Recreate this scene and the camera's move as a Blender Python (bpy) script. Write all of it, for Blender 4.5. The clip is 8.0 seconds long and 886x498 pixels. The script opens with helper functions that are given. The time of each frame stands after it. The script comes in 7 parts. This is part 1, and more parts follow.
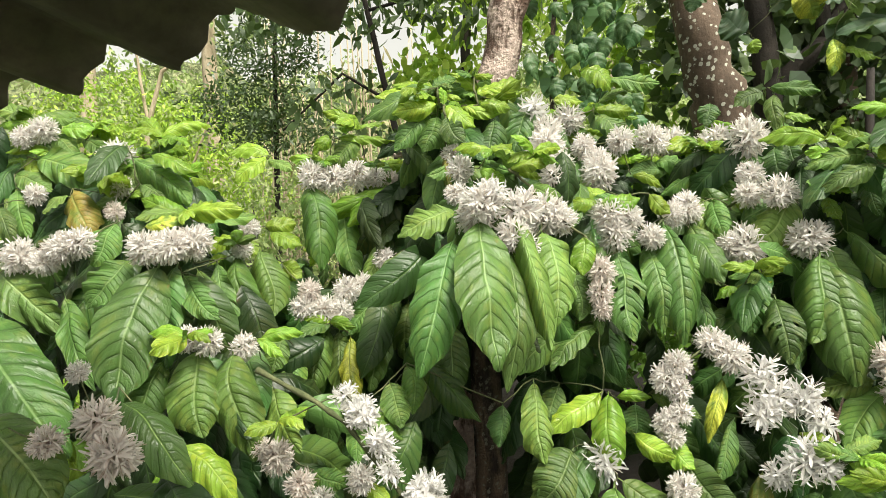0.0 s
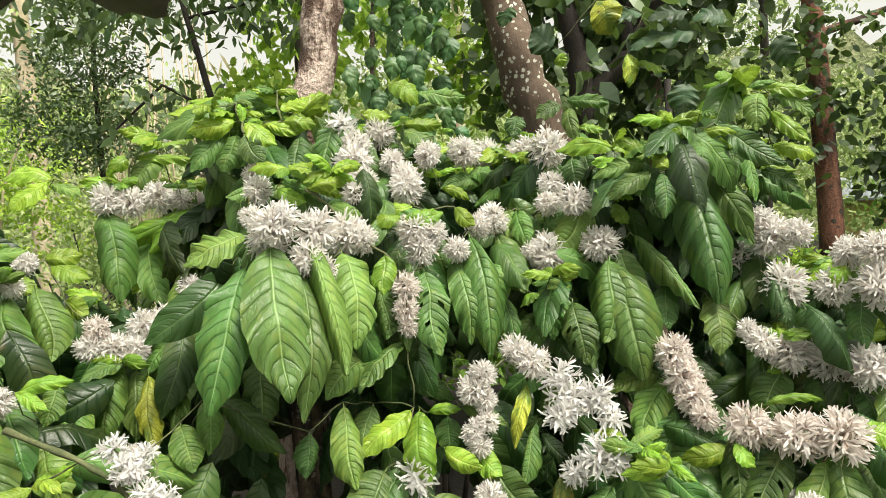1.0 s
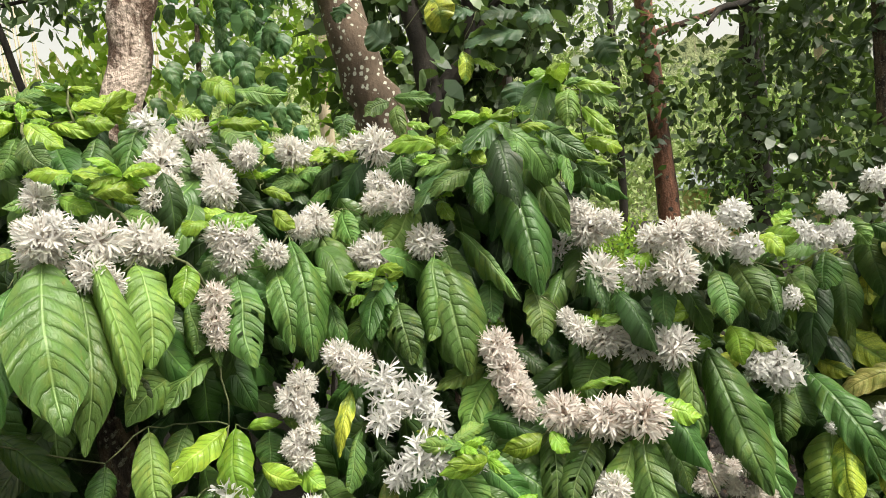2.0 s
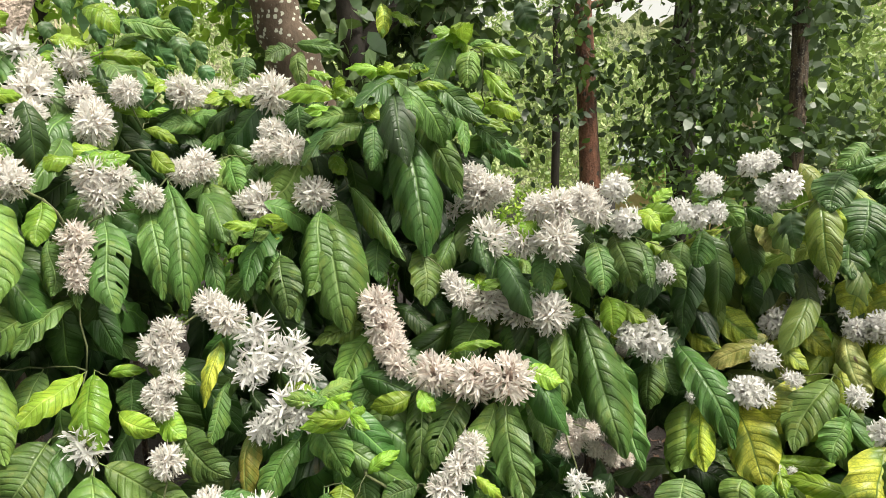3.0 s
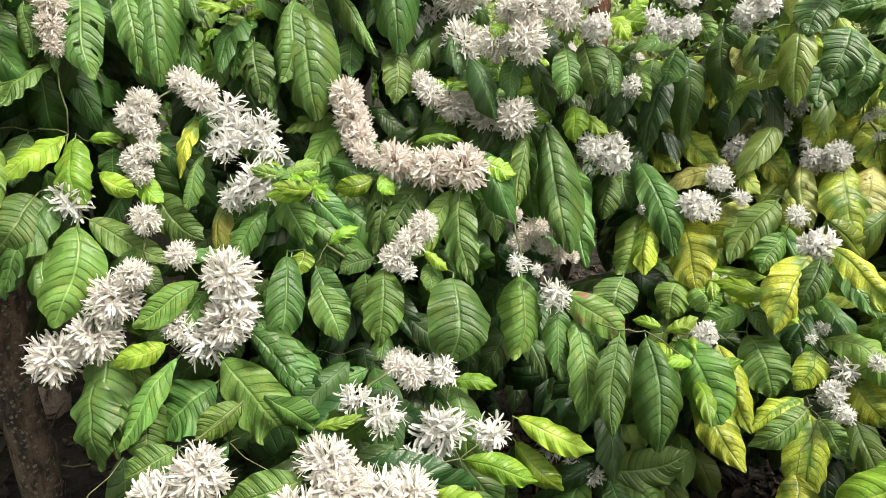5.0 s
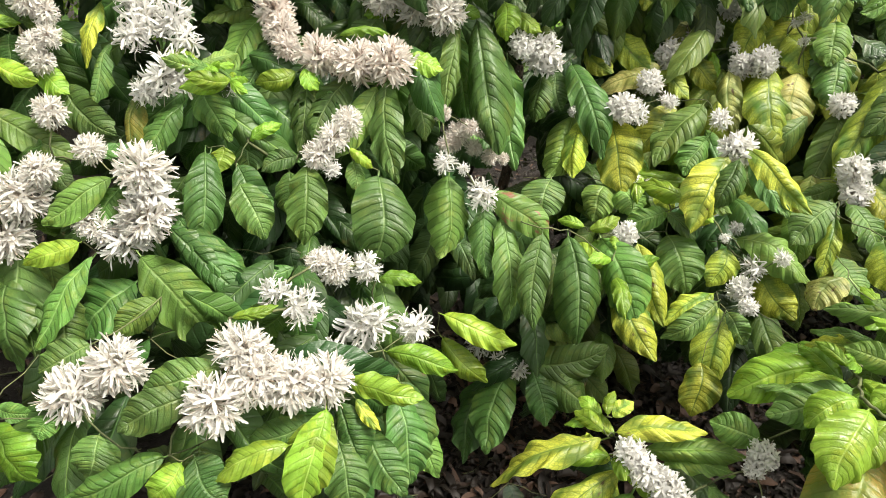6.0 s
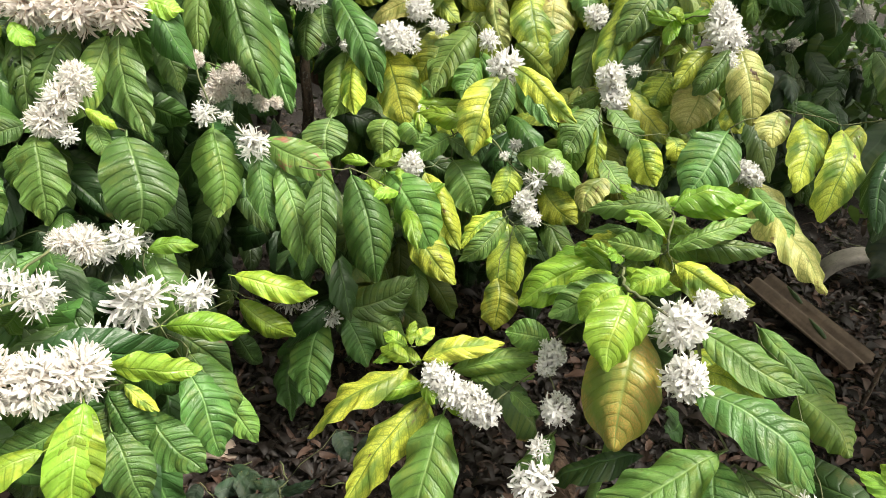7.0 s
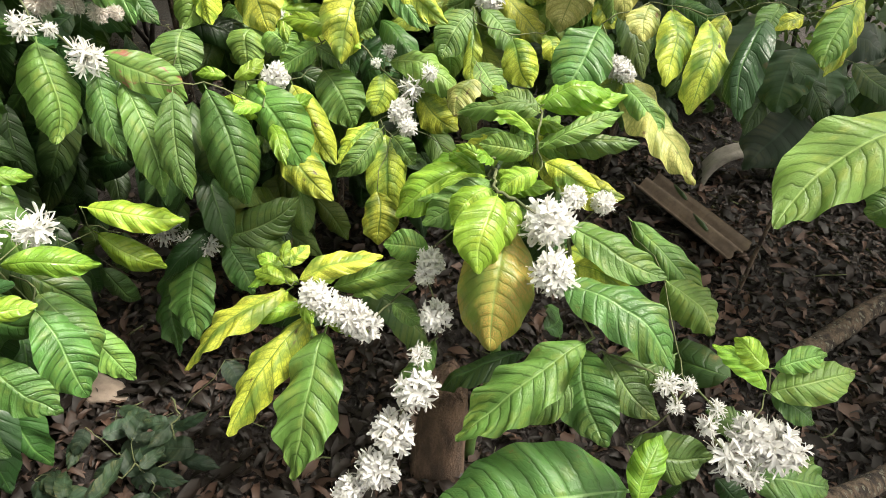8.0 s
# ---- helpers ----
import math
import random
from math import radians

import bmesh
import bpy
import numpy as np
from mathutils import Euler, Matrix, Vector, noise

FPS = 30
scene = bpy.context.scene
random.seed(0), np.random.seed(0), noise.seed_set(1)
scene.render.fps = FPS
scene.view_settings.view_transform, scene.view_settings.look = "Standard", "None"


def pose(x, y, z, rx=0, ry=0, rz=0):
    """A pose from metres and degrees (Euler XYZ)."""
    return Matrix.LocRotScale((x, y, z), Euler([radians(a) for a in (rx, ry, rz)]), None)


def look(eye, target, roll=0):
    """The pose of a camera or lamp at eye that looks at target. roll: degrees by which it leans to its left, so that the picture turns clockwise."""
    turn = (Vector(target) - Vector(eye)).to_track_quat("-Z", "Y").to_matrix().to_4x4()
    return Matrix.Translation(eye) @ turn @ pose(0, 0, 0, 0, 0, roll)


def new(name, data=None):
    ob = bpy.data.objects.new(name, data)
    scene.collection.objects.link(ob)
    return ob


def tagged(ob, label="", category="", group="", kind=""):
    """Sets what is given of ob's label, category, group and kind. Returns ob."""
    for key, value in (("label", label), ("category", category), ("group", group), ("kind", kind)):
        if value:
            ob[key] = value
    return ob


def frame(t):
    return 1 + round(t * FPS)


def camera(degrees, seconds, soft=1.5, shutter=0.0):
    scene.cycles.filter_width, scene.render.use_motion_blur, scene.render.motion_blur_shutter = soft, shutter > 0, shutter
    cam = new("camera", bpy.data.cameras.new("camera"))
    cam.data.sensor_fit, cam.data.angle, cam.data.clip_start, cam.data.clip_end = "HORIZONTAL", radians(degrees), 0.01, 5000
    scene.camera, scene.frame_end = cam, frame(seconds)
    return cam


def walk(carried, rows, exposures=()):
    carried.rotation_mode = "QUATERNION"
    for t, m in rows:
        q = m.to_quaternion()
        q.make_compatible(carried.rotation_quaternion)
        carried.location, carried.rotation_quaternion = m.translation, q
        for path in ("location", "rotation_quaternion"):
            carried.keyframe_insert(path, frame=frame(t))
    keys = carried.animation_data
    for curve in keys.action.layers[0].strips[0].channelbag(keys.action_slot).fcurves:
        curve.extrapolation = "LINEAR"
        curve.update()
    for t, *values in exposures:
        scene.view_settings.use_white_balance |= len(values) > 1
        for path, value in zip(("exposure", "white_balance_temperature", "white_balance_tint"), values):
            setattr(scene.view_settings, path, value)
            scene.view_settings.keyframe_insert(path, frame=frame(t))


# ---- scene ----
cam = camera(69.4, 8.0, soft=0.8)
PATH = [
    (0, (0.0, 0.0, 1.651), (-0.049, 1.994, 1.506), -0.6),
    (0.5, (0.09, 0.014, 1.667), (0.237, 2.002, 1.508), -2.5),
    (1, (0.154, 0.019, 1.675), (0.505, 1.983, 1.536), -3.0),
    (1.5, (0.236, 0.019, 1.672), (0.75, 1.946, 1.521), -4.4),
    (2, (0.308, 0.02, 1.667), (1.003, 1.888, 1.5), -4.9),
    (2.2, (0.335, 0.014, 1.674), (1.088, 1.859, 1.505), -4.9),
    (3.3, (0.443, -0.03, 1.635), (1.31, 1.728, 1.235), 0.5),
    (3.5, (0.445, -0.038, 1.619), (1.293, 1.711, 1.147), 1.3),
    (4, (0.437, -0.087, 1.589), (1.197, 1.673, 1.021), 1.3),
    (4.2, (0.442, -0.105, 1.582), (1.2, 1.644, 0.978), 1.5),
    (5.3, (0.495, -0.186, 1.512), (1.323, 1.477, 0.77), 3.0),
    (5.5, (0.508, -0.197, 1.511), (1.361, 1.439, 0.739), 2.9),
    (6, (0.518, -0.201, 1.487), (1.419, 1.322, 0.555), 5.2),
    (6.5, (0.571, -0.214, 1.478), (1.675, 1.128, 0.488), 5.4),
    (7, (0.632, -0.251, 1.471), (1.877, 0.916, 0.428), 4.3),
    (7.5, (0.674, -0.289, 1.453), (1.949, 0.759, 0.323), 4.7),
    (8, (0.707, -0.313, 1.434), (2.022, 0.575, 0.216), 5.3),
]
walk(cam, [(t, look(eye, target, roll)) for t, eye, target, roll in PATH], [(0, 0.43), (2.2, 0.40), (3.5, 0.53), (5.5, 0.62), (6.5, 0.73), (8, 0.95)])


# ---- world and light ----
world = bpy.data.worlds.new("overcast_sky")
scene.world = world
world.use_nodes = True
wn, wl = world.node_tree.nodes, world.node_tree.links
sky = wn.new("ShaderNodeTexSky")
sky.sky_type, sky.sun_disc = "NISHITA", False
sky.sun_elevation, sky.sun_rotation = radians(61), radians(143)
sky.dust_density, sky.air_density = 4.0, 1.0
grey = wn.new("ShaderNodeHueSaturation")
grey.inputs["Saturation"].default_value = 0.12
wl.new(sky.outputs[0], grey.inputs["Color"])
warm = wn.new("ShaderNodeMix")
warm.data_type, warm.blend_type = "RGBA", "MULTIPLY"
warm.inputs[0].default_value, warm.inputs[7].default_value = 1.0, (1.0, 0.97, 0.85, 1)
wl.new(grey.outputs[0], warm.inputs[6])
wl.new(warm.outputs[2], wn["Background"].inputs[0])
wn["Background"].inputs[1].default_value = 0.19

sun = new("sun", bpy.data.lights.new("sun", "SUN"))
sun.data.energy, sun.data.angle, sun.data.color = 4.9, radians(18), (1.0, 0.95, 0.84)
sun.matrix_world = look((2.1, -2.8, 6.4), (0, 0, 0))


# ---- materials ----
def material(name):
    m = bpy.data.materials.new(name)
    m.use_nodes = True
    nodes = m.node_tree.nodes
    return m, nodes, m.node_tree.links, nodes["Principled BSDF"]


def mix(nodes, links, fac, a, b, mode="MIX"):
    """A colour mix; each input is a socket or a value."""
    n = nodes.new("ShaderNodeMix")
    n.data_type, n.blend_type = "RGBA", mode
    for key, value in ((0, fac), (6, a), (7, b)):
        if hasattr(value, "is_output"):
            links.new(value, n.inputs[key])
        else:
            n.inputs[key].default_value = value if key == 0 else (*value, 1)
    return n.outputs[2]


def maths(nodes, links, op, a, b=0.0, c=0.0):
    n = nodes.new("ShaderNodeMath")
    n.operation = op
    for key, value in enumerate((a, b, c)):
        if hasattr(value, "is_output"):
            links.new(value, n.inputs[key])
        else:
            n.inputs[key].default_value = value
    return n.outputs[0]


def ramp(nodes, links, value, low, high, a=0.0, b=1.0):
    n = nodes.new("ShaderNodeMapRange")
    n.interpolation_type = "SMOOTHSTEP"
    links.new(value, n.inputs[0])
    for key, v in enumerate((low, high, a, b)):
        n.inputs[key + 1].default_value = v
    return n.outputs[0]


def noise_of(nodes, links, vector, scale, detail=3.0, rough=0.55):
    n = nodes.new("ShaderNodeTexNoise")
    n.inputs["Scale"].default_value, n.inputs["Detail"].default_value = scale, detail
    n.inputs["Roughness"].default_value = rough
    if vector:
        links.new(vector, n.inputs["Vector"])
    return n.outputs[0]


def bump(nodes, links, height, strength, distance, bsdf):
    n = nodes.new("ShaderNodeBump")
    n.inputs["Strength"].default_value, n.inputs["Distance"].default_value = strength, distance
    links.new(height, n.inputs["Height"])
    links.new(n.outputs[0], bsdf.inputs["Normal"])
    return n.outputs[0]


VEINS = 12


def leaf_material(name, base, vein, rough=0.4, clear=0.22, yellow=None, blotch=None, vary=0.25, glow=(0.25, 0.5, 0.06), island=False, rare=0.0, bumpy=0.40):
    """A veined leaf: u runs across, v along with one side vein a step. yellow: the colour that spreads between the veins."""
    m, nodes, links, bsdf = material(name)
    uv = nodes.new("ShaderNodeUVMap")
    uv.uv_map = "leaf"
    parts = nodes.new("ShaderNodeSeparateXYZ")
    links.new(uv.outputs[0], parts.inputs[0])
    across = maths(nodes, links, "ABSOLUTE", maths(nodes, links, "MULTIPLY_ADD", parts.outputs[0], 2.0, -1.0))
    info = nodes.new("ShaderNodeObjectInfo")
    chance = nodes.new("ShaderNodeNewGeometry").outputs["Random Per Island"] if island else info.outputs["Random"]
    coords = nodes.new("ShaderNodeTexCoord")
    shift = nodes.new("ShaderNodeVectorMath")
    links.new(coords.outputs["Object"], shift.inputs[0])
    links.new(info.outputs["Location"], shift.inputs[1])
    big = noise_of(nodes, links, shift.outputs[0], 2.6)
    fine = noise_of(nodes, links, shift.outputs[0], 22.0, 4.0)
    wander = maths(nodes, links, "MULTIPLY_ADD", fine, 0.020, parts.outputs[1])
    step = maths(nodes, links, "FRACT", maths(nodes, links, "MULTIPLY", wander, VEINS))
    off = maths(nodes, links, "ABSOLUTE", maths(nodes, links, "SUBTRACT", step, 0.5))
    side = ramp(nodes, links, off, 0.445, 0.495)
    furrow_shade = ramp(nodes, links, off, 0.34, 0.48)
    rib = ramp(nodes, links, across, 0.048, 0.012)
    net = nodes.new("ShaderNodeTexVoronoi")
    net.feature = "DISTANCE_TO_EDGE"
    net.inputs["Scale"].default_value = 1.0
    grid = nodes.new("ShaderNodeMapping")
    grid.inputs["Scale"].default_value = (14, 36, 1)
    links.new(uv.outputs[0], grid.inputs[0])
    links.new(grid.outputs[0], net.inputs["Vector"])
    colour = mix(nodes, links, ramp(nodes, links, big, 0.35, 0.7), tuple(c * 0.80 for c in base), tuple(c * 1.25 for c in base))
    colour = mix(nodes, links, ramp(nodes, links, fine, 0.3, 0.75, 0, 0.25), colour, tuple(c * 0.65 for c in base))
    dusty = ramp(nodes, links, noise_of(nodes, links, shift.outputs[0], 5.5, 5.0, 0.7), 0.5, 0.75, 0, 0.3)
    colour = mix(nodes, links, dusty, colour, (base[0] * 1.7 + 0.02, base[1] * 1.25 + 0.015, base[2] * 1.3 + 0.012))
    if yellow:
        threads = maths(nodes, links, "MULTIPLY", ramp(nodes, links, net.outputs["Distance"], 0.16, 0.0), 0.62)
        green = maths(nodes, links, "MAXIMUM", maths(nodes, links, "MULTIPLY", ramp(nodes, links, off, 0.37, 0.49), 0.62), maths(nodes, links, "MAXIMUM", threads, rib))
        patch = ramp(nodes, links, noise_of(nodes, links, shift.outputs[0], 2.4, 4.0), 0.34, 0.58)
        keep = maths(nodes, links, "SUBTRACT", 1.0, green)
        colour = mix(nodes, links, maths(nodes, links, "MULTIPLY", maths(nodes, links, "MULTIPLY", keep, 0.92), patch), colour, yellow)
    if blotch:
        spots = ramp(nodes, links, noise_of(nodes, links, shift.outputs[0], 4.2, 4.0), 0.56 + rare, 0.62 + rare)
        colour = mix(nodes, links, spots, colour, blotch)
    pale = ramp(nodes, links, noise_of(nodes, links, shift.outputs[0], 3.4, 5.0, 0.65), 0.47, 0.68, 0, 0.42)
    pale = maths(nodes, links, "MULTIPLY", pale, ramp(nodes, links, off, 0.45, 0.20, 0.25, 1.0))
    colour = mix(nodes, links, pale, colour, (base[0] * 1.9 + 0.045, base[1] * 1.25 + 0.03, base[2] * 1.1 + 0.005))
    rust = maths(nodes, links, "MULTIPLY", ramp(nodes, links, noise_of(nodes, links, shift.outputs[0], 9.0, 5.0, 0.7), 0.60, 0.70, 0, 0.6), ramp(nodes, links, across, 0.35, 1.0))
    colour = mix(nodes, links, rust, colour, (0.16, 0.105, 0.03))
    specks = ramp(nodes, links, noise_of(nodes, links, shift.outputs[0], 34.0, 2.0), 0.735, 0.76, 0, 0.7)
    colour = mix(nodes, links, specks, colour, (0.06, 0.035, 0.02))
    # Crease shade along the sunken side veins, darkened into the blade colour.
    colour = mix(nodes, links, maths(nodes, links, "MULTIPLY", furrow_shade, 0.0 if yellow else 0.42), colour, tuple(c * 0.45 for c in base))
    colour = mix(nodes, links, maths(nodes, links, "MULTIPLY", side, 0.0 if yellow else 0.12), colour, vein)
    colour = mix(nodes, links, maths(nodes, links, "MULTIPLY", rib, 0.35 if yellow else 0.62), colour, vein)
    hue = nodes.new("ShaderNodeHueSaturation")
    links.new(colour, hue.inputs["Color"])
    links.new(ramp(nodes, links, chance, 0, 1, 0.485, 0.515), hue.inputs["Hue"])
    again = maths(nodes, links, "FRACT", maths(nodes, links, "MULTIPLY", chance, 17.3))
    links.new(ramp(nodes, links, again, 0, 1, 1 - vary, 1 + vary), hue.inputs["Value"])
    links.new(hue.outputs[0], bsdf.inputs["Base Color"])
    links.new(ramp(nodes, links, big, 0.25, 0.75, rough - 0.07, rough + 0.10), bsdf.inputs["Roughness"])
    bsdf.inputs["Specular IOR Level"].default_value = 0.37
    puff = maths(nodes, links, "SUBTRACT", 1.0, maths(nodes, links, "POWER", maths(nodes, links, "MULTIPLY", off, 2.0), 6.0))
    puff = maths(nodes, links, "MULTIPLY", puff, ramp(nodes, links, across, 0.0, 0.12))
    cells = ramp(nodes, links, net.outputs["Distance"], 0.0, 0.22)
    pucker = noise_of(nodes, links, shift.outputs[0], 11.0, 3.0)
    relief = maths(nodes, links, "MULTIPLY_ADD", pucker, 0.65, maths(nodes, links, "MULTIPLY_ADD", cells, 0.16, maths(nodes, links, "MULTIPLY_ADD", big, 1.2, puff)))
    normal = bump(nodes, links, relief, bumpy, 0.004, bsdf)
    thin = nodes.new("ShaderNodeBsdfTranslucent")
    links.new(mix(nodes, links, 0.45, hue.outputs[0], glow), thin.inputs[0])
    links.new(normal, thin.inputs["Normal"])
    both = nodes.new("ShaderNodeMixShader")
    both.inputs[0].default_value = clear
    links.new(bsdf.outputs[0], both.inputs[1])
    links.new(thin.outputs[0], both.inputs[2])
    links.new(both.outputs[0], nodes["Material Output"].inputs[0])
    return m


LEAF = {
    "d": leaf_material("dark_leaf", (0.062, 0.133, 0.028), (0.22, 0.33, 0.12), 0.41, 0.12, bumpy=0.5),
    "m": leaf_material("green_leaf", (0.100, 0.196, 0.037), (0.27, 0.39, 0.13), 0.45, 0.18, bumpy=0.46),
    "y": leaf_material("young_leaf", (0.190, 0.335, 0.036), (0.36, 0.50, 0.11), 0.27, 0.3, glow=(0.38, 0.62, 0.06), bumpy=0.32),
    "o": leaf_material("yellowing_leaf", (0.088, 0.175, 0.024), (0.09, 0.16, 0.03), 0.42, 0.22, yellow=(0.50, 0.54, 0.06), blotch=(0.09, 0.05, 0.03), rare=0.10, glow=(0.5, 0.55, 0.06), bumpy=0.32),
    "p": leaf_material("pale_yellowed_leaf", (0.15, 0.20, 0.045), (0.16, 0.22, 0.055), 0.42, 0.22, yellow=(0.50, 0.47, 0.16), blotch=(0.08, 0.04, 0.03), rare=0.06, glow=(0.5, 0.5, 0.1), bumpy=0.32),
    "b": leaf_material("bronzed_leaf", (0.11, 0.17, 0.03), (0.20, 0.25, 0.07), 0.42, 0.2, yellow=(0.30, 0.215, 0.045), vary=0.15, bumpy=0.32),
    "k": leaf_material("spotted_leaf", (0.12, 0.235, 0.05), (0.27, 0.38, 0.13), 0.42, 0.22, blotch=(0.25, 0.10, 0.07), vary=0.1, bumpy=0.28),
    "V": leaf_material("vine_leaf", (0.050, 0.125, 0.040), (0.12, 0.22, 0.08), 0.42, 0.2, bumpy=0.12),
    "G": leaf_material("dull_broad_leaf", (0.034, 0.070, 0.030), (0.07, 0.12, 0.06), 0.55, 0.2, bumpy=0.08),
    # Dark leaf colour lowered to near black to carry the shade these plants stand in.
    "D": leaf_material("shade_darkened_leaf", (0.012, 0.029, 0.012), (0.03, 0.06, 0.03), 0.62, 0.06, bumpy=0.15),
}


# Darker copies of the leaf colours: the shade inside the shrubs is painted in.
INNER = leaf_material("shade_dark_inner_leaf", (0.020, 0.051, 0.013), (0.08, 0.15, 0.04), 0.38, 0.08, vary=0.4, island=True)
INNER_YELLOW = leaf_material("shade_dark_yellowing_leaf", (0.045, 0.105, 0.022), (0.10, 0.18, 0.04), 0.38, 0.16, yellow=(0.15, 0.19, 0.04), vary=0.4, island=True)


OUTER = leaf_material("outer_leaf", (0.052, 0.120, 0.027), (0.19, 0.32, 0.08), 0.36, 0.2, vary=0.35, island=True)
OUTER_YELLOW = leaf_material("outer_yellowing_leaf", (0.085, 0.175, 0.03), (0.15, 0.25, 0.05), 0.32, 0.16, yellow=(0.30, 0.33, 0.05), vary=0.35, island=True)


def petal_material(name, white, core):
    m, nodes, links, bsdf = material(name)
    uv = nodes.new("ShaderNodeUVMap")
    uv.uv_map = "leaf"
    parts = nodes.new("ShaderNodeSeparateXYZ")
    links.new(uv.outputs[0], parts.inputs[0])
    geo = nodes.new("ShaderNodeNewGeometry")
    colour = mix(nodes, links, ramp(nodes, links, parts.outputs[1], 0.1, 0.58), core, white)
    colour = mix(nodes, links, ramp(nodes, links, geo.outputs["Random Per Island"], 0.75, 1.0, 0, 0.4), colour, core)
    links.new(colour, bsdf.inputs["Base Color"])
    bsdf.inputs["Roughness"].default_value = 0.55
    thin = nodes.new("ShaderNodeBsdfTranslucent")
    links.new(colour, thin.inputs[0])
    both = nodes.new("ShaderNodeMixShader")
    both.inputs[0].default_value = 0.5
    links.new(bsdf.outputs[0], both.inputs[1])
    links.new(thin.outputs[0], both.inputs[2])
    links.new(both.outputs[0], nodes["Material Output"].inputs[0])
    return m


PETAL = {
    "f": petal_material("white_petal", (0.81, 0.79, 0.76), (0.66, 0.58, 0.50)),
    "F": petal_material("fresh_petal", (0.80, 0.79, 0.775), (0.60, 0.57, 0.50)),
    "c": petal_material("cream_petal", (0.80, 0.75, 0.71), (0.62, 0.51, 0.43)),
}
PETAL["s"] = PETAL["F"]


def bark_material(name, dark, light, scale, spots=None, depth=0.01, crisp=0.18):
    m, nodes, links, bsdf = material(name)
    coords = nodes.new("ShaderNodeTexCoord")
    stretch = nodes.new("ShaderNodeMapping")
    stretch.inputs["Scale"].default_value = (1, 1, 0.35)
    links.new(coords.outputs["Object"], stretch.inputs[0])
    coarse = noise_of(nodes, links, stretch.outputs[0], scale, 6.0, 0.65)
    fine = noise_of(nodes, links, coords.outputs["Object"], scale * 7, 4.0)
    colour = mix(nodes, links, ramp(nodes, links, coarse, 0.5 - crisp, 0.5 + crisp), dark, light)
    colour = mix(nodes, links, ramp(nodes, links, fine, 0.4, 0.8, 0, 0.5), colour, tuple(c * 0.55 for c in dark))
    if spots:
        cells = nodes.new("ShaderNodeTexVoronoi")
        cells.inputs["Scale"].default_value = spots[1]
        warp = nodes.new("ShaderNodeVectorMath")
        warp.operation = "MULTIPLY_ADD"
        links.new(fine, warp.inputs[0])
        warp.inputs[1].default_value = (0.02, 0.02, 0.02)
        links.new(coords.outputs["Object"], warp.inputs[2])
        links.new(warp.outputs[0], cells.inputs["Vector"])
        pick = ramp(nodes, links, maths(nodes, links, "ADD", cells.outputs["Distance"], maths(nodes, links, "MULTIPLY", coarse, 0.45)), 0.54, 0.46)
        colour = mix(nodes, links, pick, colour, spots[0])
    links.new(colour, bsdf.inputs["Base Color"])
    bsdf.inputs["Roughness"].default_value = 0.9
    bump(nodes, links, maths(nodes, links, "MULTIPLY_ADD", fine, 0.3, coarse), 0.9, depth, bsdf)
    return m


TWIG = bark_material("twig_bark", (0.05, 0.065, 0.022), (0.13, 0.14, 0.06), 40, depth=0.002)
GREEN_TWIG = bark_material("green_stem", (0.10, 0.20, 0.04), (0.18, 0.30, 0.08), 40, depth=0.001)
STEM = bark_material("shrub_bark", (0.022, 0.014, 0.010), (0.15, 0.105, 0.07), 30, spots=((0.17, 0.16, 0.12), 60.0), depth=0.03, crisp=0.12)
PALE = bark_material("pale_bark", (0.11, 0.065, 0.045), (0.56, 0.45, 0.38), 11, depth=0.06, crisp=0.05)
SPOTTED = bark_material("lichen_bark", (0.065, 0.045, 0.03), (0.15, 0.105, 0.072), 10, spots=((0.48, 0.48, 0.40), 36.0))
RED = bark_material("red_bark", (0.045, 0.024, 0.016), (0.26, 0.115, 0.07), 9, spots=((0.05, 0.04, 0.03), 14.0), depth=0.03, crisp=0.14)
DARKBARK = bark_material("dark_bark", (0.012, 0.009, 0.007), (0.032, 0.025, 0.018), 12)
STRAW = bark_material("dry_cane", (0.34, 0.28, 0.18), (0.55, 0.47, 0.33), 12)


def small_leaf_material(name, a, b, rough=0.5, clear=0.3, gloss=0.4, low=0.15):
    """For crowns of many small leaves in one mesh."""
    m, nodes, links, bsdf = material(name)
    geo = nodes.new("ShaderNodeNewGeometry")
    coords = nodes.new("ShaderNodeTexCoord")
    patch = noise_of(nodes, links, coords.outputs["Object"], 1.3, 3.0)
    mixed = maths(nodes, links, "ADD", maths(nodes, links, "MULTIPLY", geo.outputs["Random Per Island"], 0.6), maths(nodes, links, "MULTIPLY", patch, 0.5))
    colour = mix(nodes, links, ramp(nodes, links, mixed, low, 0.95), a, b)
    links.new(colour, bsdf.inputs["Base Color"])
    bsdf.inputs["Roughness"].default_value = rough
    bsdf.inputs["Specular IOR Level"].default_value = gloss
    thin = nodes.new("ShaderNodeBsdfTranslucent")
    links.new(mix(nodes, links, 0.4, colour, (0.3, 0.5, 0.06)), thin.inputs[0])
    both = nodes.new("ShaderNodeMixShader")
    both.inputs[0].default_value = clear
    links.new(bsdf.outputs[0], both.inputs[1])
    links.new(thin.outputs[0], both.inputs[2])
    links.new(both.outputs[0], nodes["Material Output"].inputs[0])
    return m


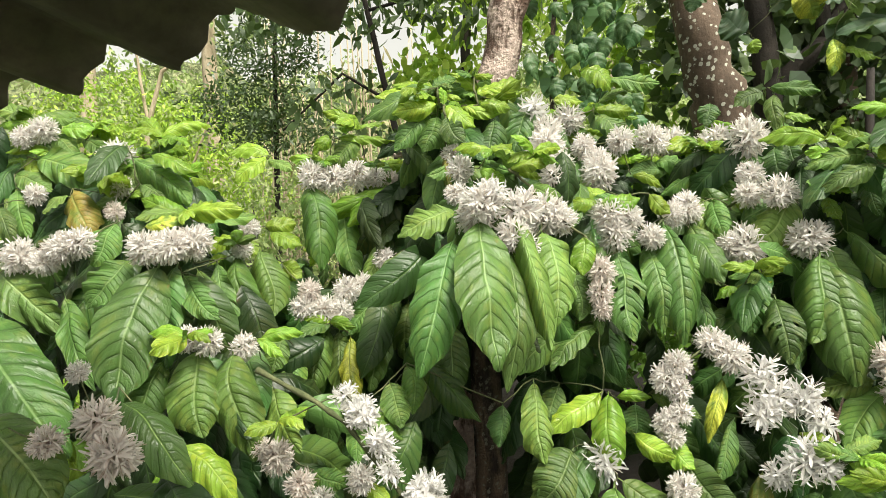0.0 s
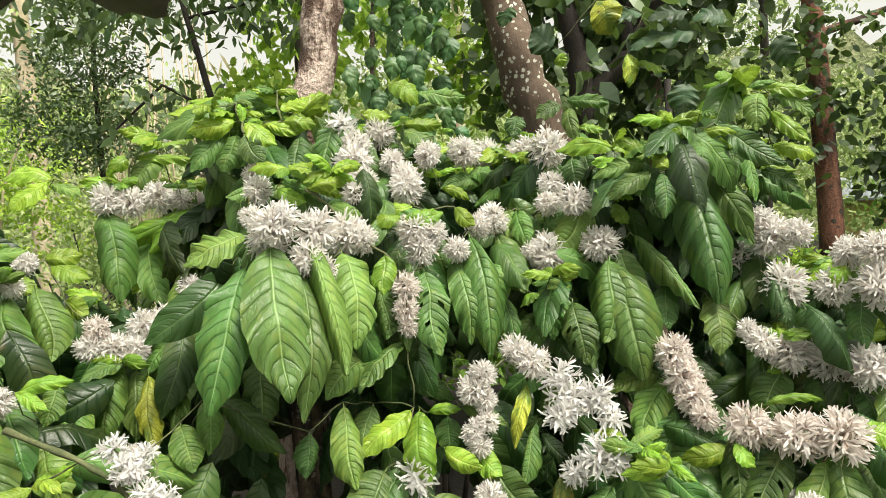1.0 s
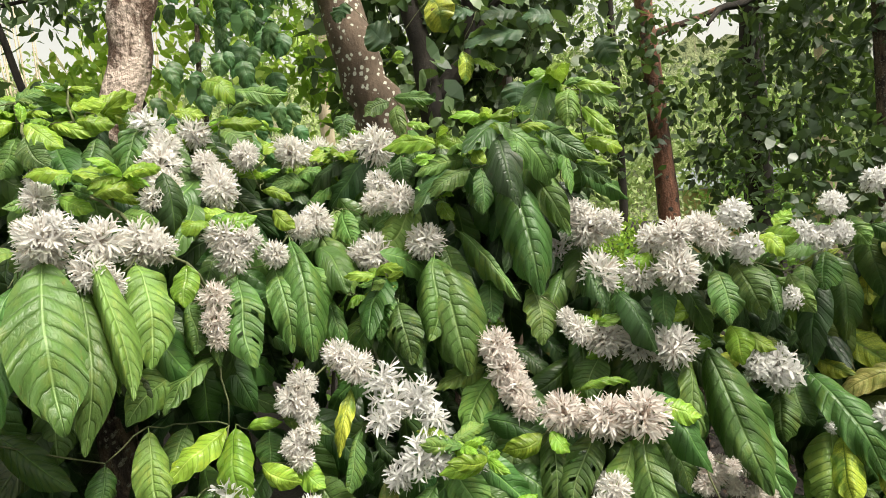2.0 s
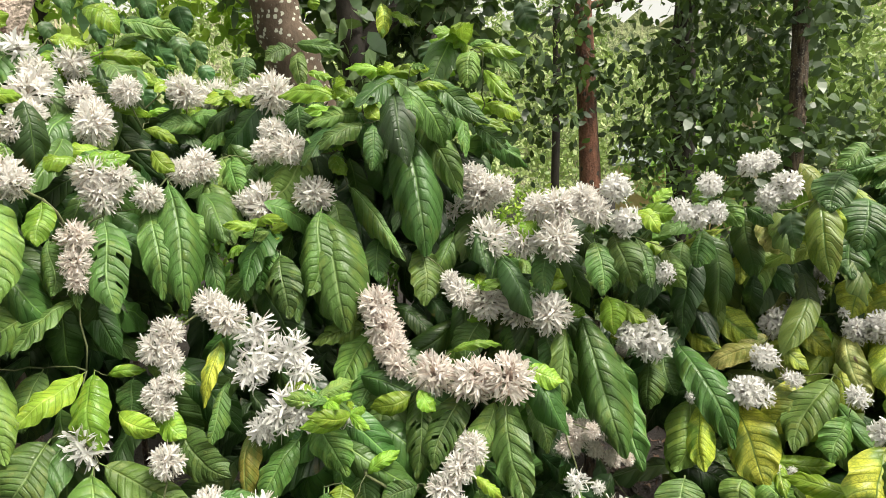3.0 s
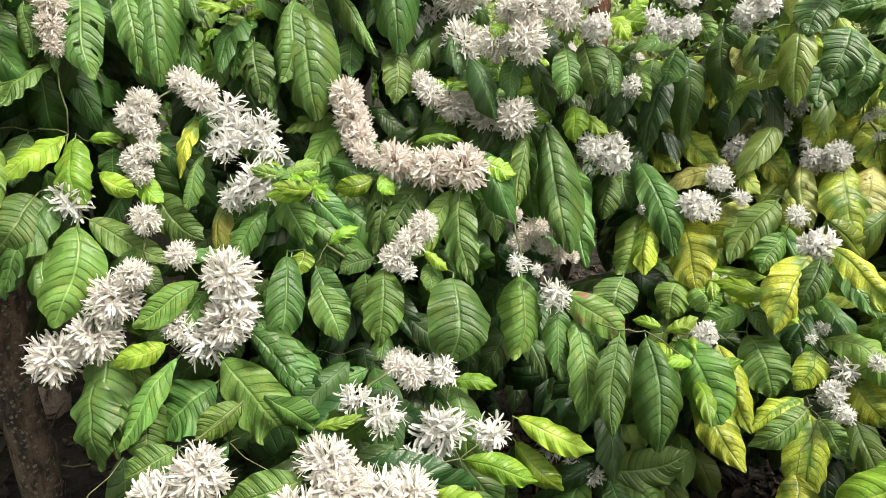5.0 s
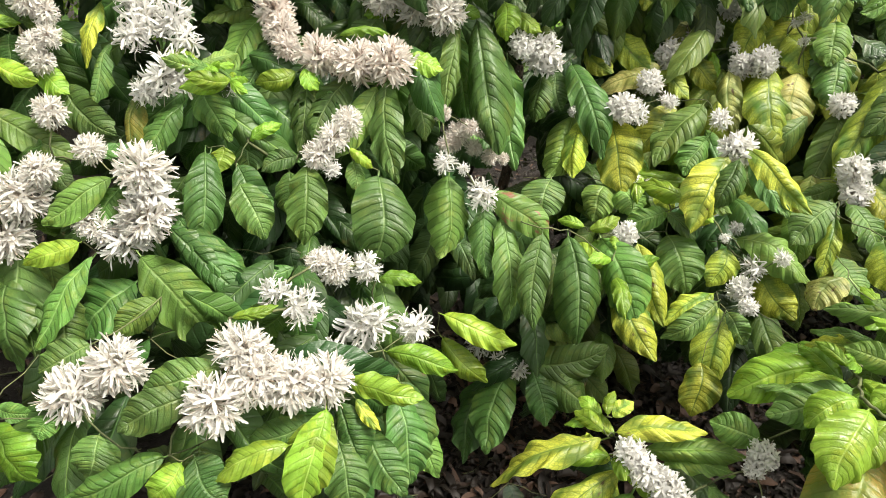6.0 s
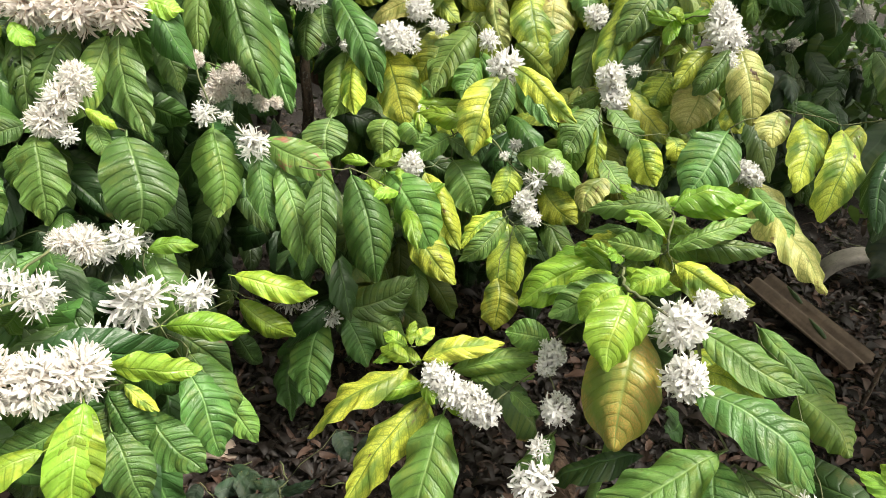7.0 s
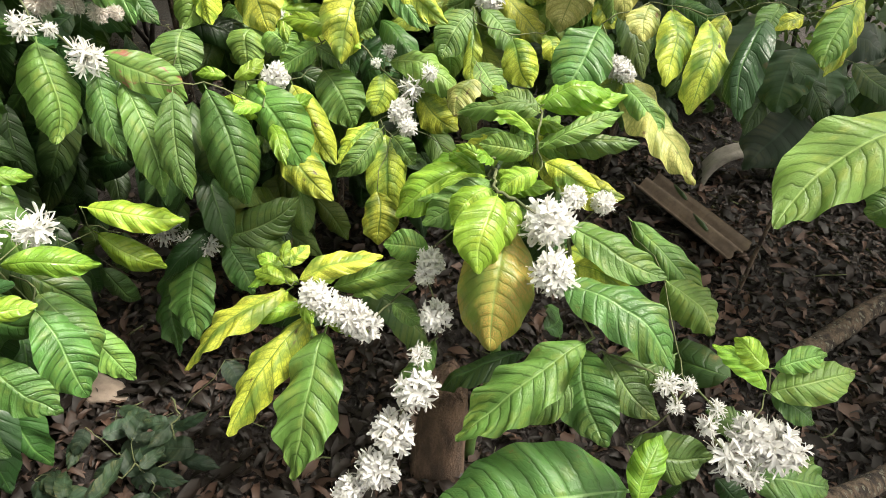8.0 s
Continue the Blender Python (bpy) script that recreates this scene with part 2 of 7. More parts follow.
CROWN = {
    "bright": small_leaf_material("bright_foliage", (0.17, 0.33, 0.03), (0.48, 0.64, 0.09)),
    "green": small_leaf_material("green_foliage", (0.065, 0.16, 0.03), (0.24, 0.42, 0.06)),
    "dark": small_leaf_material("dark_foliage", (0.022, 0.045, 0.018), (0.075, 0.12, 0.045), 0.42, 0.2, 0.5),
    # Pale greyish greens: distance haze is mixed into the leaf colour.
    "grey": small_leaf_material("haze_paled_foliage", (0.17, 0.26, 0.08), (0.42, 0.50, 0.20)),
    "vine": small_leaf_material("vine_foliage", (0.05, 0.13, 0.05), (0.12, 0.24, 0.09), 0.45),
    "grove": small_leaf_material("grove_foliage", (0.03, 0.065, 0.025), (0.13, 0.19, 0.075), 0.42, 0.2, 0.5),
    "dry": small_leaf_material("dry_foliage", (0.25, 0.22, 0.10), (0.50, 0.45, 0.28)),
}


def ground_material():
    m, nodes, links, bsdf = material("leafy_soil")
    coords = nodes.new("ShaderNodeTexCoord")
    coarse = noise_of(nodes, links, coords.outputs["Object"], 3.0, 5.0)
    fine = noise_of(nodes, links, coords.outputs["Object"], 40.0, 6.0, 0.7)
    # Brown soil tones taken to near black, with the ground's shade painted in.
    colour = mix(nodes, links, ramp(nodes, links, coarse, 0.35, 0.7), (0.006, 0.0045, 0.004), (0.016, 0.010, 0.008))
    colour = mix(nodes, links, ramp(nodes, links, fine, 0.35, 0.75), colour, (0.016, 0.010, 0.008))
    links.new(colour, bsdf.inputs["Base Color"])
    bsdf.inputs["Roughness"].default_value = 0.95
    bump(nodes, links, fine, 1.0, 0.02, bsdf)
    return m


SOIL = ground_material()
# Litter browns lowered in tone to hold part of the shade under the shrubs.
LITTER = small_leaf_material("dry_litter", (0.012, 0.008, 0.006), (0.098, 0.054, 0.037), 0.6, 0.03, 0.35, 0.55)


def sheet_material(name, dark, light, rough=0.85):
    m, nodes, links, bsdf = material(name)
    coords = nodes.new("ShaderNodeTexCoord")
    coarse = noise_of(nodes, links, coords.outputs["Object"], 5.0, 6.0, 0.65)
    fine = noise_of(nodes, links, coords.outputs["Object"], 60.0, 5.0)
    colour = mix(nodes, links, ramp(nodes, links, coarse, 0.3, 0.7), dark, light)
    colour = mix(nodes, links, ramp(nodes, links, fine, 0.45, 0.8, 0, 0.4), colour, tuple(c * 0.5 for c in dark))
    links.new(colour, bsdf.inputs["Base Color"])
    bsdf.inputs["Roughness"].default_value = rough
    bump(nodes, links, maths(nodes, links, "MULTIPLY_ADD", fine, 0.4, coarse), 0.5, 0.004, bsdf)
    return m


ROOFING = sheet_material("weathered_cement_sheet", (0.09, 0.075, 0.055), (0.22, 0.185, 0.14))
RUSTY = sheet_material("brown_cement_sheet", (0.07, 0.05, 0.035), (0.19, 0.14, 0.095))
CLAY = sheet_material("grey_pipe_ware", (0.15, 0.135, 0.11), (0.33, 0.30, 0.26))
STONE = sheet_material("pale_stone", (0.20, 0.15, 0.115), (0.38, 0.31, 0.25))
WOOD = bark_material("rotten_wood", (0.05, 0.03, 0.02), (0.16, 0.10, 0.065), 22, depth=0.02)
WALL = sheet_material("pale_plaster", (0.55, 0.42, 0.2), (0.7, 0.55, 0.28))
TIN = sheet_material("blue_grey_tin", (0.16, 0.18, 0.20), (0.30, 0.33, 0.36), 0.6)


# ---- mesh helpers ----
def mesh_of(name, verts, faces, mat, uvs=None, smooth=True):
    me = bpy.data.meshes.new(name)
    me.from_pydata([tuple(map(float, v)) for v in verts], [], [tuple(map(int, f)) for f in faces])
    me.materials.append(mat)
    if uvs is not None:
        layer = me.uv_layers.new(name="leaf")
        index = np.empty(len(me.loops), dtype=np.int32)
        me.loops.foreach_get("vertex_index", index)
        layer.data.foreach_set("uv", np.asarray(uvs, dtype=np.float32)[index].ravel())
    if smooth:
        me.polygons.foreach_set("use_smooth", [True] * len(me.polygons))
    me.update()
    return me


def child(name, me, parent, label=""):
    ob = new(name, me)
    ob.parent = parent
    return tagged(ob, label) if label else ob


def base_of(name, x, y, z, label, category, group="", kind=""):
    ob = new(name)
    ob.location = (x, y, z)
    ob.empty_display_size = 0.05
    return tagged(ob, label, category, group, kind)


def tube(points, radii, sides=8, rough=0.0, seed=0):
    """Rings along a line, closed at both ends: vertices and faces."""
    rng = random.Random(seed)
    pts = [Vector(p) for p in points]
    verts, faces = [], []
    ref = Vector((0.31, 0.17, 0.93))
    for i, p in enumerate(pts):
        way = (pts[min(i + 1, len(pts) - 1)] - pts[max(i - 1, 0)]).normalized()
        if abs(way.dot(ref)) > 0.95:
            ref = Vector((0.93, 0.2, 0.1))
        a = way.cross(ref).normalized()
        b = way.cross(a)
        for k in range(sides):
            w = 2 * math.pi * k / sides
            r = radii[i] * (1 + rough * rng.uniform(-1, 1))
            verts.append(p + (a * math.cos(w) + b * math.sin(w)) * r)
    for i in range(len(pts) - 1):
        for k in range(sides):
            q = (k + 1) % sides
            faces.append((i * sides + k, i * sides + q, (i + 1) * sides + q, (i + 1) * sides + k))
    faces.append(tuple(range(sides))[::-1])
    faces.append(tuple((len(pts) - 1) * sides + k for k in range(sides)))
    return verts, faces


def joined(pieces):
    verts, faces = [], []
    for v, f in pieces:
        n = len(verts)
        verts += v
        faces += [tuple(i + n for i in face) for face in f]
    return verts, faces


def bent(a, b, steps, sway, seed, sag=0.0):
    """A wandering line from a to b."""
    rng = random.Random(seed)
    a, b = Vector(a), Vector(b)
    out = []
    for i in range(steps + 1):
        f = i / steps
        p = a.lerp(b, f)
        if 0 < i < steps:
            p += Vector([rng.uniform(-1, 1) * sway for _ in range(3)])
        p.z += sag * 4 * f * (1 - f)
        out.append(p)
    return out


# ---- leaf and flower shapes ----
def leaf_shape(name, seed, arch=0.10, fold=0.25, wave=0.05, ridge=0.035, tip=1.0, twist=0.0, wide=0.5):
    """A leaf of length 1 and width 1 along y, its upper side towards z; side veins run as furrows with the blade bulging between."""
    rng = random.Random(seed)
    rows, cols = 4 * VEINS + 1, (-1.0, -0.72, -0.38, -0.05, 0.05, 0.38, 0.72, 1.0)
    verts, uvs, faces = [], [], []
    phase = [rng.uniform(0, 6.28) for _ in range(6)]
    bend, sway = rng.uniform(-0.16, 0.16), rng.uniform(-0.06, 0.06)
    halves = {-1: fold * rng.uniform(0.3, 1.7), 1: fold * rng.uniform(0.3, 1.7)}
    hook = rng.uniform(0.0, 0.16)
    ripple = rng.uniform(24, 33)
    p, q = 1.40 * wide, 1.40 * (1 - wide)
    top = wide ** p * (1 - wide) ** q
    for i in range(rows):
        v = i / (rows - 1)
        for u in cols:
            s_ = -1 if u < 0 else 1
            along = min(v + (0.10 * abs(u) + 0.09 * abs(u) ** 2.2) * 4 * v * (1 - v), 1.0)
            body = along ** p * (1 - along) ** q / top
            drip = 1 - 0.30 * min(tip, 1.2) * math.exp(-((along - 0.93) / 0.07) ** 2)
            half = 0.5 * body * drip + 0.005
            edge = abs(u) ** 3
            half *= 1 + edge * (0.02 * math.sin(13 * v + phase[0] + s_) + 0.018 * math.sin(ripple * v + phase[3] * s_))
            x = u * half + bend * math.sin(math.pi * along) + sway * math.sin(2 * math.pi * along)
            puff = 1 - abs(math.cos(math.pi * VEINS * v)) ** 3
            bulge = ridge * 0.6 * puff * math.sin(math.pi * min(1, abs(u) * 0.98)) ** 0.6 * (4 * v * (1 - v)) ** 0.5
            crease = halves[s_]
            z = arch * math.sin(math.pi * along ** 0.8) - hook * max(0.0, along - 0.55) ** 2 * 4
            z += crease * half * (0.75 * abs(u) - 1.3 * (1 - math.cos(abs(u) * 1.45)))
            z += bulge + wave * edge * half * (1.2 * math.sin(9 * v + phase[1] + s_) + 1.2 * math.sin(ripple * v + phase[3] * s_ + 0.8))
            z += 0.065 * noise.noise(Vector((u * 1.1, v * 4.5, seed * 1.7))) + 0.03 * edge * noise.noise(Vector((s_ * 5.0, v * 14.0, seed * 0.9)))
            turn = twist * (v - 0.3)
            verts.append((x * math.cos(turn) - z * math.sin(turn) * 0.4, along, z + x * math.sin(turn)))
            uvs.append((0.5 + 0.5 * u, v))
    n = len(cols)
    for i in range(rows - 1):
        for k in range(n - 1):
            faces.append((i * n + k, i * n + k + 1, (i + 1) * n + k + 1, (i + 1) * n + k))
    start = len(verts)
    for y in (-0.07, 0.03):
        for x, z in ((-0.012, 0), (0.012, 0), (0, -0.02)):
            verts.append((x * 1.6, y, z - (0.02 if y < 0 else 0)))
            uvs.append((0.5, 0.0))
    for k in range(3):
        q = (k + 1) % 3
        faces.append((start + k, start + q, start + 3 + q, start + 3 + k))
    return verts, faces, uvs


STYLES = {
    "d": [(0.12, 0.35, 0.07, 0.013, 1.0, 0.1, 0.48), (0.17, 0.6, 0.10, 0.014, 1.2, 0.35, 0.5), (0.06, 0.25, 0.08, 0.012, 0.9, -0.3, 0.46), (0.14, 0.8, 0.08, 0.013, 1.1, 0.15, 0.52), (0.04, 0.45, 0.13, 0.014, 1.0, -0.55, 0.49), (0.20, 0.5, 0.10, 0.013, 1.2, -0.15, 0.47), (0.10, 0.95, 0.11, 0.014, 1.0, 0.5, 0.5), (0.15, 0.2, 0.13, 0.013, 1.1, -0.4, 0.5)],
    "y": [(0.12, 0.5, 0.09, 0.004, 1.2, 0.3, 0.5), (0.20, 0.8, 0.10, 0.004, 1.3, -0.4, 0.52), (0.05, 0.35, 0.10, 0.005, 1.1, 0.6, 0.48), (0.22, 0.4, 0.12, 0.004, 1.2, -0.2, 0.5)],
    "o": [(0.10, 0.40, 0.10, 0.016, 1.0, 0.3, 0.48), (0.17, 0.3, 0.09, 0.015, 1.1, -0.35, 0.5), (0.08, 0.6, 0.11, 0.016, 0.9, 0.45, 0.47), (0.14, 0.8, 0.09, 0.015, 1.0, -0.1, 0.5)],
    "G": [(0.08, 0.2, 0.10, 0.010, 0.6, 0.1, 0.5), (0.12, 0.3, 0.12, 0.010, 0.5, -0.2, 0.5)],
    "V": [(0.10, 0.25, 0.05, 0.006, 1.2, 0.1, 0.34), (0.13, 0.4, 0.06, 0.006, 1.2, -0.2, 0.36)],
    "D": [(0.06, 0.2, 0.06, 0.010, 1.4, 0.1, 0.36), (0.1, 0.3, 0.08, 0.010, 1.3, -0.2, 0.38)],
}
STYLES["m"], STYLES["b"], STYLES["k"], STYLES["p"] = STYLES["d"], STYLES["o"], STYLES["d"][:1], STYLES["o"]
STYLES["h"] = STYLES["d"][:2]
LEAF["h"] = LEAF["d"]
LEAF_MESH = {}
for kind, styles in STYLES.items():
    for number, style in enumerate(styles):
        v, f, uv = leaf_shape("leaf", 31 * number + ord(kind), *style)
        if kind == "h":
            rng = random.Random(5 + number)
            gone = set()
            for _ in range(5):
                row, col = rng.randint(10, 30), rng.choice((1, 2, 4, 5))
                gone |= {row * 7 + col, (row + 1) * 7 + col} | ({row * 7 + col + 1} if rng.random() < 0.4 else set())
            f = [face for k, face in enumerate(f) if k not in gone]
        LEAF_MESH[kind, number] = mesh_of("leaf_" + LEAF[kind].name, v, f, LEAF[kind], uv)


def blossom(count, lobes, spread, seed, petal, wide, gap=0.0, depth=(0.75, 1.12), curls=(-0.55, 0.05)):
    """A cluster of star flowers round a twig, about 1 across: each flower a slim tube with strap-shaped, round-ended, recurving lobes."""
    rng = random.Random(seed)
    verts, faces, uvs = [], [], []

    def lobe(a, way, flat, length, half, curl, va):
        side = way.cross(flat)
        side = side.normalized() if side.length > 1e-4 else way.orthogonal().normalized()
        up = side.cross(way)
        n, lean = len(verts), rng.uniform(-0.18, 0.18)
        for f, k in ((0.0, 0.45), (0.35, 0.82), (0.68, 1.0), (0.92, 0.8), (1.0, 0.35)):
            mid = a + way * length * f + up * curl * length * f * f + side * lean * length * f * f
            for s_, lift in ((-1, 0.45), (0, 0.0), (1, 0.45)):
                verts.append(mid + side * half * k * s_ + up * half * lift * k)
                uvs.append((0.5, va + (1 - va) * f))
        for i in range(4):
            for k in range(2):
                faces.append((n + 3 * i + k, n + 3 * i + k + 1, n + 3 * i + 4 + k, n + 3 * i + 3 + k))

    def thread(a, b, r, va, vb):
        way = (b - a).normalized()
        side = way.orthogonal().normalized()
        other = way.cross(side)
        n = len(verts)
        for p, v in ((a, va), (b, vb)):
            for w in (0, 2.09, 4.19):
                verts.append(p + (side * math.cos(w) + other * math.sin(w)) * r)
                uvs.append((0.5, v))
        for k in range(3):
            q = (k + 1) % 3
            faces.append((n + k, n + q, n + 3 + q, n + 3 + k))

    for k in range(count):
        h = max(-1, min(1, 1 - 2 * (k + 0.5) / count + rng.uniform(-0.12, 0.12)))
        w = k * 2.39996 + rng.uniform(-0.4, 0.4)
        way = Vector((math.sqrt(1 - h * h) * math.cos(w), math.sqrt(1 - h * h) * math.sin(w), h))
        if rng.random() < gap:
            continue
        reach = 0.5 * rng.uniform(*depth)
        neck = way * max(0.05, reach - petal * 0.85)
        thread(way * 0.03, neck, 0.014, 0.1, 0.5)
        a = way.orthogonal().normalized()
        b = way.cross(a)
        spin, tilt = rng.uniform(0, 6.28), Vector([rng.uniform(-0.22, 0.22) for _ in range(3)])
        for s_ in range(lobes):
            ang = spin + 2 * math.pi * s_ / lobes + rng.uniform(-0.3, 0.3)
            splay = spread * rng.uniform(0.45, 1.2)
            dirn = (way * math.cos(splay) + (a * math.cos(ang) + b * math.sin(ang)) * math.sin(splay) + tilt).normalized()
            lobe(neck, dirn, way + tilt * 0.5, petal * rng.uniform(0.8, 1.15), wide * rng.uniform(0.8, 1.2), rng.uniform(*curls), 0.45)
        for _ in range(2):
            if rng.random() < 0.7:
                thread(neck, neck + (way + Vector([rng.uniform(-0.35, 0.35) for _ in range(3)])) * petal * 0.8, 0.008, 0.0, 0.12)
    return verts, faces, uvs


FLOWER_MESH = {}
for kind in "fFcs":
    for number in range(4):
        seed = 7 * number + ord(kind)
        if kind == "s":
            v, f, uv = blossom(24, 5, 1.0, seed, 0.31, 0.033, 0.08, (0.65, 1.15))
        elif kind == "F":
            v, f, uv = blossom(44, 5, 0.95, seed, 0.24, 0.040, 0.0, (0.78, 1.1))
        else:
            v, f, uv = blossom(62, 5, 0.62, seed, 0.29, 0.026, 0.0, (0.8, 1.12))
        FLOWER_MESH[kind, number] = mesh_of("blossom_" + PETAL[kind].name, v, f, PETAL[kind], uv)

SHRUBS, PLACED = {}, {}
HERE = [None, None]
RNG = random.Random(11)
COUNT = [0]


def use(key):
    HERE[0], HERE[1] = SHRUBS[key], PLACED.setdefault(key, [])


def lf(kind, x, y, z, tx, ty, tz, width):
    """One leaf from its stalk at (x, y, z) to its tip, with that width."""
    shrub, nodes = HERE
    a, b = Vector((x, y, z)), Vector((tx, ty, tz))
    way = b - a
    length = way.length
    way.normalize()
    face = Vector(shrub["face"]) + Vector([RNG.uniform(-0.36, 0.36) for _ in range(3)])
    side = way.cross(face)
    if side.length < 0.2:
        side = way.cross(Vector((0.3, -0.5, 0.8)))
    side.normalize()
    up = side.cross(way)
    width *= 1.02
    COUNT[0] += 1
    ob = child("leaf", LEAF_MESH[kind, COUNT[0] % len(STYLES[kind])], shrub)
    m = Matrix((side, way, up)).transposed().to_4x4()
    m.translation = a - shrub.location
    ob.matrix_basis = m @ Matrix.Diagonal((width, length, (width + length) / 2, 1))
    nodes.append(a - way * length * 0.06)
    return ob


def fl(kind, x, y, z, size):
    """One flower cluster round the twig at (x, y, z)."""
    shrub, nodes = HERE
    COUNT[0] += 1
    ob = child("blossom", FLOWER_MESH[kind, COUNT[0] % 4], shrub)
    turn = Euler([RNG.uniform(0, 6.28) for _ in range(3)]).to_matrix().to_4x4()
    turn.translation = Vector((x, y, z)) - shrub.location
    s = size * 1.08
    ob.matrix_basis = turn @ Matrix.Diagonal((s * RNG.uniform(0.92, 1.08), s * RNG.uniform(0.92, 1.08), s, 1))
    nodes.append(Vector((x, y, z)))
    return ob


# ---- ground ----
def ground_height(x, y):
    return 0.05 * noise.noise(Vector((x * 0.9, y * 0.9, 0))) + 0.015 * noise.noise(Vector((x * 4, y * 4, 3)))


def build_ground():
    near = np.linspace(-3, 6, 91)
    line = np.concatenate([[-400, -120, -40, -15, -8], near, [9, 14, 25, 60, 150, 400]])
    verts = [(x, y, ground_height(x, y) if abs(x) < 30 and abs(y) < 30 else -0.02) for y in line for x in line]
    n = len(line)
    faces = [(j * n + i, j * n + i + 1, (j + 1) * n + i + 1, (j + 1) * n + i) for j in range(n - 1) for i in range(n - 1)]
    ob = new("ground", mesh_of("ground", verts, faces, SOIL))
    tagged(ob, "dark reddish-brown plantation soil under fallen leaves", "ground", kind="structure")


build_ground()


def scatter_litter():
    rng = random.Random(5)
    verts, faces = [], []
    for _ in range(46000):
        x, y = (rng.uniform(-0.9, 4.6), rng.uniform(-1.6, 3.4)) if rng.random() < 0.45 else (rng.uniform(0.6, 3.6), rng.uniform(-1.2, 1.6))
        length = rng.choice((0.014, 0.018, 0.024, 0.032, 0.045, 0.065)) * rng.uniform(0.8, 1.3)
        half = length * rng.uniform(0.10, 0.26)
        m = Matrix.Translation((x, y, ground_height(x, y) + rng.uniform(0.0, 0.025))) @ Euler((rng.gauss(0, 0.22), rng.gauss(0, 0.25), rng.uniform(0, 6.28))).to_matrix().to_4x4()
        curl, n, bend = length * rng.uniform(-0.3, 0.45), len(verts), rng.uniform(-0.8, 0.8)
        for f, k in ((0, 0.1), (0.18, 0.7), (0.5, 1.0), (0.8, 0.7), (1, 0.08)):
            for s_ in (-1, 0, 1):
                verts.append(m @ Vector((s_ * half * k * rng.uniform(0.92, 1.08) + bend * f * f * half, f * length, curl * 4 * f * (1 - f) + abs(s_) * half * rng.uniform(-0.3, 0.9))))
        for i in range(4):
            for s_ in range(2):
                faces.append((n + 3 * i + s_, n + 3 * i + s_ + 1, n + 3 * i + 4 + s_, n + 3 * i + 3 + s_))
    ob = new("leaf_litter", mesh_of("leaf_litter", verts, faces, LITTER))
    tagged(ob, "brown curled dry leaves strewn over the soil", "leaf litter", kind="stuff")
    pieces = []
    for k in range(420):
        x, y, w, r = rng.uniform(-0.9, 4.6), rng.uniform(-1.6, 3.4), rng.uniform(0, 6.28), rng.uniform(0.04, 0.16)
        z = ground_height(x, y) + 0.02
        line = bent((x, y, z), (x + r * math.cos(w), y + r * math.sin(w), z + rng.uniform(-0.01, 0.04)), 3, 0.008, k)
        pieces.append(tube(line, [0.003, 0.003, 0.002, 0.0015], 4))
    v, f = joined(pieces)
    ob = new("fallen_twigs", mesh_of("fallen_twigs", v, f, TWIG))
    tagged(ob, "thin dry fallen twigs among the leaf litter", "twigs", kind="stuff")


scatter_litter()

# ---- coffee shrubs ----
FLOWERING = "coffee shrub with drooping glossy dark leaves and white blossom clusters"
for key, x, y, face, label in (
    ("left", -0.75, 1.35, (0.1, -0.8, 0.6), FLOWERING),
    ("main", 0.09, 1.66, (0.0, -0.85, 0.5), FLOWERING),
    ("mid", 0.95, 1.50, (-0.35, -0.75, 0.55), FLOWERING),
    ("yellow", 2.15, 1.15, (-0.6, -0.5, 0.6), "coffee shrub with yellowing veined leaves and small white flowers"),
    ("low", 1.62, 0.16, (-0.55, -0.25, 0.8), "low young coffee shrub with broad leaves and white flowers"),
    ("dark", 2.75, -0.2, (-0.6, 0.0, 0.7), "shaded shrub with very dark broad pointed leaves"),
):
    SHRUBS[key] = base_of("coffee_shrub" if key != "dark" else "broadleaf_shrub", x, y, 0, label, "shrub", "coffee shrubs" if key != "dark" else "")
    SHRUBS[key]["face"] = face
    PLACED[key] = []
for key, x, y, label in (
    ("back_left", -1.35, 2.35, "coffee shrub with light green leaves further back"),
    ("back_far", -0.55, 2.95, "coffee shrub with light green leaves further back"),
    ("back_right", 2.25, 2.2, "coffee shrub with dark leaves further back"),
    ("bough", 1.80, 2.85, "broad-leaved sapling with large dull green leaves"),
    ("seedling", 1.18, 0.78, "low seedling on leaf litter with leaves darkened for shade"),
    ("right", 3.05, 1.15, "tall coffee shrub with dark hanging leaves and few flowers"),
    ("edge", 3.2, 0.55, "coffee shrub in shade with dark leaves"),
):
    SHRUBS[key] = base_of("coffee_shrub", x, y, 0, label, "shrub", "coffee shrubs")
    SHRUBS[key]["face"] = (-x * 0.3 + 0.1, -0.7, 0.6)
    PLACED[key] = []

# placed plants
use("left")
fl("f", -1.092, 1.603, 1.826, 0.058)
fl("f", -1.049, 1.614, 1.845, 0.066)
fl("f", -0.847, 1.589, 1.766, 0.086)
fl("f", -0.803, 1.501, 1.697, 0.055)
fl("c", -0.771, 1.420, 1.638, 0.045)
fl("f", -1.022, 1.528, 1.680, 0.049)
fl("f", -0.927, 1.320, 1.546, 0.073)
fl("f", -0.862, 1.306, 1.535, 0.054)
fl("f", -0.819, 1.305, 1.565, 0.072)
fl("f", -0.786, 1.302, 1.576, 0.060)
fl("f", -0.612, 1.235, 1.568, 0.068)
fl("f", -0.557, 1.215, 1.572, 0.069)
fl("f", -0.522, 1.249, 1.577, 0.069)
fl("f", -0.533, 1.556, 1.544, 0.050)
fl("f", -0.502, 1.151, 1.406, 0.048)
fl("f", -0.463, 1.150, 1.401, 0.056)
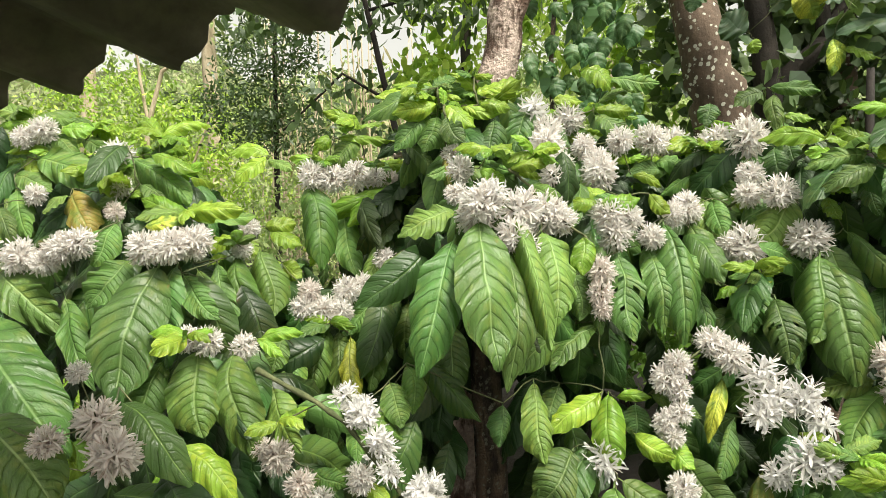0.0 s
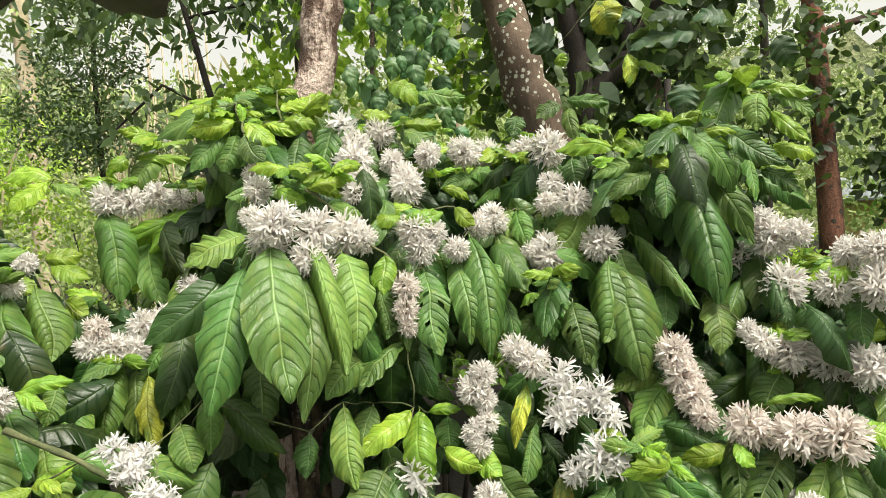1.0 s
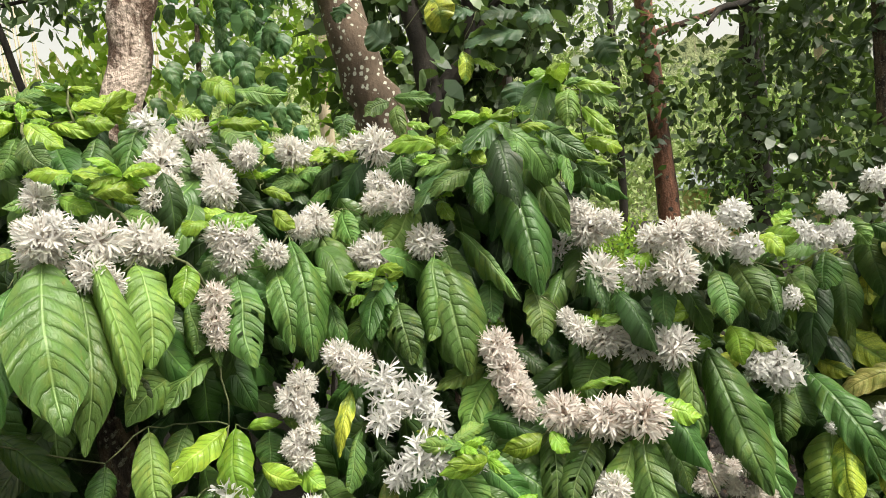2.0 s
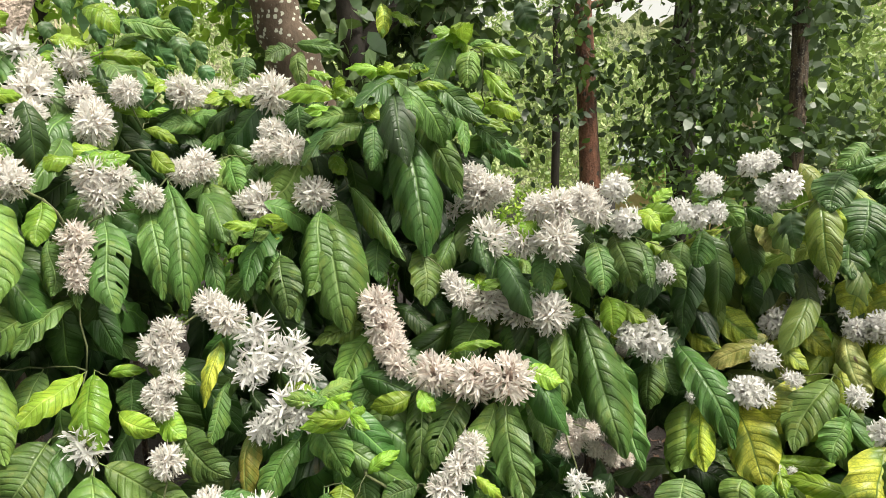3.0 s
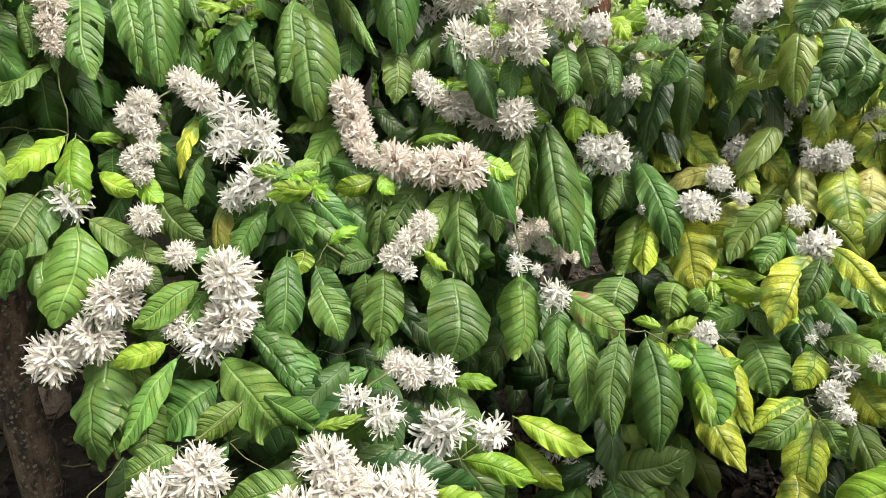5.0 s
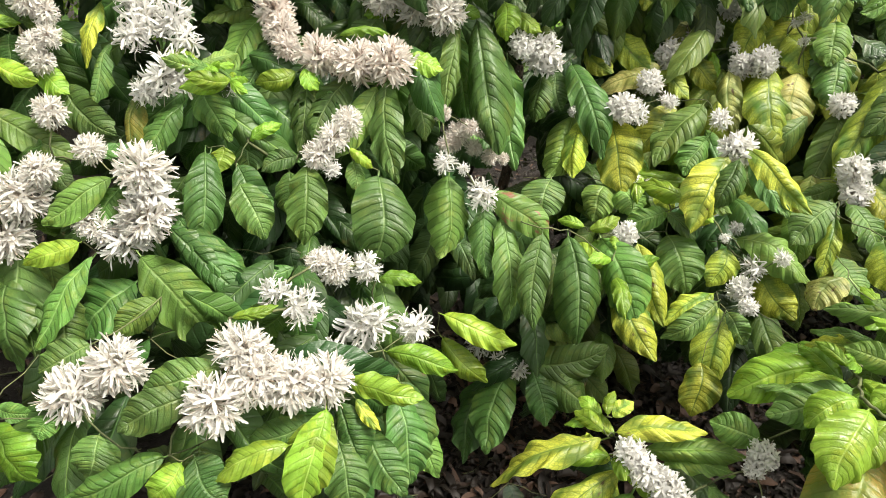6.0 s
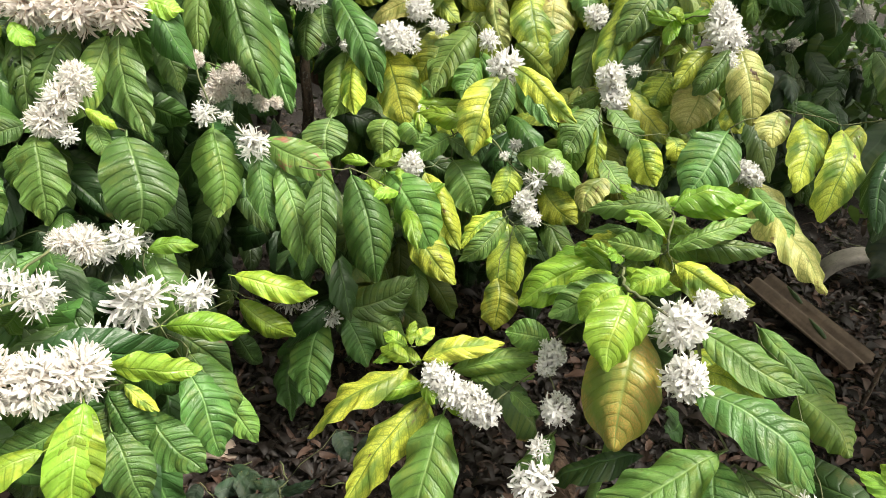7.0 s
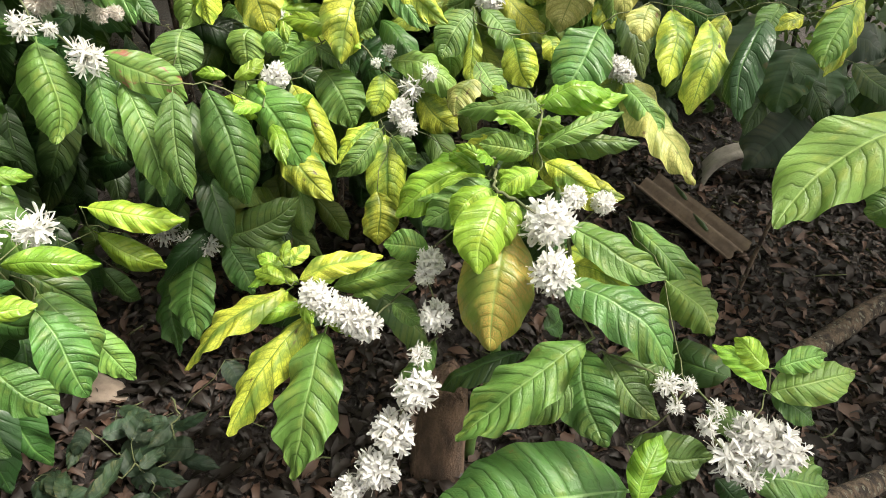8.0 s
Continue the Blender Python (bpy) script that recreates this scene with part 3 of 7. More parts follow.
fl("f", -0.415, 1.208, 1.377, 0.051)
fl("f", -0.518, 0.842, 1.426, 0.030)
fl("c", -0.492, 0.838, 1.361, 0.060)
fl("c", -0.459, 0.816, 1.322, 0.068)
fl("c", -0.530, 0.787, 1.349, 0.041)
fl("c", -0.288, 1.107, 1.149, 0.052)
fl("c", -0.326, 1.099, 1.203, 0.057)
fl("c", -0.350, 1.096, 1.219, 0.041)
fl("c", -0.549, 1.106, 1.169, 0.047)
fl("f", -0.249, 1.113, 1.119, 0.042)
lf("y", -1.166, 1.632, 1.856, -1.071, 1.636, 1.845, 0.035)
lf("y", -1.016, 1.638, 1.848, -0.939, 1.653, 1.856, 0.052)
lf("y", -1.046, 1.630, 1.798, -1.150, 1.610, 1.789, 0.029)
lf("y", -1.096, 1.620, 1.775, -1.065, 1.595, 1.728, 0.043)
lf("m", -1.055, 1.596, 1.766, -0.859, 1.564, 1.691, 0.090)
lf("m", -1.094, 1.571, 1.730, -0.997, 1.554, 1.691, 0.061)
lf("m", -1.047, 1.638, 1.819, -0.963, 1.611, 1.770, 0.052)
lf("b", -0.904, 1.489, 1.687, -0.835, 1.430, 1.578, 0.073)
lf("m", -0.903, 1.468, 1.674, -0.947, 1.435, 1.637, 0.060)
lf("m", -1.083, 1.552, 1.691, -1.017, 1.491, 1.577, 0.057)
lf("d", -1.073, 1.476, 1.650, -1.013, 1.425, 1.555, 0.042)
lf("m", -0.781, 1.543, 1.761, -0.625, 1.482, 1.653, 0.073)
lf("m", -0.840, 1.589, 1.752, -0.774, 1.542, 1.668, 0.058)
lf("y", -0.722, 1.510, 1.770, -0.614, 1.495, 1.732, 0.053)
lf("d", -0.759, 1.523, 1.700, -0.661, 1.486, 1.633, 0.056)
lf("o", -0.650, 1.314, 1.607, -0.589, 1.337, 1.627, 0.040)
lf("m", -0.753, 1.392, 1.610, -0.780, 1.337, 1.523, 0.071)
lf("y", -0.556, 1.615, 1.568, -0.626, 1.579, 1.533, 0.046)
lf("y", -0.560, 1.530, 1.525, -0.603, 1.510, 1.507, 0.038)
lf("y", -0.542, 1.594, 1.558, -0.492, 1.575, 1.524, 0.045)
lf("m", -0.672, 1.283, 1.538, -0.726, 1.218, 1.454, 0.086)
lf("d", -0.586, 1.227, 1.530, -0.605, 1.078, 1.295, 0.123)
lf("d", -0.562, 1.254, 1.527, -0.547, 1.151, 1.351, 0.072)
lf("m", -0.561, 1.284, 1.508, -0.472, 1.234, 1.427, 0.057)
lf("d", -0.556, 1.344, 1.511, -0.477, 1.271, 1.389, 0.049)
lf("d", -0.556, 1.457, 1.514, -0.486, 1.372, 1.368, 0.053)
lf("m", -0.549, 1.561, 1.521, -0.460, 1.454, 1.338, 0.070)
lf("m", -0.497, 1.585, 1.537, -0.445, 1.497, 1.381, 0.086)
lf("d", -1.018, 1.355, 1.528, -0.799, 1.279, 1.389, 0.086)
lf("d", -0.974, 1.254, 1.432, -0.709, 1.112, 1.199, 0.143)
lf("d", -0.656, 0.842, 1.363, -0.519, 0.782, 1.261, 0.091)
lf("m", -0.825, 1.309, 1.460, -0.714, 1.208, 1.292, 0.053)
lf("m", -0.557, 1.179, 1.357, -0.595, 1.097, 1.242, 0.075)
lf("m", -0.481, 1.148, 1.383, -0.443, 1.067, 1.250, 0.095)
lf("m", -0.429, 1.184, 1.368, -0.360, 1.080, 1.202, 0.084)
lf("y", -0.483, 1.015, 1.251, -0.457, 0.970, 1.182, 0.049)
lf("y", -0.473, 1.015, 1.251, -0.353, 0.976, 1.179, 0.057)
lf("y", -0.501, 1.041, 1.236, -0.546, 1.021, 1.217, 0.025)
lf("d", -0.492, 1.044, 1.254, -0.557, 1.025, 1.240, 0.034)
lf("y", -0.393, 1.219, 1.390, -0.336, 1.201, 1.358, 0.024)
lf("y", -0.390, 1.225, 1.386, -0.308, 1.244, 1.398, 0.029)
lf("m", -0.381, 1.268, 1.277, -0.309, 1.197, 1.170, 0.067)
lf("m", -0.269, 1.145, 1.158, -0.209, 1.134, 1.133, 0.044)
use("main")
lf("y", 0.271, 1.387, 1.572, 0.260, 1.343, 1.494, 0.051)
lf("y", 0.326, 1.517, 1.650, 0.242, 1.509, 1.637, 0.042)
lf("y", 0.332, 1.503, 1.643, 0.427, 1.513, 1.659, 0.048)
lf("m", 0.536, 1.568, 1.527, 0.533, 1.501, 1.413, 0.080)
fl("f", -0.547, 1.667, 1.588, 0.053)
fl("f", -0.438, 1.920, 1.735, 0.083)
fl("f", -0.380, 1.924, 1.724, 0.087)
fl("f", -0.305, 1.932, 1.737, 0.083)
fl("f", -0.245, 1.931, 1.728, 0.061)
fl("c", -0.202, 1.931, 1.722, 0.052)
fl("f", -0.380, 1.543, 1.398, 0.064)
fl("f", -0.334, 1.553, 1.389, 0.074)
fl("f", -0.292, 1.553, 1.386, 0.064)
fl("c", -0.367, 1.552, 1.439, 0.057)
fl("f", -0.288, 1.611, 1.430, 0.066)
fl("f", -0.252, 1.660, 1.437, 0.061)
fl("f", -0.203, 1.765, 1.495, 0.064)
fl("f", -0.203, 1.185, 1.267, 0.042)
fl("s", -0.176, 1.179, 1.274, 0.044)
fl("s", -0.144, 1.129, 1.201, 0.064)
fl("s", -0.059, 1.205, 1.093, 0.074)
fl("f", -0.182, 1.123, 1.152, 0.053)
fl("f", 0.049, 1.311, 1.650, 0.083)
fl("f", 0.033, 1.346, 1.620, 0.076)
fl("f", 0.133, 1.349, 1.637, 0.083)
fl("f", 0.197, 1.425, 1.622, 0.097)
fl("f", 0.113, 1.314, 1.580, 0.072)
fl("s", 0.072, 1.310, 1.672, 0.065)
fl("f", 0.137, 1.330, 1.555, 0.061)
fl("f", 0.225, 1.405, 1.611, 0.064)
fl("s", 0.214, 1.787, 1.903, 0.095)
fl("f", -0.011, 1.653, 1.773, 0.059)
fl("f", 0.006, 1.522, 1.729, 0.062)
fl("f", -0.004, 1.444, 1.669, 0.052)
fl("f", 0.242, 1.767, 1.839, 0.087)
fl("f", 0.227, 1.712, 1.793, 0.092)
fl("f", 0.315, 1.841, 1.885, 0.082)
fl("f", 0.243, 1.564, 1.742, 0.070)
fl("f", 0.221, 1.510, 1.711, 0.061)
fl("f", 0.333, 1.717, 1.795, 0.069)
fl("f", 0.359, 1.668, 1.755, 0.067)
fl("f", 0.359, 1.631, 1.724, 0.088)
fl("f", 0.428, 1.714, 1.809, 0.069)
fl("f", 0.575, 1.939, 1.828, 0.094)
fl("f", 0.665, 2.033, 1.827, 0.099)
fl("f", 0.354, 1.510, 1.619, 0.082)
fl("f", 0.365, 1.503, 1.574, 0.079)
fl("f", 0.399, 1.509, 1.613, 0.061)
fl("f", 0.457, 1.525, 1.565, 0.062)
fl("f", 0.531, 1.610, 1.616, 0.065)
fl("c", 0.317, 1.431, 1.495, 0.065)
fl("c", 0.314, 1.415, 1.446, 0.058)
fl("c", 0.316, 1.405, 1.410, 0.045)
fl("s", 0.307, 1.329, 1.102, 0.095)
fl("f", 0.326, 1.186, 0.851, 0.104)
fl("f", 0.246, 1.211, 0.801, 0.105)
lf("y", 0.309, 1.394, 1.228, 0.192, 1.350, 1.153, 0.061)
lf("d", 0.280, 1.368, 1.115, 0.162, 1.259, 0.930, 0.095)
lf("d", 0.231, 1.474, 1.220, 0.193, 1.414, 1.117, 0.063)
lf("m", 0.316, 1.287, 1.061, 0.256, 1.183, 0.884, 0.114)
lf("m", 0.338, 1.306, 1.067, 0.488, 1.253, 0.977, 0.070)
lf("d", 0.499, 1.567, 1.590, 0.507, 1.418, 1.335, 0.094)
lf("h", 0.368, 1.480, 1.522, 0.382, 1.377, 1.346, 0.087)
lf("d", 0.455, 1.559, 1.538, 0.465, 1.449, 1.351, 0.074)
lf("m", 0.266, 1.473, 1.489, 0.267, 1.412, 1.385, 0.061)
lf("d", 0.316, 1.477, 1.499, 0.312, 1.395, 1.359, 0.045)
lf("d", 0.307, 1.424, 1.373, 0.196, 1.372, 1.284, 0.060)
lf("y", -0.551, 1.868, 1.794, -0.674, 1.874, 1.804, 0.063)
lf("y", -0.552, 1.838, 1.787, -0.628, 1.796, 1.715, 0.058)
lf("m", -0.560, 1.891, 1.779, -0.484, 1.873, 1.749, 0.037)
lf("y", -0.495, 1.678, 1.579, -0.408, 1.659, 1.547, 0.062)
lf("y", -0.510, 1.681, 1.594, -0.430, 1.686, 1.602, 0.048)
lf("y", -0.448, 1.611, 1.499, -0.395, 1.591, 1.466, 0.046)
lf("m", -0.393, 1.395, 1.352, -0.411, 1.355, 1.284, 0.052)
lf("m", -0.386, 1.472, 1.312, -0.387, 1.402, 1.194, 0.073)
lf("m", -0.456, 1.940, 1.708, -0.390, 1.807, 1.464, 0.100)
lf("m", -0.359, 1.970, 1.648, -0.289, 1.851, 1.434, 0.088)
lf("y", -0.205, 1.957, 1.702, -0.443, 1.898, 1.601, 0.058)
lf("y", -0.185, 1.932, 1.701, -0.326, 1.864, 1.586, 0.062)
lf("m", -0.304, 1.990, 1.836, -0.381, 1.945, 1.760, 0.073)
lf("y", -0.366, 1.984, 1.852, -0.187, 1.977, 1.840, 0.035)
lf("y", -0.400, 1.981, 1.861, -0.433, 1.953, 1.812, 0.045)
lf("m", -0.075, 1.720, 1.883, -0.164, 1.663, 1.786, 0.062)
lf("m", -0.056, 1.705, 1.875, -0.090, 1.654, 1.783, 0.076)
lf("d", -0.028, 1.647, 1.867, 0.017, 1.608, 1.800, 0.060)
lf("y", -0.056, 1.698, 1.908, -0.172, 1.685, 1.885, 0.055)
lf("y", -0.029, 1.673, 1.899, 0.046, 1.642, 1.845, 0.061)
lf("y", -0.036, 1.675, 1.902, -0.043, 1.701, 1.954, 0.021)
lf("d", 0.100, 1.737, 1.869, 0.079, 1.680, 1.761, 0.078)
lf("d", 0.200, 1.825, 1.925, 0.141, 1.722, 1.734, 0.071)
lf("d", 0.248, 1.804, 1.884, 0.306, 1.696, 1.685, 0.073)
lf("y", 0.061, 1.740, 1.911, 0.142, 1.736, 1.903, 0.039)
lf("y", 0.054, 1.746, 1.942, 0.127, 1.763, 1.971, 0.049)
lf("y", 0.348, 1.838, 2.012, 0.426, 1.807, 1.960, 0.072)
lf("m", 0.433, 1.850, 1.995, 0.570, 1.842, 1.982, 0.057)
lf("y", 0.382, 1.811, 1.903, 0.491, 1.810, 1.901, 0.038)
lf("y", 0.272, 1.838, 1.938, 0.355, 1.833, 1.930, 0.041)
lf("d", 0.382, 1.802, 1.886, 0.453, 1.756, 1.808, 0.065)
lf("y", 0.051, 1.477, 1.726, 0.112, 1.460, 1.698, 0.039)
lf("y", 0.117, 1.433, 1.723, 0.205, 1.445, 1.743, 0.030)
lf("m", 0.164, 1.445, 1.685, 0.229, 1.433, 1.664, 0.040)
lf("b", -0.030, 1.668, 1.783, -0.014, 1.604, 1.660, 0.032)
lf("d", 0.022, 1.599, 1.791, 0.012, 1.530, 1.659, 0.058)
lf("y", -0.228, 1.967, 1.633, -0.179, 1.933, 1.577, 0.055)
lf("y", -0.192, 1.959, 1.667, -0.117, 1.964, 1.675, 0.055)
lf("m", -0.009, 1.358, 1.632, -0.128, 1.329, 1.582, 0.076)
lf("d", 0.042, 1.309, 1.610, 0.073, 1.152, 1.342, 0.118)
lf("d", -0.011, 1.340, 1.569, -0.079, 1.194, 1.320, 0.099)
lf("m", -0.114, 1.697, 1.533, -0.179, 1.608, 1.381, 0.094)
lf("m", -0.198, 1.841, 1.553, -0.274, 1.758, 1.412, 0.054)
lf("m", -0.196, 1.661, 1.417, -0.282, 1.603, 1.317, 0.076)
lf("d", 0.088, 1.335, 1.568, 0.093, 1.176, 1.298, 0.080)
lf("m", 0.119, 1.321, 1.615, 0.172, 1.178, 1.372, 0.052)
lf("m", 0.181, 1.385, 1.583, 0.198, 1.280, 1.400, 0.085)
lf("m", 0.149, 1.355, 1.554, 0.141, 1.248, 1.368, 0.043)
lf("d", -0.018, 1.581, 1.342, -0.019, 1.491, 1.190, 0.085)
lf("m", 0.255, 1.443, 1.367, 0.128, 1.387, 1.272, 0.083)
lf("m", -0.190, 1.624, 1.378, -0.219, 1.517, 1.196, 0.087)
lf("m", -0.135, 1.674, 1.385, -0.131, 1.593, 1.246, 0.076)
lf("m", -0.324, 1.564, 1.333, -0.357, 1.482, 1.193, 0.071)
lf("o", -0.272, 1.567, 1.318, -0.244, 1.478, 1.167, 0.051)
lf("m", -0.305, 1.597, 1.326, -0.293, 1.513, 1.184, 0.062)
lf("m", -0.142, 1.274, 1.286, -0.114, 1.228, 1.209, 0.059)
lf("m", -0.112, 1.333, 1.306, -0.095, 1.282, 1.219, 0.050)
lf("m", -0.188, 1.233, 1.253, -0.194, 1.177, 1.156, 0.046)
lf("y", -0.186, 1.158, 1.115, -0.127, 1.146, 1.095, 0.032)
lf("m", 0.165, 1.404, 1.248, 0.180, 1.316, 1.098, 0.069)
lf("d", 0.242, 1.359, 1.111, 0.157, 1.303, 1.015, 0.111)
lf("d", 0.091, 1.338, 1.218, 0.081, 1.294, 1.143, 0.050)
lf("y", 0.364, 1.596, 1.673, 0.289, 1.591, 1.665, 0.039)
lf("m", 0.393, 1.578, 1.658, 0.311, 1.562, 1.631, 0.044)
lf("m", 0.586, 1.938, 1.760, 0.706, 1.921, 1.731, 0.062)
lf("m", 0.624, 1.931, 1.742, 0.498, 1.921, 1.725, 0.054)
lf("y", 0.463, 1.717, 1.718, 0.535, 1.698, 1.686, 0.030)
lf("y", 0.472, 1.594, 1.665, 0.515, 1.568, 1.620, 0.041)
use("mid")
lf("h", 0.723, 1.470, 1.424, 0.719, 1.387, 1.292, 0.081)
lf("m", 0.826, 1.480, 1.520, 0.764, 1.387, 1.337, 0.112)
lf("d", 0.718, 1.520, 1.439, 0.669, 1.471, 1.337, 0.065)
lf("y", 0.653, 1.513, 1.442, 0.728, 1.495, 1.464, 0.038)
lf("y", 0.660, 1.512, 1.441, 0.606, 1.519, 1.416, 0.038)
lf("y", 0.665, 1.505, 1.437, 0.671, 1.477, 1.397, 0.030)
lf("y", 0.922, 1.173, 1.154, 0.838, 1.193, 1.129, 0.047)
lf("y", 0.934, 1.159, 1.162, 0.957, 1.123, 1.127, 0.042)
fl("f", 0.754, 1.909, 1.821, 0.098)
fl("f", 0.789, 1.772, 1.819, 0.103)
fl("f", 0.719, 1.898, 1.790, 0.067)
fl("f", 0.769, 1.714, 1.714, 0.069)
fl("f", 0.730, 1.638, 1.663, 0.066)
fl("f", 0.784, 1.589, 1.667, 0.085)
fl("f", 0.578, 1.646, 1.629, 0.081)
fl("f", 0.711, 1.604, 1.533, 0.101)
fl("f", 0.673, 1.612, 1.537, 0.065)
fl("f", 0.818, 1.515, 1.558, 0.092)
fl("c", 0.909, 1.339, 1.312, 0.083)
fl("c", 0.919, 1.323, 1.261, 0.088)
fl("c", 0.926, 1.286, 1.222, 0.078)
fl("c", 0.925, 1.248, 1.189, 0.064)
fl("c", 0.973, 1.170, 1.190, 0.093)
fl("c", 1.033, 1.103, 1.188, 0.098)
fl("c", 1.094, 1.061, 1.196, 0.104)
fl("f", 1.106, 1.350, 1.346, 0.049)
fl("f", 1.112, 1.312, 1.323, 0.069)
fl("f", 1.178, 1.306, 1.293, 0.092)
fl("f", 1.251, 1.273, 1.277, 0.095)
fl("f", 1.292, 1.200, 1.276, 0.097)
fl("f", 1.252, 1.450, 1.550, 0.106)
fl("f", 1.234, 1.474, 1.589, 0.077)
fl("f", 1.272, 1.388, 1.563, 0.066)
fl("f", 1.208, 1.548, 1.490, 0.095)
fl("f", 1.223, 1.376, 1.439, 0.105)
fl("f", 1.251, 1.256, 1.446, 0.075)
fl("f", 1.286, 1.251, 1.523, 0.069)
fl("f", 1.306, 1.194, 1.530, 0.080)
fl("f", 1.292, 1.174, 1.454, 0.099)
fl("f", 1.367, 1.179, 1.544, 0.074)
fl("f", 1.381, 1.151, 1.517, 0.066)
fl("f", 1.009, 1.092, 1.061, 0.053)
fl("c", 1.305, 1.053, 1.038, 0.038)
fl("c", 1.339, 1.056, 1.028, 0.035)
fl("c", 1.218, 1.039, 1.083, 0.036)
fl("f", 0.559, 1.411, 1.335, 0.070)
fl("f", 0.586, 1.376, 1.313, 0.075)
fl("s", 0.632, 1.343, 1.287, 0.093)
fl("s", 0.645, 1.315, 1.242, 0.092)
fl("s", 0.701, 1.294, 1.243, 0.086)
fl("s", 0.619, 1.297, 1.211, 0.085)
fl("s", 0.719, 1.263, 1.211, 0.073)
fl("s", 0.665, 1.216, 1.147, 0.099)
fl("s", 0.697, 1.208, 1.149, 0.082)
fl("s", 0.625, 1.237, 1.108, 0.070)
fl("s", 0.783, 1.182, 1.125, 0.053)
fl("f", 0.470, 1.369, 1.299, 0.061)
fl("f", 0.444, 1.365, 1.268, 0.066)
fl("f", 0.469, 1.358, 1.245, 0.054)
fl("f", 0.437, 1.337, 1.185, 0.053)
fl("f", 0.447, 1.331, 1.153, 0.053)
fl("f", 0.467, 1.334, 1.203, 0.048)
fl("f", 0.372, 1.188, 0.929, 0.097)
fl("f", 0.414, 1.181, 0.982, 0.065)
fl("f", 0.506, 1.138, 1.030, 0.058)
fl("f", 0.589, 1.071, 1.004, 0.101)
fl("s", 0.597, 1.063, 0.957, 0.110)
fl("f", 0.581, 1.057, 0.908, 0.106)
fl("s", 0.535, 1.063, 0.863, 0.104)
fl("f", 0.501, 1.084, 0.884, 0.064)
fl("f", 0.478, 1.103, 0.904, 0.064)
fl("f", 0.446, 1.257, 1.072, 0.061)
fl("f", 0.978, 1.004, 1.091, 0.060)
fl("f", 0.943, 0.995, 1.062, 0.062)
fl("f", 0.913, 0.997, 1.028, 0.062)
fl("s", 0.938, 0.979, 1.000, 0.042)
fl("s", 1.174, 0.935, 1.007, 0.050)
fl("s", 1.248, 0.886, 0.944, 0.074)
fl("s", 1.208, 0.910, 0.999, 0.031)
fl("c", 1.302, 1.106, 1.002, 0.059)
fl("c", 1.323, 1.104, 1.022, 0.045)
fl("c", 1.281, 1.107, 0.981, 0.051)
fl("c", 1.338, 1.081, 0.976, 0.042)
fl("s", 0.980, 0.902, 0.798, 0.079)
fl("s", 0.927, 0.925, 0.789, 0.072)
fl("f", 0.908, 0.941, 0.812, 0.060)
fl("f", 0.489, 0.720, 0.820, 0.092)
fl("f", 0.424, 0.734, 0.775, 0.092)
fl("s", 0.748, 0.730, 0.888, 0.066)
fl("s", 0.763, 0.634, 0.917, 0.067)
fl("s", 0.926, 0.763, 0.887, 0.066)
fl("f", 0.865, 0.767, 0.898, 0.059)
fl("f", 0.839, 0.784, 0.906, 0.043)
fl("f", 0.658, 0.571, 0.907, 0.078)
fl("f", 0.668, 0.547, 0.872, 0.084)
fl("f", 0.717, 0.531, 0.858, 0.085)
fl("f", 0.764, 0.527, 0.852, 0.080)
fl("s", 0.920, 0.754, 0.766, 0.112)
fl("s", 1.009, 0.712, 0.762, 0.079)
fl("f", 0.605, 0.534, 0.854, 0.086)
fl("s", 0.826, 0.670, 0.791, 0.046)
lf("m", 0.912, 1.365, 1.253, 0.806, 1.313, 1.115, 0.079)
lf("d", 0.899, 1.327, 1.188, 0.828, 1.279, 1.077, 0.065)
lf("d", 0.928, 1.263, 1.163, 0.846, 1.176, 0.992, 0.106)
lf("h", 0.963, 1.207, 1.156, 0.907, 1.114, 0.992, 0.064)
lf("h", 1.028, 1.141, 1.150, 0.934, 1.088, 1.018, 0.078)
lf("m", 1.073, 1.081, 1.138, 0.953, 1.035, 0.998, 0.065)
lf("d", 1.088, 1.061, 1.156, 1.064, 0.936, 0.970, 0.078)
lf("d", 1.172, 1.105, 1.122, 1.176, 1.031, 1.024, 0.056)
lf("d", 1.185, 1.339, 1.243, 1.120, 1.297, 1.144, 0.084)
lf("d", 1.252, 1.314, 1.243, 1.239, 1.257, 1.156, 0.085)
lf("m", 1.336, 1.201, 1.254, 1.257, 1.097, 1.062, 0.056)
lf("d", 1.307, 1.239, 1.212, 1.279, 1.174, 1.105, 0.062)
lf("d", 1.378, 1.190, 1.260, 1.357, 0.998, 0.985, 0.109)
lf("m", 0.893, 1.006, 1.005, 0.854, 0.923, 0.867, 0.084)
lf("d", 0.722, 1.119, 1.008, 0.687, 1.021, 0.852, 0.088)
lf("d", 0.767, 1.082, 0.955, 0.796, 0.995, 0.855, 0.077)
lf("d", 0.772, 1.097, 0.983, 0.821, 1.016, 0.904, 0.067)
lf("d", 0.873, 1.075, 0.966, 0.855, 1.027, 0.889, 0.069)
lf("d", 0.826, 1.169, 1.041, 0.800, 1.111, 0.945, 0.065)
lf("m", 0.745, 1.220, 1.136, 0.765, 1.128, 1.024, 0.076)
lf("y", 0.748, 1.111, 1.021, 0.732, 1.086, 0.977, 0.050)
lf("y", 0.804, 1.120, 1.026, 0.872, 1.115, 1.062, 0.029)
lf("m", 0.986, 0.995, 1.007, 0.986, 0.954, 0.952, 0.042)
lf("y", 0.978, 0.993, 1.037, 1.015, 0.953, 1.006, 0.022)
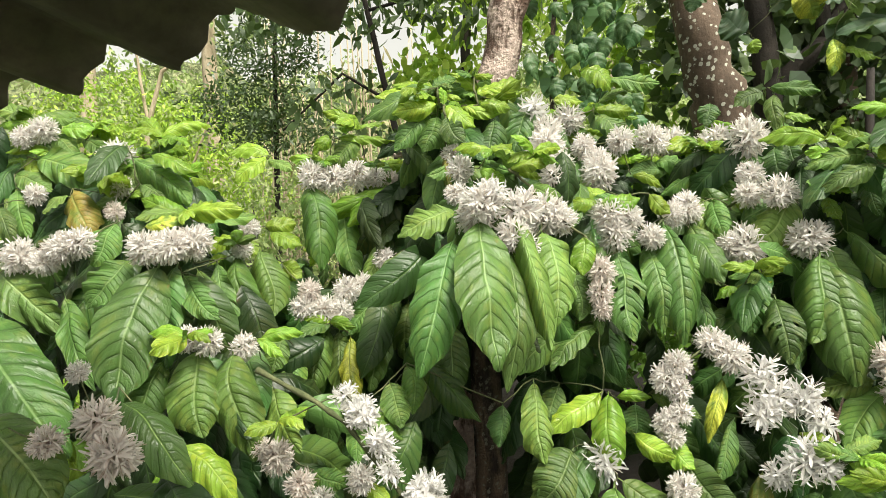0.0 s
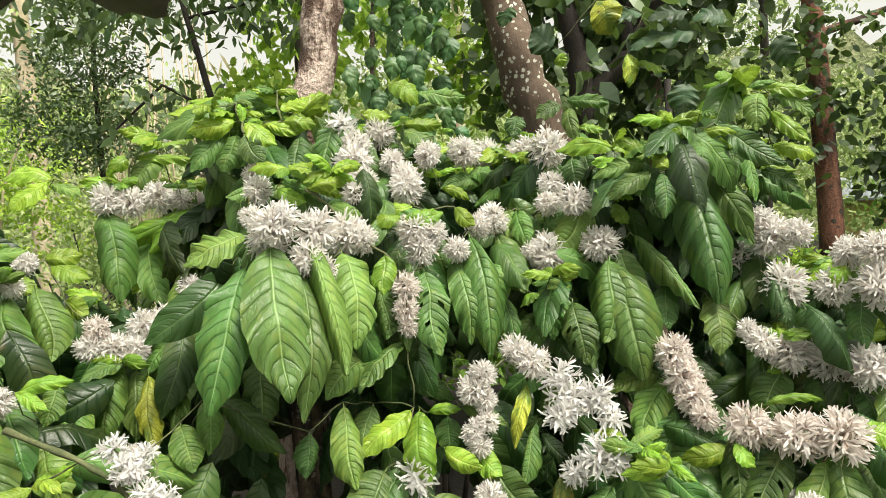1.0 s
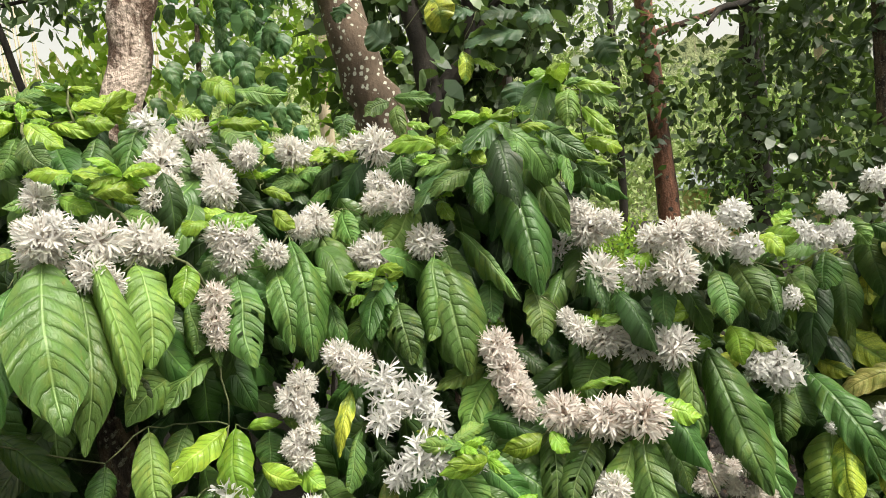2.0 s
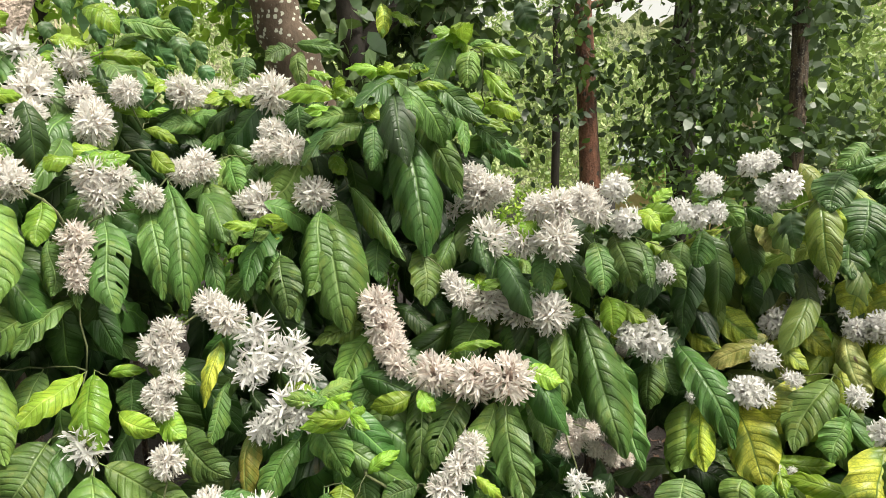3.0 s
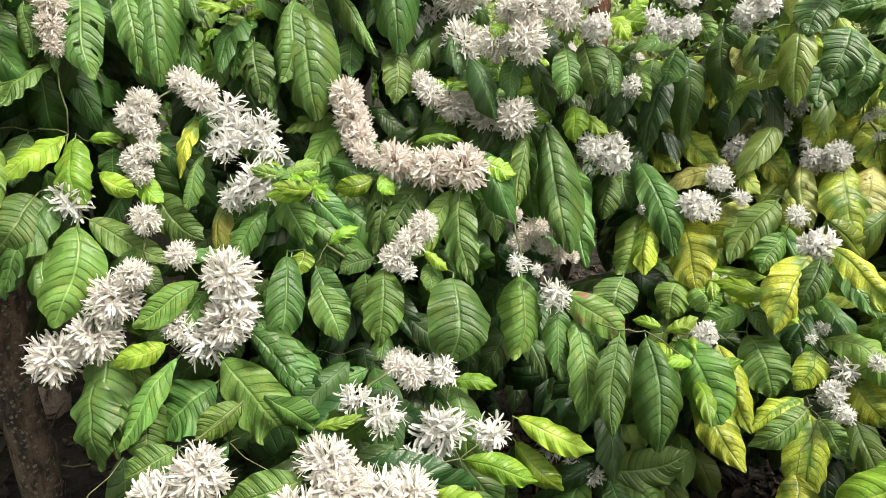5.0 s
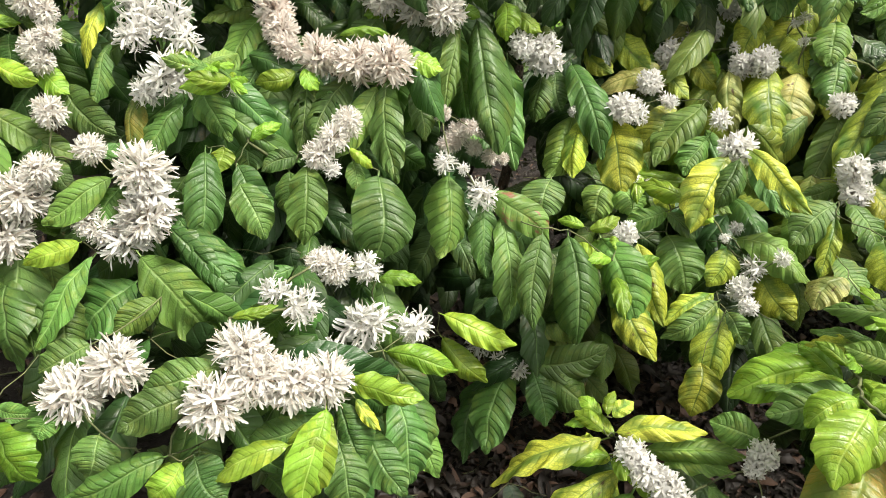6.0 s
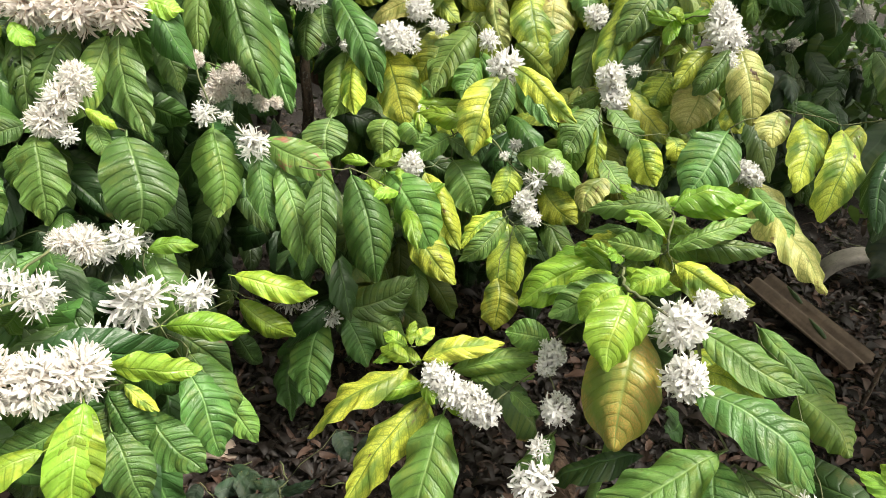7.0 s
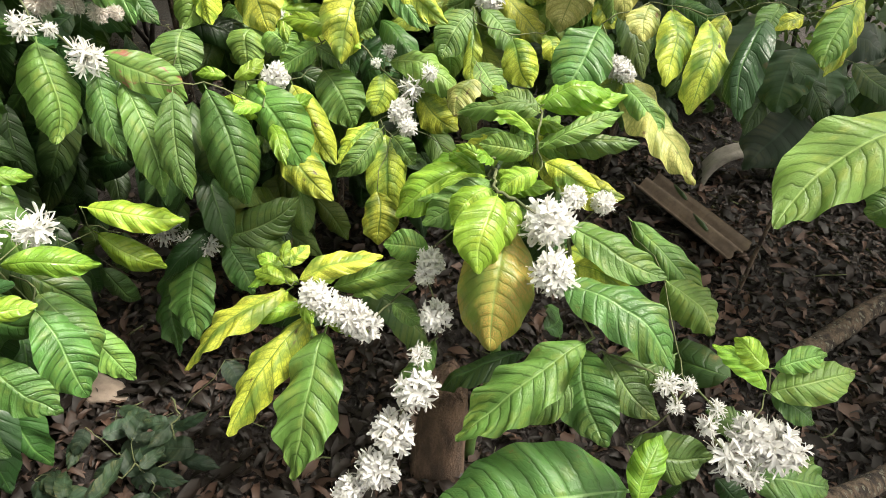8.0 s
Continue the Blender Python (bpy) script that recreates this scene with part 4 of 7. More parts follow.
lf("d", 0.891, 1.076, 1.000, 0.816, 1.087, 0.969, 0.046)
lf("k", 1.280, 0.891, 0.941, 1.372, 0.782, 0.852, 0.076)
lf("y", 0.328, 1.397, 1.222, 0.328, 1.304, 1.094, 0.070)
lf("y", 0.370, 1.329, 1.158, 0.436, 1.276, 1.128, 0.047)
lf("y", 0.435, 1.351, 1.135, 0.485, 1.298, 1.095, 0.052)
lf("y", 0.352, 1.417, 1.211, 0.421, 1.390, 1.219, 0.026)
lf("m", 0.427, 1.406, 1.220, 0.514, 1.343, 1.189, 0.036)
lf("d", 0.397, 1.429, 1.190, 0.387, 1.388, 1.126, 0.060)
lf("d", 0.475, 1.330, 1.102, 0.556, 1.233, 1.022, 0.081)
lf("m", 0.534, 1.100, 0.981, 0.402, 1.103, 0.901, 0.064)
lf("m", 0.544, 1.108, 0.957, 0.488, 1.077, 0.878, 0.063)
lf("o", 0.574, 1.390, 1.260, 0.521, 1.327, 1.141, 0.036)
lf("m", 0.577, 1.335, 1.186, 0.518, 1.279, 1.072, 0.042)
lf("b", 0.615, 1.282, 1.095, 0.581, 1.211, 0.977, 0.049)
lf("m", 0.689, 1.203, 1.089, 0.597, 1.168, 0.983, 0.059)
lf("d", 0.495, 1.197, 0.990, 0.598, 1.166, 1.013, 0.033)
lf("d", 0.440, 1.232, 0.981, 0.462, 1.184, 0.928, 0.046)
lf("d", 0.827, 1.509, 1.514, 0.830, 1.327, 1.268, 0.137)
lf("m", 0.889, 1.372, 1.260, 0.772, 1.398, 1.221, 0.056)
lf("d", 0.570, 1.596, 1.457, 0.581, 1.484, 1.311, 0.047)
lf("d", 0.590, 1.657, 1.590, 0.628, 1.534, 1.446, 0.087)
lf("h", 0.723, 1.508, 1.425, 0.742, 1.392, 1.279, 0.066)
lf("m", 0.653, 1.666, 1.649, 0.659, 1.599, 1.560, 0.058)
lf("d", 0.724, 1.661, 1.592, 0.858, 1.637, 1.645, 0.083)
lf("d", 0.876, 1.534, 1.542, 0.903, 1.411, 1.391, 0.071)
lf("d", 1.062, 1.565, 1.726, 1.044, 1.351, 1.423, 0.123)
lf("d", 0.988, 1.581, 1.709, 0.982, 1.513, 1.612, 0.045)
lf("d", 1.128, 1.581, 1.744, 1.170, 1.414, 1.543, 0.081)
lf("d", 0.920, 1.534, 1.570, 1.000, 1.372, 1.400, 0.049)
lf("m", 1.060, 1.441, 1.416, 1.041, 1.357, 1.290, 0.078)
lf("d", 0.975, 1.482, 1.448, 0.946, 1.421, 1.346, 0.064)
lf("d", 1.398, 1.172, 1.443, 1.370, 1.103, 1.331, 0.073)
lf("d", 1.311, 1.242, 1.424, 1.272, 1.185, 1.322, 0.056)
lf("d", 1.258, 1.364, 1.396, 1.244, 1.305, 1.306, 0.065)
lf("y", 1.276, 1.244, 1.492, 1.237, 1.231, 1.449, 0.042)
lf("y", 1.342, 1.191, 1.294, 1.368, 1.162, 1.270, 0.030)
lf("y", 1.133, 1.058, 1.203, 1.199, 1.014, 1.186, 0.050)
lf("y", 1.027, 1.185, 1.227, 1.129, 1.147, 1.240, 0.022)
lf("d", 1.505, 0.969, 0.918, 1.462, 0.927, 0.833, 0.106)
lf("d", 1.295, 0.872, 0.885, 1.264, 0.745, 0.692, 0.078)
lf("d", 1.332, 0.762, 0.890, 1.270, 0.665, 0.718, 0.067)
lf("d", 1.401, 0.756, 0.877, 1.368, 0.625, 0.678, 0.102)
lf("d", 1.266, 0.898, 0.924, 1.234, 0.803, 0.775, 0.057)
lf("d", 1.024, 0.944, 0.990, 0.976, 0.852, 0.834, 0.129)
lf("m", 1.196, 0.948, 0.970, 1.140, 0.860, 0.814, 0.090)
lf("m", 0.559, 0.999, 0.856, 0.669, 0.844, 0.715, 0.102)
lf("d", 0.637, 1.049, 0.909, 0.744, 0.901, 0.776, 0.069)
lf("d", 0.709, 1.096, 1.020, 0.666, 0.997, 0.858, 0.075)
lf("d", 0.643, 0.599, 0.853, 0.526, 0.632, 0.824, 0.044)
lf("m", 0.569, 0.599, 0.818, 0.509, 0.605, 0.789, 0.046)
lf("y", 0.755, 0.495, 0.824, 0.695, 0.428, 0.696, 0.068)
lf("y", 0.694, 0.481, 0.789, 0.586, 0.500, 0.745, 0.043)
lf("y", 0.801, 0.549, 0.820, 0.912, 0.482, 0.800, 0.048)
lf("y", 0.936, 0.677, 0.749, 1.052, 0.602, 0.721, 0.048)
lf("y", 1.145, 0.830, 0.685, 1.287, 0.727, 0.635, 0.063)
lf("y", 1.157, 0.846, 0.608, 1.233, 0.748, 0.523, 0.060)
lf("o", 0.816, 0.531, 0.793, 0.843, 0.489, 0.753, 0.022)
lf("y", 0.981, 0.828, 0.812, 1.062, 0.790, 0.812, 0.034)
lf("y", 0.657, 0.639, 0.920, 0.723, 0.620, 0.937, 0.018)
lf("d", 0.976, 0.697, 0.652, 0.972, 0.599, 0.516, 0.092)
lf("d", 0.797, 0.549, 0.777, 0.811, 0.485, 0.699, 0.063)
lf("d", 0.781, 0.518, 0.731, 0.782, 0.447, 0.635, 0.069)
lf("m", 1.045, 0.748, 0.487, 1.067, 0.656, 0.377, 0.064)
lf("d", 0.584, 0.582, 0.736, 0.581, 0.539, 0.675, 0.058)
lf("y", 0.519, 0.575, 0.726, 0.542, 0.552, 0.709, 0.039)
lf("m", 0.727, 1.914, 1.767, 0.882, 1.828, 1.748, 0.045)
lf("m", 0.743, 1.861, 1.741, 0.766, 1.812, 1.653, 0.074)
lf("m", 0.706, 1.881, 1.716, 0.591, 1.896, 1.664, 0.053)
lf("m", 0.835, 1.614, 1.648, 0.720, 1.594, 1.548, 0.115)
lf("d", 0.709, 1.698, 1.629, 0.664, 1.662, 1.552, 0.062)
lf("m", 0.637, 1.703, 1.651, 0.654, 1.640, 1.539, 0.061)
lf("d", 0.853, 1.762, 1.786, 0.838, 1.706, 1.680, 0.069)
lf("d", 0.890, 1.761, 1.806, 0.908, 1.715, 1.725, 0.048)
lf("m", 0.869, 1.824, 1.960, 0.973, 1.762, 1.939, 0.042)
lf("d", 0.857, 1.844, 1.950, 0.781, 1.855, 1.916, 0.059)
lf("m", 0.876, 1.818, 1.939, 0.862, 1.765, 1.834, 0.046)
lf("y", 0.884, 1.775, 1.877, 0.947, 1.737, 1.861, 0.030)
lf("d", 0.750, 1.947, 1.935, 0.728, 1.912, 1.868, 0.062)
lf("y", 0.888, 1.577, 1.653, 0.913, 1.543, 1.603, 0.050)
lf("m", 1.040, 1.438, 1.798, 0.991, 1.387, 1.679, 0.068)
lf("d", 1.117, 1.466, 1.835, 1.211, 1.344, 1.728, 0.059)
lf("y", 1.049, 1.456, 1.807, 1.138, 1.420, 1.814, 0.028)
lf("y", 1.043, 1.459, 1.814, 0.992, 1.487, 1.820, 0.028)
lf("m", 1.239, 1.473, 1.912, 1.197, 1.434, 1.814, 0.061)
lf("y", 1.255, 1.470, 1.923, 1.354, 1.408, 1.902, 0.039)
lf("m", 1.278, 1.482, 1.910, 1.337, 1.404, 1.842, 0.044)
lf("y", 1.265, 1.466, 1.864, 1.310, 1.387, 1.784, 0.043)
lf("y", 1.274, 1.465, 1.776, 1.345, 1.412, 1.749, 0.044)
lf("y", 0.945, 1.520, 1.790, 0.891, 1.562, 1.812, 0.034)
lf("y", 0.963, 1.435, 1.734, 0.948, 1.467, 1.774, 0.037)
lf("m", 0.933, 1.493, 1.754, 0.809, 1.526, 1.721, 0.053)
lf("d", 0.930, 1.457, 1.724, 0.807, 1.470, 1.663, 0.050)
lf("d", 1.183, 1.498, 1.778, 1.128, 1.459, 1.678, 0.076)
lf("d", 1.254, 1.494, 1.720, 1.313, 1.425, 1.664, 0.045)
lf("m", 1.208, 1.497, 1.771, 1.193, 1.429, 1.643, 0.039)
lf("d", 0.947, 1.435, 1.721, 0.923, 1.383, 1.617, 0.048)
lf("d", 0.713, 1.945, 1.771, 0.761, 1.881, 1.714, 0.051)
use("yellow")
fl("F", 1.432, 1.140, 1.570, 0.073)
fl("F", 1.450, 1.128, 1.491, 0.073)
fl("F", 1.583, 1.174, 1.175, 0.107)
fl("F", 1.503, 1.165, 1.202, 0.070)
fl("F", 1.599, 1.112, 1.513, 0.061)
fl("F", 1.646, 1.098, 1.495, 0.062)
fl("F", 1.692, 1.083, 1.504, 0.055)
fl("F", 1.675, 1.089, 1.572, 0.061)
fl("F", 1.770, 1.057, 1.617, 0.061)
fl("F", 1.809, 1.044, 1.627, 0.055)
fl("F", 1.817, 1.038, 1.539, 0.062)
fl("F", 1.856, 1.023, 1.563, 0.082)
fl("F", 1.581, 1.128, 1.358, 0.055)
fl("c", 1.374, 1.059, 0.957, 0.040)
fl("c", 1.405, 1.045, 0.954, 0.031)
fl("F", 1.716, 0.991, 1.077, 0.079)
fl("s", 1.768, 0.983, 1.061, 0.058)
fl("s", 1.854, 0.958, 1.094, 0.044)
fl("s", 1.919, 0.846, 1.077, 0.056)
fl("F", 1.851, 0.728, 1.047, 0.088)
fl("F", 1.633, 1.073, 1.052, 0.037)
fl("F", 1.581, 0.761, 0.850, 0.064)
fl("F", 1.865, 1.056, 1.122, 0.071)
fl("s", 1.843, 0.962, 1.099, 0.048)
fl("s", 1.756, 1.033, 1.060, 0.077)
fl("s", 1.917, 0.856, 1.078, 0.051)
fl("F", 2.002, 1.135, 1.175, 0.083)
fl("F", 2.078, 1.130, 1.206, 0.075)
fl("F", 2.133, 1.128, 1.245, 0.076)
fl("F", 2.204, 1.136, 1.308, 0.076)
fl("F", 2.131, 0.984, 1.177, 0.064)
fl("F", 2.152, 0.938, 1.201, 0.070)
fl("F", 1.902, 1.276, 1.243, 0.077)
fl("F", 1.825, 1.249, 1.242, 0.058)
fl("s", 1.842, 0.587, 0.800, 0.066)
fl("F", 1.771, 0.560, 0.772, 0.058)
fl("F", 1.722, 0.497, 0.772, 0.043)
fl("s", 1.776, 0.642, 0.865, 0.029)
fl("s", 1.356, 0.969, 0.453, 0.084)
fl("s", 1.367, 0.885, 0.446, 0.060)
fl("s", 1.391, 0.838, 0.449, 0.059)
lf("d", 1.481, 1.189, 1.164, 1.419, 1.004, 0.940, 0.085)
lf("d", 1.444, 1.159, 1.456, 1.425, 1.066, 1.340, 0.078)
lf("d", 1.518, 1.163, 1.440, 1.498, 1.085, 1.339, 0.067)
lf("y", 1.452, 1.192, 1.300, 1.431, 1.135, 1.224, 0.062)
lf("y", 1.499, 1.204, 1.276, 1.535, 1.133, 1.243, 0.045)
lf("y", 1.521, 1.139, 1.520, 1.558, 1.081, 1.509, 0.047)
lf("y", 1.552, 1.145, 1.530, 1.597, 1.136, 1.568, 0.035)
lf("y", 1.488, 1.138, 1.510, 1.510, 1.079, 1.471, 0.047)
lf("m", 1.603, 1.154, 1.411, 1.599, 1.079, 1.327, 0.050)
lf("d", 1.695, 1.188, 1.417, 1.635, 1.157, 1.331, 0.058)
lf("d", 1.743, 1.166, 1.447, 1.688, 1.130, 1.362, 0.065)
lf("o", 1.901, 1.270, 1.415, 1.872, 1.218, 1.338, 0.051)
lf("o", 1.968, 1.252, 1.431, 1.899, 1.172, 1.295, 0.088)
lf("p", 1.993, 1.301, 1.308, 1.975, 1.233, 1.222, 0.083)
lf("m", 2.023, 1.274, 1.259, 2.003, 1.198, 1.165, 0.086)
lf("d", 2.108, 1.322, 1.298, 2.102, 1.249, 1.217, 0.079)
lf("p", 1.901, 1.131, 1.461, 1.902, 1.063, 1.391, 0.067)
lf("m", 1.739, 1.104, 1.537, 1.734, 1.046, 1.469, 0.057)
lf("d", 1.842, 1.120, 1.507, 1.867, 1.057, 1.471, 0.046)
lf("G", 1.918, 1.047, 1.498, 1.875, 0.999, 1.415, 0.059)
lf("o", 2.115, 1.058, 1.493, 1.990, 1.069, 1.377, 0.092)
lf("p", 2.092, 1.164, 1.259, 2.015, 1.174, 1.190, 0.052)
lf("o", 2.037, 1.263, 1.240, 1.951, 1.283, 1.170, 0.084)
lf("o", 1.872, 1.290, 1.250, 1.874, 1.203, 1.163, 0.074)
lf("o", 2.067, 1.144, 1.166, 2.089, 1.076, 1.126, 0.051)
lf("p", 1.967, 1.128, 1.144, 1.871, 1.177, 1.088, 0.066)
lf("m", 1.905, 1.237, 1.175, 1.952, 1.131, 1.125, 0.080)
lf("m", 2.117, 1.001, 1.667, 2.040, 1.018, 1.605, 0.051)
lf("d", 2.095, 1.032, 1.594, 2.013, 1.011, 1.494, 0.101)
lf("d", 2.216, 1.042, 1.520, 2.120, 1.001, 1.390, 0.123)
lf("d", 2.289, 1.022, 1.444, 2.189, 0.969, 1.301, 0.125)
lf("d", 2.287, 0.955, 1.498, 2.207, 0.829, 1.313, 0.112)
lf("d", 2.199, 1.058, 1.497, 2.087, 0.983, 1.322, 0.125)
lf("d", 2.243, 1.015, 1.471, 2.170, 0.961, 1.353, 0.107)
lf("o", 2.282, 1.059, 1.298, 2.185, 1.039, 1.185, 0.102)
lf("o", 2.317, 1.009, 1.289, 2.242, 0.938, 1.155, 0.148)
lf("m", 2.317, 0.882, 1.308, 2.261, 0.826, 1.206, 0.094)
lf("d", 2.321, 0.911, 1.226, 2.304, 0.800, 1.117, 0.128)
lf("d", 2.385, 0.905, 1.435, 2.357, 0.845, 1.357, 0.061)
lf("d", 1.613, 1.203, 1.113, 1.555, 1.148, 1.010, 0.069)
lf("d", 1.653, 1.196, 1.127, 1.628, 1.121, 1.040, 0.069)
lf("d", 1.676, 1.167, 1.150, 1.655, 0.962, 0.959, 0.094)
lf("m", 1.655, 1.098, 1.031, 1.552, 1.046, 0.885, 0.096)
lf("o", 1.652, 1.068, 1.025, 1.592, 0.991, 0.901, 0.065)
lf("o", 1.720, 1.035, 1.034, 1.683, 0.895, 0.881, 0.118)
lf("o", 1.900, 0.992, 1.078, 1.792, 0.975, 0.956, 0.101)
lf("m", 1.929, 0.920, 1.097, 1.787, 0.908, 0.945, 0.096)
lf("p", 1.923, 1.114, 1.122, 1.801, 1.189, 1.063, 0.064)
lf("o", 1.950, 1.114, 1.132, 1.983, 1.015, 1.083, 0.058)
lf("o", 1.878, 1.266, 1.196, 1.933, 1.123, 1.133, 0.081)
lf("o", 1.783, 1.249, 1.171, 1.817, 1.153, 1.125, 0.063)
lf("p", 2.116, 1.008, 1.161, 2.059, 0.897, 1.011, 0.074)
lf("y", 2.127, 1.094, 1.188, 2.115, 1.042, 1.132, 0.033)
lf("o", 2.055, 1.127, 1.156, 2.092, 1.022, 1.105, 0.069)
lf("o", 1.811, 0.720, 1.032, 1.694, 0.673, 0.875, 0.113)
lf("d", 1.814, 0.692, 1.036, 1.740, 0.667, 0.941, 0.064)
lf("m", 1.895, 0.852, 1.032, 1.820, 0.835, 0.942, 0.073)
lf("m", 1.677, 0.947, 0.890, 1.620, 0.915, 0.806, 0.083)
lf("m", 1.698, 0.915, 0.890, 1.692, 0.860, 0.838, 0.088)
lf("m", 1.730, 0.779, 0.881, 1.637, 0.829, 0.830, 0.057)
lf("o", 1.747, 0.842, 0.908, 1.747, 0.788, 0.864, 0.058)
lf("m", 1.512, 0.769, 0.847, 1.512, 0.605, 0.709, 0.109)
lf("o", 1.520, 0.698, 0.767, 1.529, 0.543, 0.647, 0.080)
lf("o", 1.614, 0.747, 0.826, 1.597, 0.599, 0.686, 0.075)
lf("y", 1.476, 0.792, 0.872, 1.436, 0.841, 0.872, 0.026)
lf("y", 1.497, 0.794, 0.858, 1.557, 0.766, 0.895, 0.032)
lf("y", 1.529, 0.801, 0.822, 1.524, 0.745, 0.770, 0.062)
lf("m", 1.713, 0.750, 0.830, 1.700, 0.641, 0.726, 0.109)
lf("o", 1.808, 0.647, 0.827, 1.748, 0.623, 0.747, 0.072)
lf("d", 1.698, 0.755, 0.890, 1.725, 0.677, 0.852, 0.041)
lf("o", 2.173, 0.937, 1.175, 2.113, 0.800, 1.001, 0.126)
lf("p", 2.249, 0.898, 1.170, 2.173, 0.803, 1.015, 0.122)
lf("o", 2.265, 0.971, 1.255, 2.256, 0.875, 1.165, 0.113)
lf("m", 2.291, 0.888, 1.268, 2.275, 0.824, 1.199, 0.066)
lf("d", 2.315, 0.846, 1.227, 2.249, 0.775, 1.101, 0.095)
lf("m", 2.291, 0.771, 1.093, 2.162, 0.712, 0.915, 0.085)
lf("o", 2.356, 0.704, 1.219, 2.148, 0.651, 0.967, 0.097)
lf("d", 2.356, 0.633, 1.216, 2.204, 0.649, 1.077, 0.089)
lf("d", 2.339, 0.613, 1.212, 2.242, 0.600, 1.104, 0.076)
lf("d", 2.343, 0.605, 1.214, 2.324, 0.494, 1.101, 0.067)
lf("o", 2.367, 0.601, 1.213, 2.404, 0.492, 1.158, 0.056)
lf("p", 2.386, 0.595, 1.202, 2.385, 0.481, 1.107, 0.068)
lf("b", 2.380, 0.618, 1.200, 2.330, 0.537, 1.083, 0.042)
lf("o", 2.427, 0.575, 1.218, 2.445, 0.481, 1.157, 0.089)
lf("o", 2.460, 0.644, 1.319, 2.434, 0.567, 1.228, 0.113)
lf("d", 2.456, 0.521, 1.324, 2.407, 0.483, 1.244, 0.085)
lf("o", 2.250, 0.398, 1.122, 2.130, 0.425, 1.025, 0.061)
lf("d", 2.215, 0.353, 1.125, 2.113, 0.367, 1.034, 0.057)
lf("p", 2.258, 0.426, 1.042, 2.166, 0.388, 0.919, 0.114)
lf("p", 2.267, 0.355, 1.127, 2.209, 0.242, 0.974, 0.102)
lf("m", 2.245, 0.347, 1.097, 2.182, 0.263, 0.963, 0.060)
lf("o", 2.262, 0.508, 1.023, 2.199, 0.492, 0.947, 0.090)
lf("d", 2.032, 0.561, 0.951, 1.927, 0.569, 0.853, 0.090)
lf("d", 2.060, 0.549, 0.951, 2.064, 0.440, 0.863, 0.078)
lf("o", 2.150, 0.567, 0.982, 2.175, 0.409, 0.875, 0.092)
lf("o", 1.999, 0.421, 0.929, 1.977, 0.340, 0.839, 0.083)
lf("o", 2.009, 0.537, 0.926, 1.933, 0.483, 0.805, 0.044)
lf("o", 2.121, 0.402, 0.912, 2.108, 0.360, 0.864, 0.057)
lf("m", 2.133, 0.618, 0.959, 2.065, 0.665, 0.930, 0.053)
lf("o", 1.848, 0.704, 1.057, 1.893, 0.530, 0.956, 0.072)
lf("d", 1.844, 0.683, 1.031, 1.859, 0.556, 0.940, 0.053)
lf("m", 1.831, 0.646, 0.850, 1.915, 0.484, 0.798, 0.083)
lf("o", 1.873, 0.588, 0.778, 1.895, 0.477, 0.708, 0.087)
lf("o", 1.722, 0.563, 0.730, 1.650, 0.472, 0.582, 0.094)
lf("o", 1.625, 0.499, 0.646, 1.571, 0.450, 0.551, 0.083)
lf("d", 1.712, 0.566, 0.747, 1.595, 0.597, 0.655, 0.059)
lf("o", 1.729, 0.593, 0.750, 1.625, 0.621, 0.670, 0.057)
lf("d", 1.726, 0.543, 0.730, 1.730, 0.478, 0.680, 0.056)
lf("d", 1.387, 0.866, 0.430, 1.279, 0.777, 0.248, 0.113)
lf("d", 1.437, 0.832, 0.433, 1.425, 0.728, 0.333, 0.077)
lf("d", 1.446, 0.854, 0.430, 1.615, 0.755, 0.517, 0.100)
lf("d", 1.445, 0.878, 0.414, 1.541, 0.711, 0.371, 0.116)
lf("d", 1.351, 0.916, 0.372, 1.241, 0.825, 0.186, 0.109)
lf("y", 1.674, 0.286, 0.775, 1.528, 0.364, 0.694, 0.087)
lf("o", 2.202, 0.316, 1.002, 2.196, 0.259, 0.948, 0.057)
fl("F", 2.370, 0.653, 1.252, 0.106)
fl("F", 2.368, 0.622, 1.223, 0.068)
fl("F", 2.278, 0.405, 1.155, 0.096)
fl("F", 2.242, 0.368, 1.134, 0.080)
fl("F", 2.286, 0.427, 1.195, 0.055)
fl("F", 2.120, 0.593, 1.011, 0.085)
fl("F", 2.111, 0.564, 0.967, 0.076)
fl("F", 2.243, 0.747, 1.125, 0.072)
fl("F", 2.148, 0.943, 1.188, 0.077)
fl("F", 2.124, 0.986, 1.174, 0.074)
use("low")
lf("d", 1.461, -0.247, 0.423, 1.243, 0.010, 0.391, 0.191)
lf("m", 2.039, -0.387, 1.011, 1.783, -0.260, 0.843, 0.146)
lf("d", 2.027, -0.429, 0.885, 1.945, -0.385, 0.845, 0.091)
lf("m", 2.420, -0.181, 1.067, 2.306, -0.185, 0.957, 0.075)
fl("F", 1.321, 0.386, 0.601, 0.065)
fl("F", 1.326, 0.345, 0.594, 0.068)
fl("F", 1.348, 0.316, 0.575, 0.069)
fl("F", 1.353, 0.284, 0.564, 0.067)
fl("F", 1.556, 0.047, 0.817, 0.088)
fl("F", 1.490, -0.008, 0.776, 0.079)
fl("F", 1.620, 0.038, 0.842, 0.046)
fl("F", 1.718, 0.018, 0.792, 0.049)
fl("F", 1.330, 0.138, 0.516, 0.081)
fl("F", 1.273, 0.141, 0.446, 0.081)
fl("F", 1.231, 0.143, 0.376, 0.082)
fl("F", 1.185, 0.172, 0.333, 0.063)
fl("F", 1.489, 0.241, 0.665, 0.056)
